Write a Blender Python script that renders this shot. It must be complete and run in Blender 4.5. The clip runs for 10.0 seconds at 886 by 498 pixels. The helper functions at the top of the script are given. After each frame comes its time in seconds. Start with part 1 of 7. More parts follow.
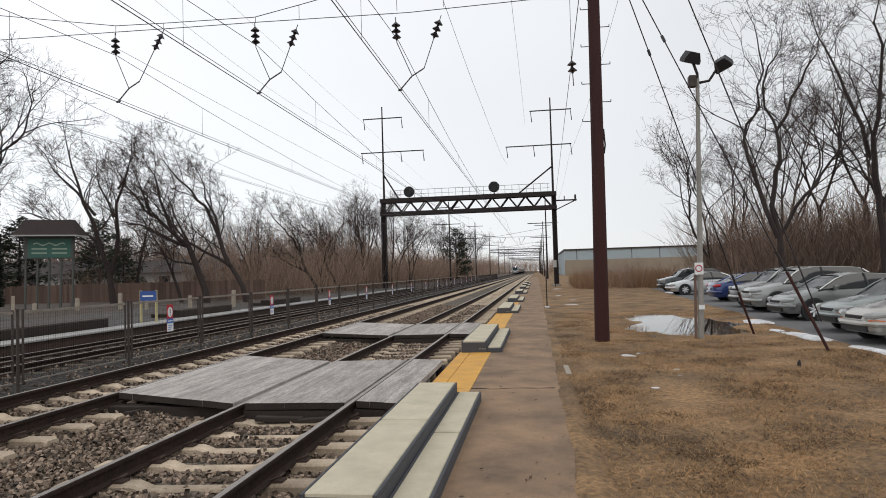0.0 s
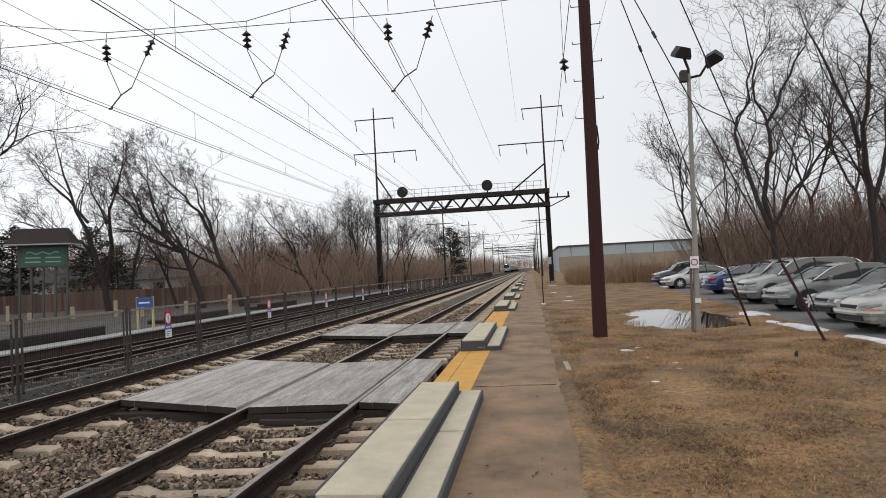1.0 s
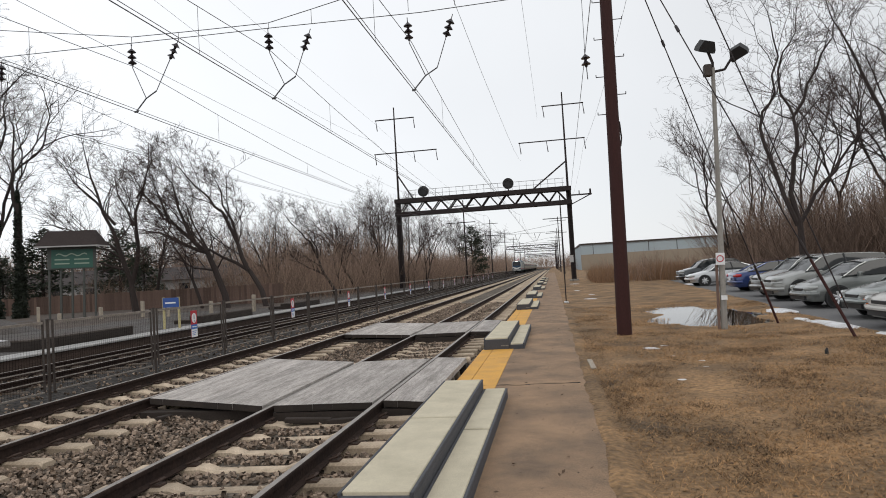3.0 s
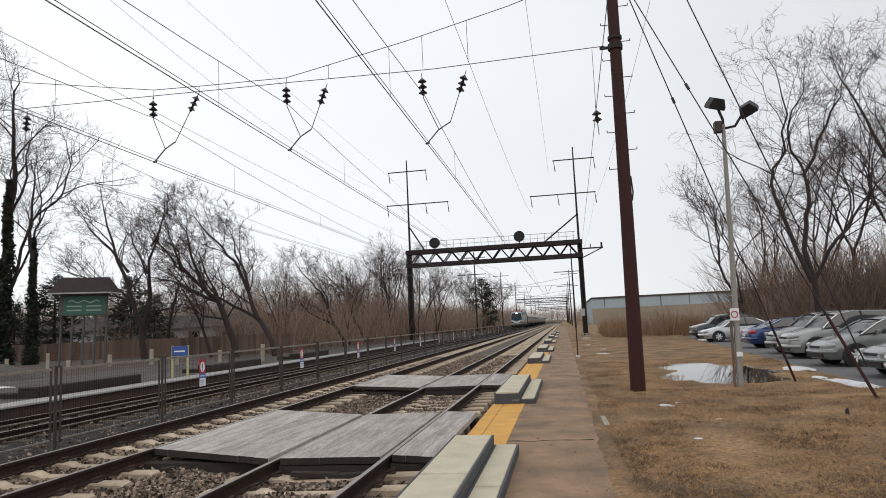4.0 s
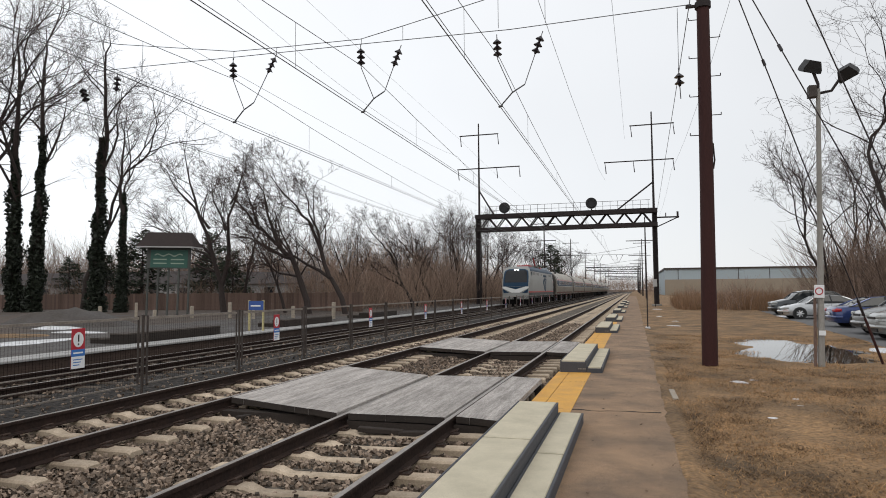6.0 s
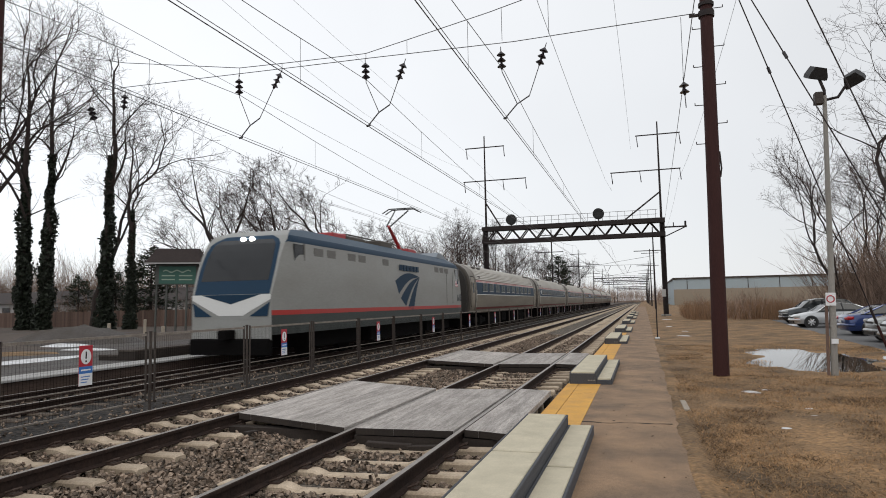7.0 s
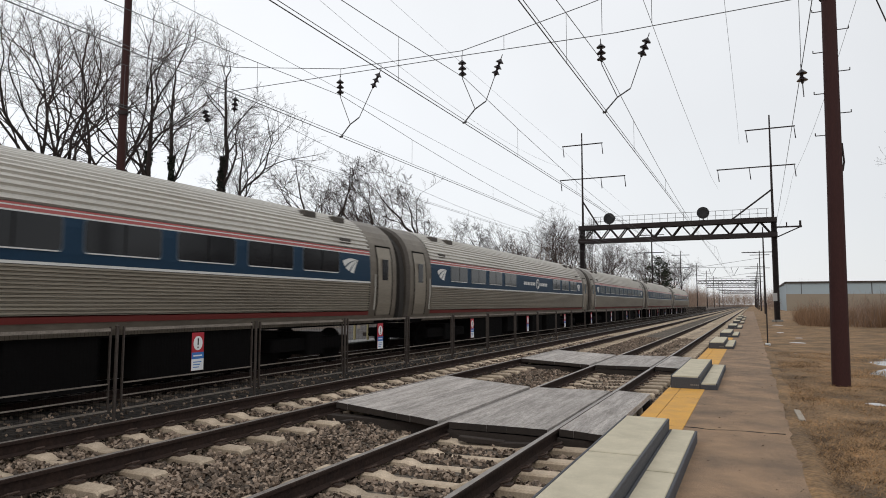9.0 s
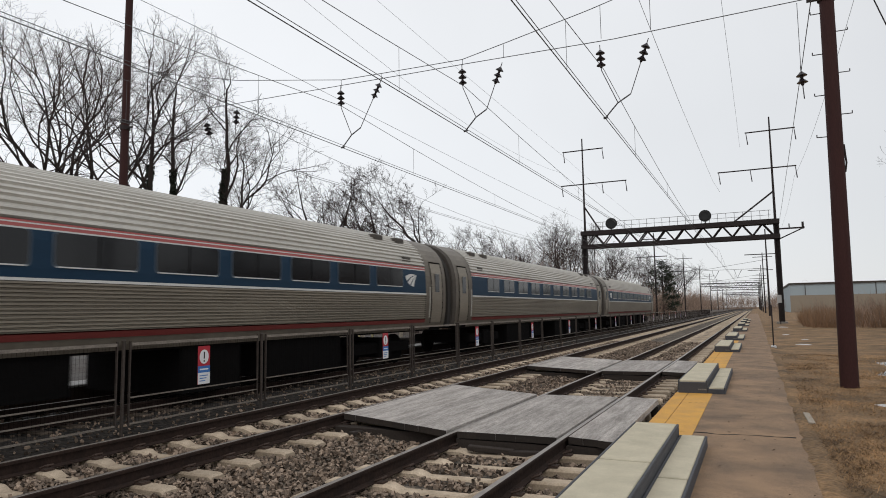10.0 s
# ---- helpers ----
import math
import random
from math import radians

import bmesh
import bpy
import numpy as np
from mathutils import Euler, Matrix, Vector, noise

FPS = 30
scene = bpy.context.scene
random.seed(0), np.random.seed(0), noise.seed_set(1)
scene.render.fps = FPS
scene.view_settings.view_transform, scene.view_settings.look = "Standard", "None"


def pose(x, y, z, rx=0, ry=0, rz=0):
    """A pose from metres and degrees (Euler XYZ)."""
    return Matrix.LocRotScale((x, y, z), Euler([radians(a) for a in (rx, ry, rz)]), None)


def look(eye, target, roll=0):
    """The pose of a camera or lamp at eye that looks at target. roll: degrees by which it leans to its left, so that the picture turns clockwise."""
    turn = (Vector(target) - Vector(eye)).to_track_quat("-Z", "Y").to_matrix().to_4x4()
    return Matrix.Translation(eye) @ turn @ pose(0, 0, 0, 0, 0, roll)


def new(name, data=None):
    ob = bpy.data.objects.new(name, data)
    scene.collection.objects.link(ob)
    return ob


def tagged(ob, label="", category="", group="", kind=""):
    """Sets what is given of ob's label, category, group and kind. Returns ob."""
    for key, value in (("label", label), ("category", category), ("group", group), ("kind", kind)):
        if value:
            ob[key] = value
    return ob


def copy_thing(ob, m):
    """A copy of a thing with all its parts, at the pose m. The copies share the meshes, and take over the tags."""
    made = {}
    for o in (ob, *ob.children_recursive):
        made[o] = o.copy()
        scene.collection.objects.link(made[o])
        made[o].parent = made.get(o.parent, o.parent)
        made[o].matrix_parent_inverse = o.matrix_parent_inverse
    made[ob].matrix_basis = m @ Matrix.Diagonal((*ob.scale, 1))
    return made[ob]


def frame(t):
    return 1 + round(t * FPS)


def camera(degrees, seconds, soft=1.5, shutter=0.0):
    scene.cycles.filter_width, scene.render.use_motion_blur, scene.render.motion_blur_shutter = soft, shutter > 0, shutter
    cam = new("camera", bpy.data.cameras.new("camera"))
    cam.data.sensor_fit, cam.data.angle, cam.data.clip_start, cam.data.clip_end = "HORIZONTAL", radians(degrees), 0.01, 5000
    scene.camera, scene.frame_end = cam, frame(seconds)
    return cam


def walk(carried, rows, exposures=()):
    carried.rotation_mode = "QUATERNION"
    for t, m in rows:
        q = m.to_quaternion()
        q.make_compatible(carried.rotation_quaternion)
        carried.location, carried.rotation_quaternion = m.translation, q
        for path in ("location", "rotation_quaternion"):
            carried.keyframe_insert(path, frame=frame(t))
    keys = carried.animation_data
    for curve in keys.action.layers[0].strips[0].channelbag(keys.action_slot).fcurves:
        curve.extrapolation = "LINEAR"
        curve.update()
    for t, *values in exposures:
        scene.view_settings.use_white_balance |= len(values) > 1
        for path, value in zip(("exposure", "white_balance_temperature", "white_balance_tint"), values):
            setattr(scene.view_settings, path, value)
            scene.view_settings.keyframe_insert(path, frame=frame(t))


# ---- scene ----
cam = camera(68.2, 10.0, soft=0.95, shutter=0.06)
ROWS = [
    (0.0, 0.000, -0.000, 1.617, 92.12, 1.69, 8.15),
    (0.5, -0.078, -0.040, 1.627, 92.15, 2.59, 7.47),
    (1.0, -0.058, -0.053, 1.624, 92.05, 3.04, 7.68),
    (1.5, -0.052, -0.020, 1.615, 92.35, 2.41, 7.54),
    (2.0, -0.062, -0.028, 1.625, 92.26, 1.60, 7.68),
    (2.2, -0.115, -0.032, 1.609, 92.40, 1.57, 8.49),
    (3.5, -0.069, -0.052, 1.618, 91.85, 3.85, 9.55),
    (4.0, -0.103, -0.035, 1.611, 96.64, 2.62, 10.42),
    (4.5, -0.033, -0.039, 1.605, 94.02, 1.21, 12.88),
    (5.0, -0.085, -0.003, 1.643, 92.26, -0.49, 12.59),
    (5.5, -0.067, -0.021, 1.600, 92.45, -0.09, 15.05),
    (6.0, -0.113, -0.004, 1.621, 93.66, 0.42, 16.28),
    (7.3, -0.109, 0.090, 1.604, 94.82, 1.20, 17.02),
    (7.5, -0.131, 0.180, 1.587, 94.33, 1.00, 17.20),
    (8.0, -0.070, 0.062, 1.573, 94.10, -0.85, 18.17),
    (8.5, -0.128, 0.100, 1.566, 94.07, -0.74, 23.27),
    (9.0, -0.139, 0.103, 1.560, 94.78, -0.15, 25.17),
    (9.5, -0.153, 0.095, 1.570, 95.27, 0.26, 25.28),
    (10.0, -0.173, 0.083, 1.578, 95.47, 0.92, 25.45),
]
walk(cam, [(t, pose(x, y, z, rx, ry, rz)) for t, x, y, z, rx, ry, rz in ROWS], ((0, 0.03), (6.2, 0.03), (7.4, -0.03), (9.0, -0.05), (9.5, -0.13), (10, -0.14)))

# ---- light: a bright overcast sky ----
world = bpy.data.worlds.new("overcast_sky")
scene.world = world
world.use_nodes = True
wn, wl = world.node_tree.nodes, world.node_tree.links
sky = wn.new("ShaderNodeTexSky")
sky.sky_type, sky.sun_disc = "NISHITA", False
sky.sun_elevation, sky.sun_rotation = radians(38), radians(150)
grey = wn.new("ShaderNodeMixRGB")
grey.inputs[0].default_value = 0.93
grey.inputs[2].default_value = (7.22, 7.35, 7.53, 1)
cloud_at = wn.new("ShaderNodeTexCoord")
cloud = wn.new("ShaderNodeTexNoise")
cloud.inputs["Scale"].default_value, cloud.inputs["Detail"].default_value = 1.6, 4
cloud_ramp = wn.new("ShaderNodeMapRange")
cloud_ramp.inputs["From Min"].default_value, cloud_ramp.inputs["From Max"].default_value = 0.3, 0.7
cloud_ramp.inputs["To Min"].default_value, cloud_ramp.inputs["To Max"].default_value = 0.94, 1.05
cloud_mul = wn.new("ShaderNodeMixRGB")
cloud_mul.blend_type = "MULTIPLY"
cloud_mul.inputs[0].default_value = 1.0
wl.new(sky.outputs[0], grey.inputs[1])
wl.new(cloud_at.outputs["Generated"], cloud.inputs["Vector"])
wl.new(cloud.outputs[0], cloud_ramp.inputs[0])
wl.new(grey.outputs[0], cloud_mul.inputs[1])
wl.new(cloud_ramp.outputs[0], cloud_mul.inputs[2])
# the cloud is thinner, and so brighter, towards the west
sky_axes, sky_side, sky_mul = wn.new("ShaderNodeSeparateXYZ"), wn.new("ShaderNodeMapRange"), wn.new("ShaderNodeMixRGB")
sky_side.inputs["From Min"].default_value, sky_side.inputs["From Max"].default_value = -0.7, 0.5
sky_side.inputs["To Min"].default_value, sky_side.inputs["To Max"].default_value = 1.14, 0.80
sky_mul.blend_type = "MULTIPLY"
sky_mul.inputs[0].default_value = 1.0
wl.new(cloud_at.outputs["Generated"], sky_axes.inputs[0])
wl.new(sky_axes.outputs["X"], sky_side.inputs[0])
wl.new(cloud_mul.outputs[0], sky_mul.inputs[1])
wl.new(sky_side.outputs[0], sky_mul.inputs[2])
wl.new(sky_mul.outputs[0], wn["Background"].inputs[0])
wn["Background"].inputs[1].default_value = 0.128
sun = new("sun", bpy.data.lights.new("sun", "SUN"))
sun.data.energy, sun.data.angle, sun.data.color = 0.6, radians(25), (1.0, 0.96, 0.9)
sun.matrix_world = look((20, -30, 40), (0, 0, 0))


# ---- materials ----
def mat(name, colour, rough=0.8, metal=0.0, vary=0.25, scale=3.0, fine=40.0, bump=0.3, other=None, amount=0.5, island=0.0, piece=0.0, stretch=(1, 1, 1), spec=0.5, depth=0.02):
    """Two scales of variation round a colour: wide stains towards `other`, fine grain, and a bump of the grain."""
    m = bpy.data.materials.new(name)
    m.use_nodes = True
    n, l = m.node_tree.nodes, m.node_tree.links
    b = n["Principled BSDF"]
    b.inputs["Roughness"].default_value, b.inputs["Metallic"].default_value = rough, metal
    b.inputs["Specular IOR Level"].default_value = spec
    at, mapping = n.new("ShaderNodeTexCoord"), n.new("ShaderNodeMapping")
    mapping.inputs["Scale"].default_value = stretch
    l.new(at.outputs["Object"], mapping.inputs["Vector"])
    wide, grain = n.new("ShaderNodeTexNoise"), n.new("ShaderNodeTexNoise")
    wide.inputs["Scale"].default_value, wide.inputs["Detail"].default_value, wide.inputs["Roughness"].default_value = scale, 6, 0.65
    grain.inputs["Scale"].default_value, grain.inputs["Detail"].default_value = fine, 4
    l.new(mapping.outputs[0], wide.inputs["Vector"]), l.new(mapping.outputs[0], grain.inputs["Vector"])
    ramp = n.new("ShaderNodeMapRange")
    ramp.inputs["From Min"].default_value, ramp.inputs["From Max"].default_value = 0.35, 0.68
    ramp.inputs["To Max"].default_value = amount
    l.new(wide.outputs[0], ramp.inputs[0])
    mix = n.new("ShaderNodeMixRGB")
    mix.inputs[1].default_value = (*colour, 1)
    mix.inputs[2].default_value = (*(other or tuple(c * (1 - vary) for c in colour)), 1)
    l.new(ramp.outputs[0], mix.inputs[0])
    shade = n.new("ShaderNodeMapRange")
    shade.inputs["From Min"].default_value, shade.inputs["From Max"].default_value = 0.25, 0.75
    shade.inputs["To Min"].default_value, shade.inputs["To Max"].default_value = 1 - vary, 1 + vary
    l.new(grain.outputs[0], shade.inputs[0])
    times = n.new("ShaderNodeMixRGB")
    times.blend_type = "MULTIPLY"
    times.inputs[0].default_value = 1.0
    l.new(mix.outputs[0], times.inputs[1]), l.new(shade.outputs[0], times.inputs[2])
    last = times.outputs[0]
    for use, kind, socket in ((island, "ShaderNodeNewGeometry", "Random Per Island"), (piece, "ShaderNodeObjectInfo", "Random")):
        if use:
            info, spread, again = n.new(kind), n.new("ShaderNodeMapRange"), n.new("ShaderNodeMixRGB")
            spread.inputs["To Min"].default_value, spread.inputs["To Max"].default_value = 1 - use, 1 + use
            l.new(info.outputs[socket], spread.inputs[0])
            again.blend_type = "MULTIPLY"
            again.inputs[0].default_value = 1.0
            l.new(last, again.inputs[1]), l.new(spread.outputs[0], again.inputs[2])
            last = again.outputs[0]
    l.new(last, b.inputs["Base Color"])
    if bump:
        bp = n.new("ShaderNodeBump")
        bp.inputs["Strength"].default_value, bp.inputs["Distance"].default_value = bump, depth
        l.new(grain.outputs[0], bp.inputs["Height"])
        l.new(bp.outputs[0], b.inputs["Normal"])
    return m


def plain(name, colour, rough=0.5, metal=0.0, glow=0.0):
    m = bpy.data.materials.new(name)
    m.use_nodes = True
    b = m.node_tree.nodes["Principled BSDF"]
    b.inputs["Base Color"].default_value, b.inputs["Roughness"].default_value, b.inputs["Metallic"].default_value = (*colour, 1), rough, metal
    if glow:
        b.inputs["Emission Color"].default_value, b.inputs["Emission Strength"].default_value = (*colour, 1), glow
    return m


def stones(name, a, b2, scale, bump=1.0):
    """Loose stone seen from afar: cells of differing grey, shade painted dark into the gaps."""
    m = bpy.data.materials.new(name)
    m.use_nodes = True
    n, l = m.node_tree.nodes, m.node_tree.links
    b = n["Principled BSDF"]
    b.inputs["Roughness"].default_value = 0.95
    at, cell, wide = n.new("ShaderNodeTexCoord"), n.new("ShaderNodeTexVoronoi"), n.new("ShaderNodeTexNoise")
    cell.inputs["Scale"].default_value, wide.inputs["Scale"].default_value = scale, 0.7
    wide.inputs["Detail"].default_value = 5
    l.new(at.outputs["Object"], cell.inputs["Vector"]), l.new(at.outputs["Object"], wide.inputs["Vector"])
    sep, mix = n.new("ShaderNodeSeparateColor"), n.new("ShaderNodeMixRGB")
    l.new(cell.outputs["Color"], sep.inputs[0])
    mix.inputs[1].default_value, mix.inputs[2].default_value = (*a, 1), (*b2, 1)
    l.new(sep.outputs[0], mix.inputs[0])
    # colour falls to 0.3 between cells, standing for shade in the crevices
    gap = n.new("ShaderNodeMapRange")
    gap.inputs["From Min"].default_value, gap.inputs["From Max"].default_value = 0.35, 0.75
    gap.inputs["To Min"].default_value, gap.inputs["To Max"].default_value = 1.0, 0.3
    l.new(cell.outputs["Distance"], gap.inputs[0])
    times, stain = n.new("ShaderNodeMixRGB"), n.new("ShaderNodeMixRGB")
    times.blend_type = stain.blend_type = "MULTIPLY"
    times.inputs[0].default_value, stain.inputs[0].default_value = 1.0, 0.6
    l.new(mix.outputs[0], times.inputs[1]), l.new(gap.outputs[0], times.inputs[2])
    l.new(times.outputs[0], stain.inputs[1]), l.new(wide.outputs[0], stain.inputs[2])
    l.new(stain.outputs[0], b.inputs["Base Color"])
    bp = n.new("ShaderNodeBump")
    bp.invert = True
    bp.inputs["Strength"].default_value, bp.inputs["Distance"].default_value = bump, 0.03
    l.new(cell.outputs["Distance"], bp.inputs["Height"]), l.new(bp.outputs[0], b.inputs["Normal"])
    return m


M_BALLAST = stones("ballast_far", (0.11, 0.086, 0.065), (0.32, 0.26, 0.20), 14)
M_STONE = mat("ballast_stone", (0.25, 0.188, 0.142), 0.95, vary=0.2, scale=8, fine=60, bump=0.3, island=0.75, other=(0.11, 0.082, 0.06), amount=0.5)
M_TIE = mat("concrete_tie", (0.56, 0.45, 0.335), 0.9, vary=0.2, scale=3.5, fine=55, other=(0.25, 0.19, 0.13), amount=0.85, piece=0.2)
M_RAIL = mat("rusty_rail_web", (0.026, 0.017, 0.0145), 0.95, 0.0, spec=0.2, vary=0.3, scale=4, fine=30, other=(0.05, 0.03, 0.022))
M_RAILTOP = mat("worn_rail_head", (0.30, 0.265, 0.235), 0.4, 0.65, vary=0.12, scale=5, fine=60, bump=0.05, other=(0.12, 0.095, 0.08))
M_CLIP = mat("rusty_clip", (0.07, 0.045, 0.035), 0.8, 0.3)
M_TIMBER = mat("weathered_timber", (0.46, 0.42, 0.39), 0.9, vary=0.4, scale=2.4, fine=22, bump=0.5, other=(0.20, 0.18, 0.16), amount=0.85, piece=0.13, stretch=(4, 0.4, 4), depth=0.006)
# near black: painted shade of crossing ends and undersides; also plain dark timber
M_TIMBER_END = mat("dark_timber_end_shade", (0.032, 0.023, 0.018), 0.9, scale=5, piece=0.2)
M_ASPHALT = mat("old_platform_asphalt", (0.315, 0.202, 0.12), 0.92, vary=0.36, scale=1.2, fine=85, bump=0.45, other=(0.14, 0.096, 0.064), amount=1.0)
M_KERB = mat("platform_edge_concrete", (0.25, 0.235, 0.21), 0.9, vary=0.2, scale=2, fine=40, other=(0.12, 0.11, 0.1))
M_YELLOW = mat("worn_yellow_paint", (0.66, 0.34, 0.05), 0.75, vary=0.14, scale=2.4, fine=50, bump=0.2, other=(0.47, 0.25, 0.07), amount=0.7)
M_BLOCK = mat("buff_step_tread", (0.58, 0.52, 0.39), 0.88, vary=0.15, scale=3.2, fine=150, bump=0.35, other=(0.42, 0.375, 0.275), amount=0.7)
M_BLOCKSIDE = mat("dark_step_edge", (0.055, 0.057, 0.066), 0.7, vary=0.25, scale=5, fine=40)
M_GRASS = mat("dormant_grass", (0.315, 0.186, 0.086), 0.95, vary=0.5, scale=0.8, fine=18, bump=1.0, other=(0.08, 0.052, 0.027), amount=1.0, depth=0.05)
M_LOT = mat("parking_asphalt", (0.13, 0.128, 0.128), 0.85, vary=0.15, scale=0.6, fine=60, other=(0.085, 0.083, 0.082))
M_SNOW = mat("old_snow", (0.72, 0.73, 0.75), 0.7, vary=0.08, scale=3, fine=20, other=(0.36, 0.345, 0.33), amount=0.75)
M_STEEL = mat("dark_red_brown_steel", (0.018, 0.012, 0.012), 0.7, 0.2, vary=0.3, scale=2, fine=20, other=(0.03, 0.018, 0.016))
M_POLE = mat("red_brown_pole", (0.043, 0.0135, 0.0115), 0.75, 0.0, vary=0.25, scale=1.5, fine=25, other=(0.034, 0.0105, 0.0105), stretch=(4, 4, 0.6), spec=0.3)
M_WIRE = plain("dark_wire", (0.10, 0.10, 0.105), 0.6, 0.2)
M_INSUL = plain("brown_porcelain", (0.022, 0.017, 0.02), 0.25)
M_FENCE = mat("weathered_fence_steel", (0.040, 0.029, 0.024), 0.65, 0.2, vary=0.3, scale=4, fine=40, other=(0.10, 0.083, 0.07))
M_MESH = plain("dull_dark_mesh", (0.008, 0.007, 0.007), 0.8, 0.0)
M_MESH.node_tree.nodes["Principled BSDF"].inputs["Specular IOR Level"].default_value = 0.0
M_BLACK = plain("matt_black", (0.012, 0.012, 0.013), 0.6)
M_RED = plain("sign_red", (0.42, 0.02, 0.035), 0.45)
M_BLUE = plain("sign_blue", (0.035, 0.16, 0.48), 0.45)
M_WHITE = mat("sign_white", (0.78, 0.79, 0.8), 0.45, vary=0.04, bump=0)


# ---- mesh helpers ----
class Geo:
    def __init__(self):
        self.v, self.f = [], []

    def add(self, vs, fs):
        k = len(self.v)
        self.v.extend(vs)
        self.f.extend(tuple(i + k for i in f) for f in fs)
        return self

    def box(self, x0, x1, y0, y1, z0, z1, c=0.0):
        if not c:
            vs = [(x, y, z) for x in (x0, x1) for y in (y0, y1) for z in (z0, z1)]
            return self.add(vs, [(0, 1, 3, 2), (4, 6, 7, 5), (0, 4, 5, 1), (2, 3, 7, 6), (0, 2, 6, 4), (1, 5, 7, 3)])
        ring = [(x0 + c, y0), (x1 - c, y0), (x1, y0 + c), (x1, y1 - c), (x1 - c, y1), (x0 + c, y1), (x0, y1 - c), (x0, y0 + c)]
        inner = [(x0 + c, y0 + c), (x1 - c, y0 + c), (x1 - c, y0 + c), (x1 - c, y1 - c), (x1 - c, y1 - c), (x0 + c, y1 - c), (x0 + c, y1 - c), (x0 + c, y0 + c)]
        vs = [(x, y, z0) for x, y in ring] + [(x, y, z1 - c) for x, y in ring] + [(x, y, z1) for x, y in inner]
        fs = [tuple(range(7, -1, -1))]
        for i in range(8):
            j = (i + 1) % 8
            fs += [(i, j, 8 + j, 8 + i), (8 + i, 8 + j, 16 + j, 16 + i)]
        fs.append(tuple(range(16, 24)))
        return self.add(vs, fs)

    def tube(self, pts, radii, n=6, caps=True):
        """A tube through points, with a radius at each."""
        k, last = len(self.v), None
        pts = [Vector(p) for p in pts]
        if not hasattr(radii, "__len__"):
            radii = [radii] * len(pts)
        for i, p in enumerate(pts):
            d = (pts[min(i + 1, len(pts) - 1)] - pts[max(i - 1, 0)]).normalized()
            side = d.cross(Vector((0, 0, 1)) if abs(d.z) < 0.95 else Vector((1, 0, 0))).normalized()
            if last is not None:
                side = (last - d * last.dot(d)).normalized()
            last, up = side, d.cross(side)
            for j in range(n):
                a = 2 * math.pi * j / n
                q = p + (side * math.cos(a) + up * math.sin(a)) * radii[i]
                self.v.append((q.x, q.y, q.z))
        for i in range(len(pts) - 1):
            for j in range(n):
                a, b = k + i * n + j, k + i * n + (j + 1) % n
                self.f.append((a, b, b + n, a + n))
        if caps:
            self.f.append(tuple(range(k + n - 1, k - 1, -1)))
            e = k + (len(pts) - 1) * n
            self.f.append(tuple(range(e, e + n)))
        return self

    def prism(self, outline, lo, hi, axis="y"):
        """An outline of two coordinates pushed along an axis."""
        n = len(outline)
        put = {"y": lambda a, b, c: (a, c, b), "x": lambda a, b, c: (c, a, b), "z": lambda a, b, c: (a, b, c)}[axis]
        vs = [put(a, b, lo) for a, b in outline] + [put(a, b, hi) for a, b in outline]
        fs = [(i, (i + 1) % n, n + (i + 1) % n, n + i) for i in range(n)]
        return self.add(vs, fs + [tuple(range(n - 1, -1, -1)), tuple(range(n, 2 * n))])

    def lathe(self, profile, at=(0, 0, 0), n=14):
        k = len(self.v)
        for r, z in profile:
            for j in range(n):
                a = 2 * math.pi * j / n
                self.v.append((at[0] + r * math.cos(a), at[1] + r * math.sin(a), at[2] + z))
        for i in range(len(profile) - 1):
            for j in range(n):
                a, b = k + i * n + j, k + i * n + (j + 1) % n
                self.f.append((a, b, b + n, a + n))
        return self

    def mesh(self, name, material, smooth=False):
        me = bpy.data.meshes.new(name)
        me.from_pydata(self.v, [], self.f)
        me.materials.append(material)
        bm = bmesh.new()
        bm.from_mesh(me)
        bmesh.ops.recalc_face_normals(bm, faces=bm.faces)
        bm.to_mesh(me)
        bm.free()
        if smooth:
            me.polygons.foreach_set("use_smooth", [True] * len(me.polygons))
            me.set_sharp_from_angle(angle=radians(40))
        return me


def part(name, geo, material, parent, label="", smooth=False):
    ob = new(name, geo.mesh(name, material, smooth) if isinstance(geo, Geo) else geo)
    ob.parent = parent
    if label:
        tagged(ob, label)
    return ob


def thing(name, label, category, group="", kind="", at=None):
    ob = tagged(new(name), label, category, group, kind)
    if at is not None:
        ob.matrix_world = at
    return ob


def solid(name, geo, material, label, category="", kind="structure", smooth=False):
    return tagged(new(name, geo.mesh(name, material, smooth)), label, category, "", kind)


# ---- ground ----
A1, A2, ZA1, ZA2 = -3.92, -2.415, -0.03, 0.0
B1, B2, ZB = -7.50, -5.995, 0.055
C1, C2, ZC = -12.15, -10.645, -0.01
PLAT0, PLAT1, PZ = -1.70, 0.30, -0.10
FENCE_X = -9.05


def lot_edge(y):
    return 5.45 + 0.07 * y


def ground_z(x, y):
    if x < -13.0:
        return 0.0 + 0.02 * min(10, -13 - x) + 0.06 * noise.noise(Vector((x * 0.3, y * 0.3, 0)))
    if x < -1.6:
        return -0.42
    z = -0.13 + 0.035 * noise.noise(Vector((x * 0.6, y * 0.6, 3)))
    z += 0.012 * noise.noise(Vector((x * 3, y * 3, 5)))
    e = lot_edge(y)
    if 1.5 < x and 12 < y < 32:
        d = math.hypot((x - 4.4) / 2.2, (y - 21.6) / 6.0)
        z -= 0.11 * max(0.0, 1.35 - d)
    if x > e and 6 < y < 62:
        z = -0.24
    return z


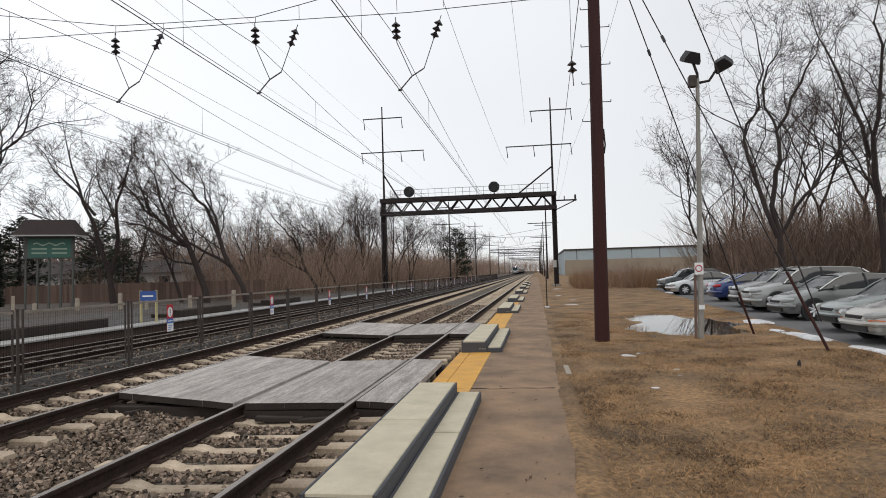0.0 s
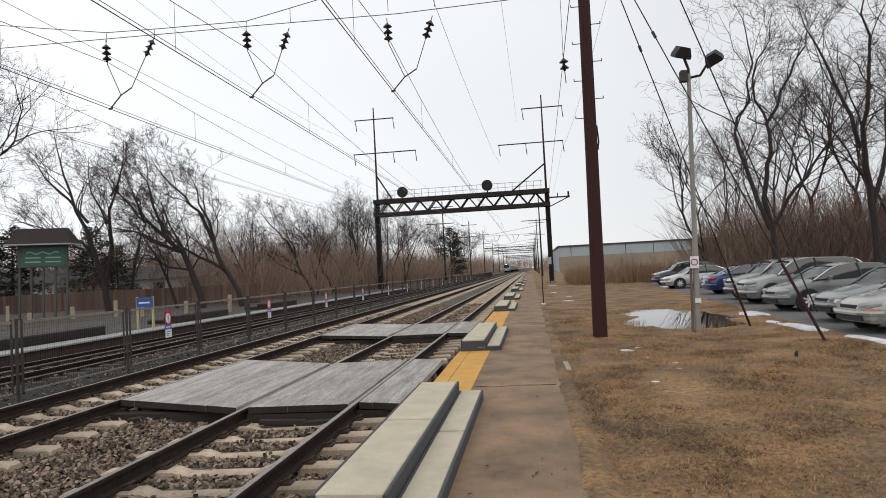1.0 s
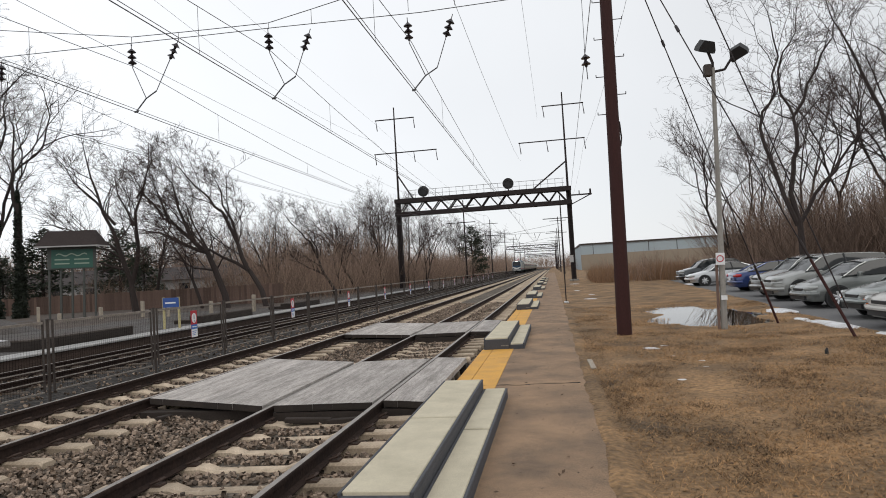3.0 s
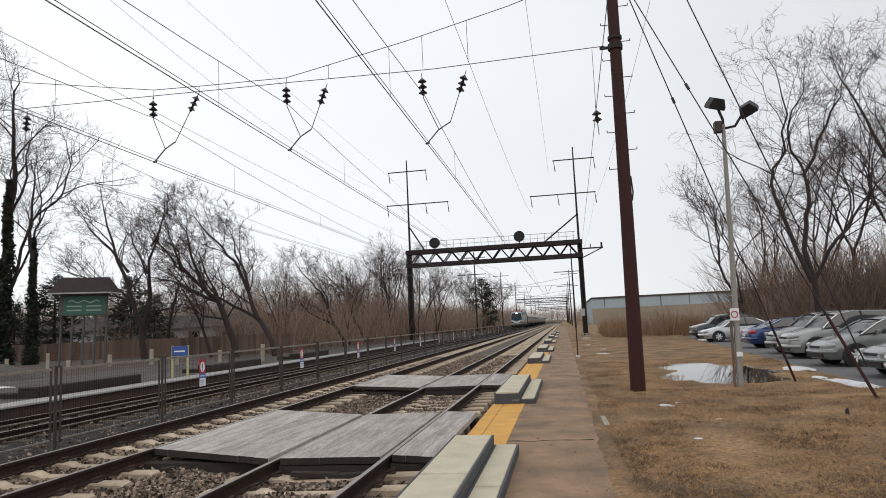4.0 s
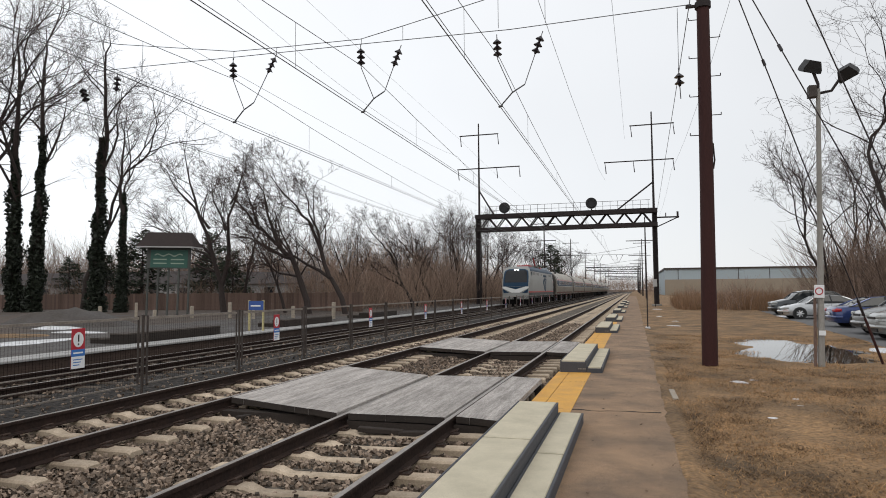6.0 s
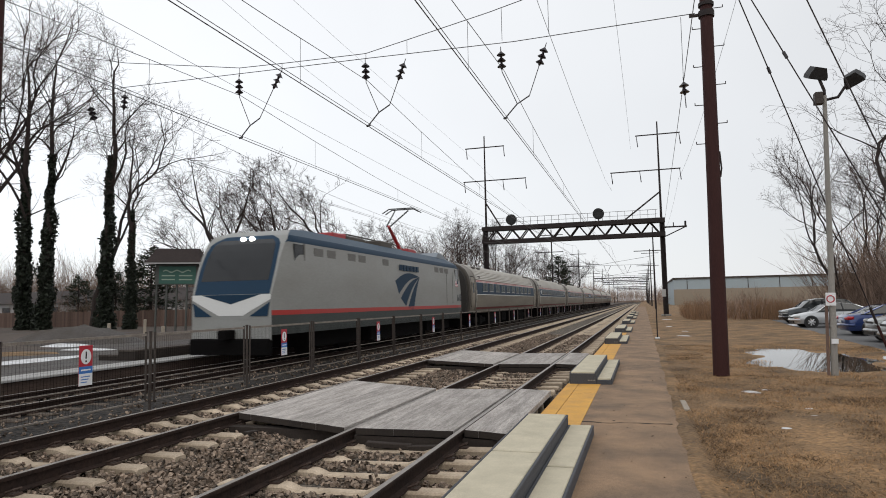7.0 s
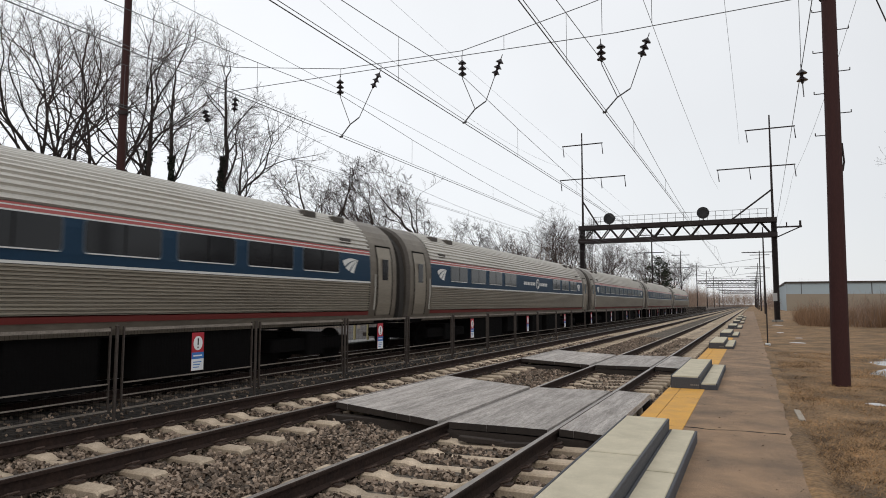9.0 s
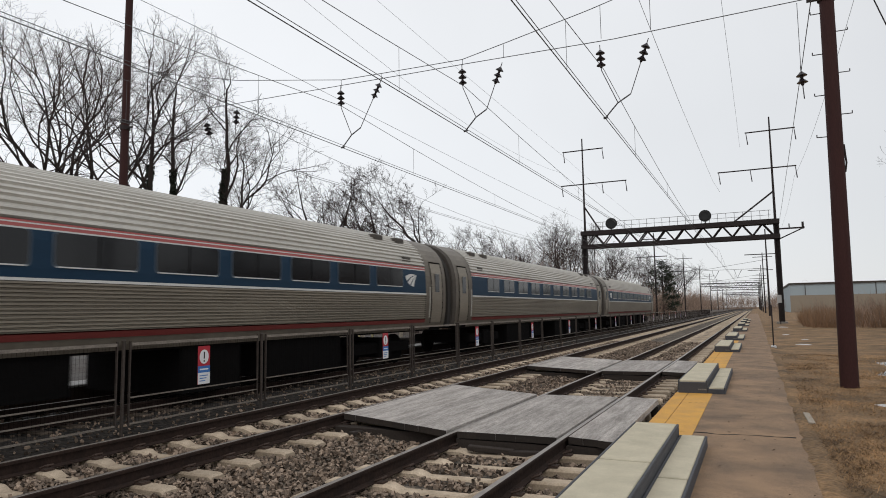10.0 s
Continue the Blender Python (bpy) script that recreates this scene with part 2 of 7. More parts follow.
def grid_ground():
    xs = list(np.linspace(-1500, -60, 7)) + list(np.arange(-56, -13, 2.0)) + [-13.0, -12.98, -7, -1.62, -1.6] + list(np.arange(-1.2, 14, 0.22)) + list(np.arange(14, 60, 2.5)) + list(np.linspace(70, 1500, 7))
    ys = list(np.linspace(-300, -10, 5)) + list(np.arange(-6, 2, 1.0)) + list(np.arange(2, 34, 0.25)) + list(np.arange(34, 90, 1.5)) + list(np.arange(95, 400, 25)) + list(np.linspace(450, 3000, 6))
    g = Geo()
    g.v = [(x, y, ground_z(x, y)) for y in ys for x in xs]
    w = len(xs)
    g.f = [(j * w + i, j * w + i + 1, (j + 1) * w + i + 1, (j + 1) * w + i) for j in range(len(ys) - 1) for i in range(w - 1)]
    return g


ground = solid("ground", grid_ground(), M_GRASS, "dormant brown grass lawn with bare patches", "ground", smooth=True)
ground.data.materials.append(mat("dark_leaf_mould", (0.085, 0.06, 0.045), 0.95, vary=0.35, scale=0.4, fine=12, bump=0.8, other=(0.05, 0.038, 0.03), amount=0.9))
for face in ground.data.polygons:
    if face.center.x < -13.0:
        face.material_index = 1

lot = Geo()
ly = [6, 14, 22, 30, 40, 62]
lot.v = [(x, y, z) for y in ly for x, z in ((lot_edge(y) + 0.25 * math.sin(y * 1.7), -0.30), (lot_edge(y) + 0.25 * math.sin(y * 1.7), -0.2), (60, -0.2))]
lot.f = [(3 * i + k, 3 * i + k + 1, 3 * i + k + 4, 3 * i + k + 3) for i in range(len(ly) - 1) for k in (0, 1)] + [(0, 1, 2), (15, 17, 16)]
solid("road_parking_lot", lot, M_LOT, "grey asphalt parking lot beside the lawn", "parking lot")

# ballast bed, with shoulders
bed = Geo()
prof = [(-13.0, -0.32), (-12.9, -0.22), (-10.0, -0.20), (-9.3, -0.27), (-8.7, -0.27), (-8.2, -0.19), (-5.3, -0.19), (-4.9, -0.225), (-4.6, -0.255), (-2.1, -0.25), (-1.71, -0.29)]
by = list(np.arange(-12, 40, 0.35)) + list(np.arange(40, 120, 4)) + list(np.arange(120, 900, 60))
bx = []
for (xa, za), (xb2, zb2) in zip(prof, prof[1:]):
    k = max(1, int((xb2 - xa) / 0.3))
    bx += [(xa + (xb2 - xa) * i / k, za + (zb2 - za) * i / k) for i in range(k)]
bx.append(prof[-1])
bed.v = [(x, y, z + 0.035 * noise.noise(Vector((x * 2.2, y * 2.2, 9)))) for y in by for x, z in bx]
w = len(bx)
bed.f = [(j * w + i, j * w + i + 1, (j + 1) * w + i + 1, (j + 1) * w + i) for j in range(len(by) - 1) for i in range(w - 1)]
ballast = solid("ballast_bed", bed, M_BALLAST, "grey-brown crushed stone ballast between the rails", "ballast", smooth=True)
# darker stone beyond the fence: the passing train's shade, put into the colour
ballast.data.materials.append(stones("train_shade_ballast", (0.022, 0.017, 0.014), (0.075, 0.06, 0.048), 14))
for face in ballast.data.polygons:
    if face.center.x < -8.4:
        face.material_index = 1


# ---- tracks ----
def rail_profile():
    h = 0.165
    return [(-0.07, -h), (0.07, -h), (0.07, -h + 0.012), (0.012, -h + 0.03), (0.010, -0.045), (0.036, -0.036), (0.036, -0.008), (0.028, 0.0),
            (-0.028, 0.0), (-0.036, -0.008), (-0.036, -0.036), (-0.010, -0.045), (-0.012, -h + 0.03), (-0.07, -h + 0.012)]


def add_rail(track, x, z):
    part("rail", Geo().prism([(a + x, b + z) for a, b in rail_profile()], -12, 900), M_RAIL, track, "rusty steel rail", smooth=True)
    part("rail_head", Geo().prism([(x - 0.029, z + 0.0005), (x + 0.029, z + 0.0005), (x + 0.024, z + 0.003), (x - 0.024, z + 0.003)], -12, 900), M_RAILTOP, track, "worn running surface")


def tie_mesh():
    """A concrete tie: deep rail seats, a lower waist, tapered ends."""
    st = [(-1.29, 0.10, 0.075), (-1.25, 0.105, 0.0), (-0.50, 0.105, 0.0), (-0.36, 0.086, -0.045), (0.36, 0.086, -0.045), (0.50, 0.105, 0.0), (1.25, 0.105, 0.0), (1.29, 0.10, 0.075)]
    g = Geo()
    for x, hw, drop in st:
        drop = -abs(drop) if abs(x) < 1.27 else -0.02
        g.v += [(x, -hw, -0.2), (x, -hw, drop - 0.02), (x, -hw + 0.025, drop), (x, hw - 0.025, drop), (x, hw, drop - 0.02), (x, hw, -0.2)]
    for i in range(len(st) - 1):
        for j in range(5):
            a = i * 6 + j
            g.f.append((a, a + 1, a + 7, a + 6))
    g.f += [(0, 1, 2, 3, 4, 5), tuple(range(47, 41, -1))]
    return g


TIE = tie_mesh()
tie_me = TIE.mesh("tie", M_TIE)
# track 3 ties: base colour darkened to stand for shade under the train
M_SHADETIE = mat("train_shade_tie", (0.10, 0.075, 0.055), 0.9, vary=0.25, scale=2.5, fine=45, other=(0.06, 0.046, 0.036), amount=0.9, piece=0.2)
shade_tie_me = TIE.mesh("tie", M_SHADETIE)


def clip_geo(x, y, z):
    g = Geo()
    g.box(x - 0.05, x + 0.05, y - 0.055, y + 0.055, z, z + 0.022)
    g.tube([(x - 0.05, y - 0.05, z + 0.03), (x + 0.03, y - 0.045, z + 0.06), (x + 0.03, y + 0.045, z + 0.06), (x - 0.05, y + 0.05, z + 0.03)], 0.013, 5)
    return g


def build_track(name, xl, xr, zl, zr, label, near, piece_me=tie_me, rest=M_TIE):
    track = tagged(new(name), label, "track", "parallel railway tracks", "structure")
    add_rail(track, xl, zl), add_rail(track, xr, zr)
    cx, cz = (xl + xr) / 2, (zl + zr) / 2 - 0.166
    lean = math.atan2(zr - zl, xr - xl)
    rng = random.Random(int(abs(cx) * 100))
    far, clips = Geo(), Geo()
    for i in range(520):
        y = -3 + i * 0.61
        dx, turn = rng.uniform(-0.02, 0.02), rng.uniform(-0.6, 0.6)
        if i < near:
            o = part("tie", piece_me, None, track)
            o.matrix_local = pose(cx + dx, y, cz + rng.uniform(-0.012, 0.004), 0, -math.degrees(lean), turn)
        else:
            far.add([(cx + vx, y + vy, cz + vz) for vx, vy, vz in TIE.v], TIE.f)
        if i < 110:
            for x, z in ((xl, zl), (xr, zr)):
                for side in (-0.115, 0.115):
                    c = clip_geo(x + side, y, z - 0.165)
                    clips.add(c.v, c.f)
    tagged(part("far_ties", far, rest, track), kind="stuff")
    tagged(part("rail_clips", clips, M_CLIP, track), kind="stuff")
    return track


build_track("track_1", A1, A2, ZA1, ZA2, "railway track of rusty rails on concrete ties", 120)
build_track("track_2", B1, B2, ZB, ZB, "railway track of rusty rails on concrete ties", 110)
build_track("track_3", C1, C2, ZC, ZC, "railway track behind the fence, the train's shade coloured into its ties", 70, shade_tie_me, M_SHADETIE)

# loose stones, where they can be told apart
rng = random.Random(4)
ico = [(-0.5, -0.4, -0.35), (0.5, -0.45, -0.3), (0.55, 0.4, -0.35), (-0.45, 0.5, -0.3), (-0.4, -0.3, 0.35), (0.35, -0.4, 0.4), (0.4, 0.3, 0.3), (-0.3, 0.4, 0.42)]
icf = [(0, 1, 5, 4), (1, 2, 6, 5), (2, 3, 7, 6), (3, 0, 4, 7), (4, 5, 6, 7)]
loose = Geo()


def bed_z(x):
    for (xa, za), (xb2, zb2) in zip(prof, prof[1:]):
        if xa <= x <= xb2:
            return za + (zb2 - za) * (x - xa) / (xb2 - xa)
    return -0.3


for k in range(86000):
    y = 2.5 + 34 * rng.random() ** 1.8
    x = rng.uniform(-8.5, -1.75) if rng.random() < 0.96 else rng.uniform(-12.9, -9)
    if -5.9 < x < -1.8 and (8.3 < y < 12.4 or 17.4 < y < 20.8):
        continue
    near_tie = abs((y + 3) / 0.61 - round((y + 3) / 0.61)) * 0.61
    if near_tie < 0.15 and min(abs(x - c) for c in ((A1 + A2) / 2, (B1 + B2) / 2, (C1 + C2) / 2)) < 1.3 and rng.random() < 0.97:
        continue
    s = rng.uniform(0.03, 0.064) * (1 if y < 16 else 1.3)
    m = Euler((rng.uniform(0, 6.3), rng.uniform(0, 6.3), rng.uniform(0, 6.3))).to_matrix()
    sx, sy, sz = s * rng.uniform(0.8, 1.3), s * rng.uniform(0.7, 1.1), s * rng.uniform(0.6, 0.9)
    z = bed_z(x) + 0.035 * noise.noise(Vector((x * 2.2, y * 2.2, 9))) + rng.uniform(-0.008, 0.03)
    loose.add([tuple(m @ Vector((a * sx, b * sy, c * sz)) + Vector((x, y, z))) for a, b, c in ico], icf)
solid("ballast_stones", loose, M_STONE, "loose grey-brown ballast stones", "stones", kind="stuff")


# ---- timber crossing panels ----
def crossing(y0, y1, shift):
    t = thing("timber_crossing", "weathered grey timber crossing panel laid over the rails", "crossing", "timber crossings over the tracks")
    rng = random.Random(int(y0 * 10))
    for xa, xb2, za, zb2, n, dy in ((B2 + 0.09, A1 - 0.06, ZB, ZA1 + 0.02, 8, shift), (A1 + 0.10, A2 - 0.06, ZA1 + 0.02, 0.0, 5, 0.0), (A2 + 0.06, PLAT0 - 0.09, 0.0, -0.01, 3, 0.1)):
        w = (xb2 - xa) / n
        for i in range(n):
            x = xa + w * i
            z = za + (zb2 - za) * (i + 0.5) / n + rng.uniform(-0.0002, 0.0002) + 0.012
            ja, jb = rng.uniform(-0.008, 0.008), rng.uniform(-0.008, 0.008)
            sa, sb = dy * (1 - i / n), dy * (1 - (i + 1) / n)
            g = Geo().prism([(x + 0.0002, y0 + sa + ja), (x + w - 0.0002, y0 + sb + ja), (x + w - 0.0002, y1 + sb * 1.1 + jb), (x + 0.0002, y1 + sa * 1.1 + jb)], z - 0.085, z, "z")
            fall = (zb2 - za) / (xb2 - xa)
            g.v = [(vx, vy, vz + fall * (vx - x - w / 2)) for vx, vy, vz in g.v]
            plank = part("plank", g, M_TIMBER, t)
            # end faces take the near-black material, shade held in the colour
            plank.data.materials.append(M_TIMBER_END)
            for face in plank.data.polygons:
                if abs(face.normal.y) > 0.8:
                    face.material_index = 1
        # bearers in the same near black paint the shade below the planks
        part("bearer", Geo().box(xa - 0.02, xb2 + 0.02, y0 + 0.01 + dy * 0.5, y0 + 0.2 + dy * 0.5, min(za, zb2) - 0.32, min(za, zb2) - 0.085), M_TIMBER_END, t, "timber bearer, coloured as dark as the shade under the panel")
        part("bearer", Geo().box(xa - 0.02, xb2 + 0.02, y1 - 0.28 + dy * 0.5, y1 - 0.06 + dy * 0.5, min(za, zb2) - 0.32, min(za, zb2) - 0.085), M_TIMBER_END, t, "timber bearer, coloured as dark as the shade under the panel")
    return t


crossing(8.12, 12.15, 0.45)
crossing(17.15, 20.85, 0.3)
scrap = thing("timber_offcut", "dark broken timber offcut beside the crossing", "timber", at=pose(-3.3, 8.0, -0.2, 0, 3, 8))
part("board", Geo().box(-0.3, 0.3, -0.05, 0.05, 0, 0.06, 0.01), M_TIMBER_END, scrap)
copy_thing(scrap, pose(-5.45, 8.42, -0.19, 0, 4, 82))
copy_thing(scrap, pose(-2.75, 8.0, -0.21, 0, -4, -5))

# ---- near platform ----
plat = tagged(new("platform_near"), "low brown asphalt platform beside the track", "platform", "", "structure")
pg = Geo()
py = list(np.arange(-12, 40, 0.4)) + list(np.arange(40, 180, 8))
rng = random.Random(7)
for y in py:
    e = PLAT1 + 0.05 * noise.noise(Vector((0, y * 0.8, 1))) + 0.03 * noise.noise(Vector((0, y * 3.1, 4)))
    row = [(-1.45, -0.45), (-1.45, PZ), (-0.9, PZ + 0.006), (-0.4, PZ + 0.008), (0.0, PZ + 0.004), (e, PZ - 0.012), (e + 0.05, -0.4)]
    pg.v += [(x, y, z + (0.006 * noise.noise(Vector((x * 1.5, y * 1.5, 2))) if z > -0.3 else 0)) for x, z in row]
for j in range(len(py) - 1):
    for i in range(6):
        a = j * 7 + i
        pg.f.append((a, a + 1, a + 8, a + 7))
part("pavement", pg, M_ASPHALT, plat, smooth=True)
for y in np.arange(-9, 100, 3.05):
    part("edge_slab", Geo().box(PLAT0, -1.456, y + 0.012, y + 3.04, -0.5, PZ + 0.004, 0.01), M_KERB, plat)
for y0, y1 in ((8.2, 14.0), (18.3, 27.4), (31.2, 36.0)):
    part("yellow_strip", Geo().box(-1.452, -1.02, y0, y1, PZ, PZ + 0.0125, 0.004), M_YELLOW, plat, "worn yellow painted warning strip")
    part("yellow_strip", Geo().box(PLAT0 + 0.01, -1.462, y0, y1, PZ, PZ + 0.0115, 0.004), M_YELLOW, plat, "worn yellow painted warning strip")
for y, x0, x1 in ((9.65, -1.44, 0.2), (12.6, -1.45, -1.03)):
    crack = [(x0 + (x1 - x0) * i / 14, y + 0.09 * noise.noise(Vector((i * 0.6, y, 0)))) for i in range(15)]
    part("crack", Geo().tube([(a, b, PZ + 0.009) for a, b in crack], [0.0025 + 0.002 * (i % 3) for i in range(15)], 4), M_BLACK, plat, "dark crack in the pavement")

dirt = Geo()
dy2 = list(np.arange(-2, 40, 0.12))
for y in dy2:
    a = PLAT1 - 0.03 + 0.06 * noise.noise(Vector((3, y * 0.7, 8))) + 0.04 * noise.noise(Vector((5, y * 2.9, 8))) + 0.02 * noise.noise(Vector((5, y * 9.0, 2)))
    dirt.v += [(a, y, PZ - 0.01), (a + 0.05, y, PZ + 0.006), (PLAT1 + 0.12, y, PZ - 0.004), (PLAT1 + 0.3, y, PZ - 0.06)]
dirt.f = [(4 * j + i, 4 * j + i + 1, 4 * j + i + 5, 4 * j + i + 4) for j in range(len(dy2) - 1) for i in range(3)]
part("dirt_edge", dirt, M_GRASS, plat, "ragged edge of trodden dirt", smooth=True)


def step_block():
    t = thing("step_block", "two-tier boarding step block, buff treads and dark edges", "step block", "boarding step blocks along the platform edge")
    L = 4.45
    for k, (x0, x1, z) in enumerate(((-0.40, 0.14, 0.25), (0.14, 0.46, 0.125))):
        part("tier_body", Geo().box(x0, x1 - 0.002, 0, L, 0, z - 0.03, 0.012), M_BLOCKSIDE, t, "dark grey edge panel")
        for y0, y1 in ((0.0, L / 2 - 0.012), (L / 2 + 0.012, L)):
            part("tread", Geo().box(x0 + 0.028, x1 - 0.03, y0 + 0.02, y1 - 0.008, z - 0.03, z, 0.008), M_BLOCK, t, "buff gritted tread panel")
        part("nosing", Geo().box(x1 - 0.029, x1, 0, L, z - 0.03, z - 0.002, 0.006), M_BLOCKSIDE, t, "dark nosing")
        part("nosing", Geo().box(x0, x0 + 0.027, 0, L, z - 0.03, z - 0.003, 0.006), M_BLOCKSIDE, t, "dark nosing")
    for i in range(5):
        part("letter_bar", Geo().box(-0.03 + i * 0.032, -0.008 + i * 0.032, -0.004, 0.0, 0.07, 0.094), M_KERB, t, "pale stencilled mark")
    return t


blk = step_block()
blk.matrix_world = pose(-1.245, 4.30, PZ + 0.005)
for y in (13.95, 26.8, 36.4, 49.3, 62.5, 75.0, 88.0):
    copy_thing(blk, pose(-1.245, y, PZ + 0.005))


# ---- fence between the tracks ----
FP = 3.15


def wire_panel():
    g = Geo()
    w, h = FP - 0.26, 1.24
    for i in range(1, 48):
        x = w * i / 48
        g.box(-0.0014, 0.0014, x - 0.0007, x + 0.0007, 0, h)
    for i in range(1, 20):
        z = h * i / 20
        g.box(-0.0045, -0.0016, 0, w, z - 0.0006, z + 0.0006)
    return g


def fence_sign(parent, x, y, z):
    s = part("warning_sign", Geo().box(x, x + 0.008, y - 0.14, y + 0.14, z, z + 0.66, 0.003), M_RED, parent, "red, white and blue warning sign")
    ring = [(y + 0.105 * math.cos(a), z + 0.475 + 0.125 * math.sin(a)) for a in np.linspace(0, 2 * math.pi, 20, endpoint=False)]
    part("disc", Geo().prism(ring, x + 0.008, x + 0.011, "x"), M_WHITE, s, "white disc")
    part("mark", Geo().box(x + 0.011, x + 0.013, y - 0.014, y + 0.014, z + 0.44, z + 0.56).box(x + 0.011, x + 0.013, y - 0.014, y + 0.014, z + 0.385, z + 0.415), M_BLACK, s, "black exclamation mark")
    part("blue_band", Geo().box(x + 0.008, x + 0.011, y - 0.138, y + 0.138, z + 0.2, z + 0.315), M_BLUE, s, "blue band")
    part("white_panel", Geo().box(x + 0.008, x + 0.011, y - 0.138, y + 0.138, z + 0.002, z + 0.2), M_WHITE, s, "white panel")
    for i in range(3):
        part("text_bar", Geo().box(x + 0.011, x + 0.012, y - 0.1, y + 0.09 - 0.03 * i, z + 0.14 - 0.045 * i, z + 0.155 - 0.045 * i), M_BLUE, s, "line of small print")
    part("text_bar", Geo().box(x + 0.011, x + 0.012, y - 0.1, y + 0.1, z + 0.245, z + 0.27), M_WHITE, s, "line of print")


fence = tagged(new("fence_between_tracks"), "low steel mesh fence with hung warning signs", "fence", "", "structure")
post_me = Geo().tube([(0, 0, -0.25), (0, 0, 1.36)], 0.027, 8).lathe([(0.036, 1.36), (0.036, 1.375), (0.0, 1.39)], n=8).mesh("post", M_FENCE)
M_FENCERAIL = mat("worn_galvanised_rail", (0.27, 0.235, 0.20), 0.55, 0.2, vary=0.25, scale=4, fine=40, other=(0.085, 0.066, 0.055))
frame_me = Geo().box(-0.02, 0.02, 0, FP - 0.26, 1.21, 1.255).box(-0.014, 0.014, 0, FP - 0.26, 0.205, 0.222).box(-0.015, 0.015, 0, FP - 0.26, -0.005, 0.02).box(-0.014, 0.014, 0, FP - 0.26, 0.40, 0.418).mesh("panel_frame", M_FENCERAIL)
stile_me = Geo().box(-0.016, 0.016, -0.024, 0, -0.005, 1.28).mesh("panel_stile", M_FENCE)
wire_me = wire_panel().mesh("wire_mesh", M_MESH)
for i in range(-5, 46):
    y = 7.2 + FP * i
    for nm, me, m in (("post", post_me, pose(FENCE_X, y, -0.17)), ("panel_frame", frame_me, pose(FENCE_X, y + 0.13, -0.085)), ("wire_mesh", wire_me, pose(FENCE_X, y + 0.13, -0.085)), ("panel_stile", stile_me, pose(FENCE_X, y + 0.13, -0.085)), ("panel_stile", stile_me, pose(FENCE_X, y + FP - 0.106, -0.085))):
        o = part(nm, me, None, fence)
        o.matrix_local = m
    if i % 2 == 0 and i < 30:
        fence_sign(fence, FENCE_X + 0.024, y + 1.62, 0.38)


# ---- catenary ----
SPAN_Y = 16.15
span_pole = thing("catenary_pole", "tall red-brown tubular catenary pole on the lawn", "pole", "catenary poles")
part("shaft", Geo().tube([(0, 0, -0.3), (0, 0, 4), (-0.05, 0, 16.5)], [0.178, 0.155, 0.115], 16), M_POLE, span_pole, smooth=True)
part("wire_collar", Geo().tube([(-0.02, 0, 8.32), (-0.02, 0, 8.46)], 0.18, 14).tube([(-0.02, 0, 8.58), (-0.02, 0, 8.66)], 0.175, 14).box(-0.4, -0.15, -0.03, 0.03, 8.36, 8.42), M_STEEL, span_pole, "dark clamp for the span wire")
part("crossarm", Geo().box(-4.6, 2.7, -0.06, 0.06, 14.85, 14.98), M_STEEL, span_pole)
part("pull_bracket", Geo().tube([(0.15, 0, 4.5), (0.18, 0, 4.7), (0.15, 0, 5.1)], 0.02, 5), M_STEEL, span_pole)
span_pole.matrix_world = pose(1.50, SPAN_Y, -0.1, 0, 0.8, 0)
copy_thing(span_pole, pose(-20.5, SPAN_Y, 0.0, 0, 0, 180))


def wire_run(parent, name, pts, r=0.011, label=""):
    part(name, Geo().tube(pts, r * 0.85, 5), M_WIRE, parent, label)


spans = thing("cross_span", "cross-span wires that carry the insulators over the tracks", "wires")
wire_run(spans, "span_wire", [(1.35, SPAN_Y, 8.35), (-3, SPAN_Y, 8.27), (-7, SPAN_Y, 8.36), (-9, SPAN_Y, 8.39), (-15, SPAN_Y, 8.5), (-20.7, SPAN_Y, 8.6)], 0.013)
HEAD = ((-20.7, 10.6), (-15.2, 9.28), (-11.1, 8.6), (-9.5, 8.55), (-7.12, 8.5), (-5.94, 8.71), (-3.63, 9.14), (-1.0, 9.72), (1.4, 10.4))
wire_run(spans, "head_wire", [(x, SPAN_Y, z) for x, z in HEAD], 0.013)
for x in (-9.7, -5.9, -2.1, -11.1, -7.1, -3.3):
    wire_run(spans, "dropper", [(x, SPAN_Y, float(np.interp(x, [h[0] for h in HEAD], [h[1] for h in HEAD]))), (x, SPAN_Y, 8.34)], 0.009)


def insulator(parent, p, q, discs=3, hang=None):
    """A string of porcelain discs from p, along hang (or towards q), and a rod on to q."""
    p, q = Vector(p), Vector(q)
    d = Vector(hang or (q - p)).normalized()
    m = Matrix.Translation(p) @ d.to_track_quat("Z", "Y").to_matrix().to_4x4()
    g = Geo()
    for i in range(discs):
        z = 0.08 + i * 0.155
        g.lathe([(0.025, z - 0.05), (0.04, z - 0.03), (0.10, z + 0.025), (0.115, z + 0.045), (0.045, z + 0.055), (0.025, z + 0.11)], n=12)
    g.v = [tuple(m @ Vector(v)) for v in g.v]
    part("insulator", g, M_INSUL, parent, "dark porcelain insulator string", smooth=True)
    wire_run(parent, "rod", [p - d * 0.1, p + d * (0.155 * discs + 0.1), q], 0.014)


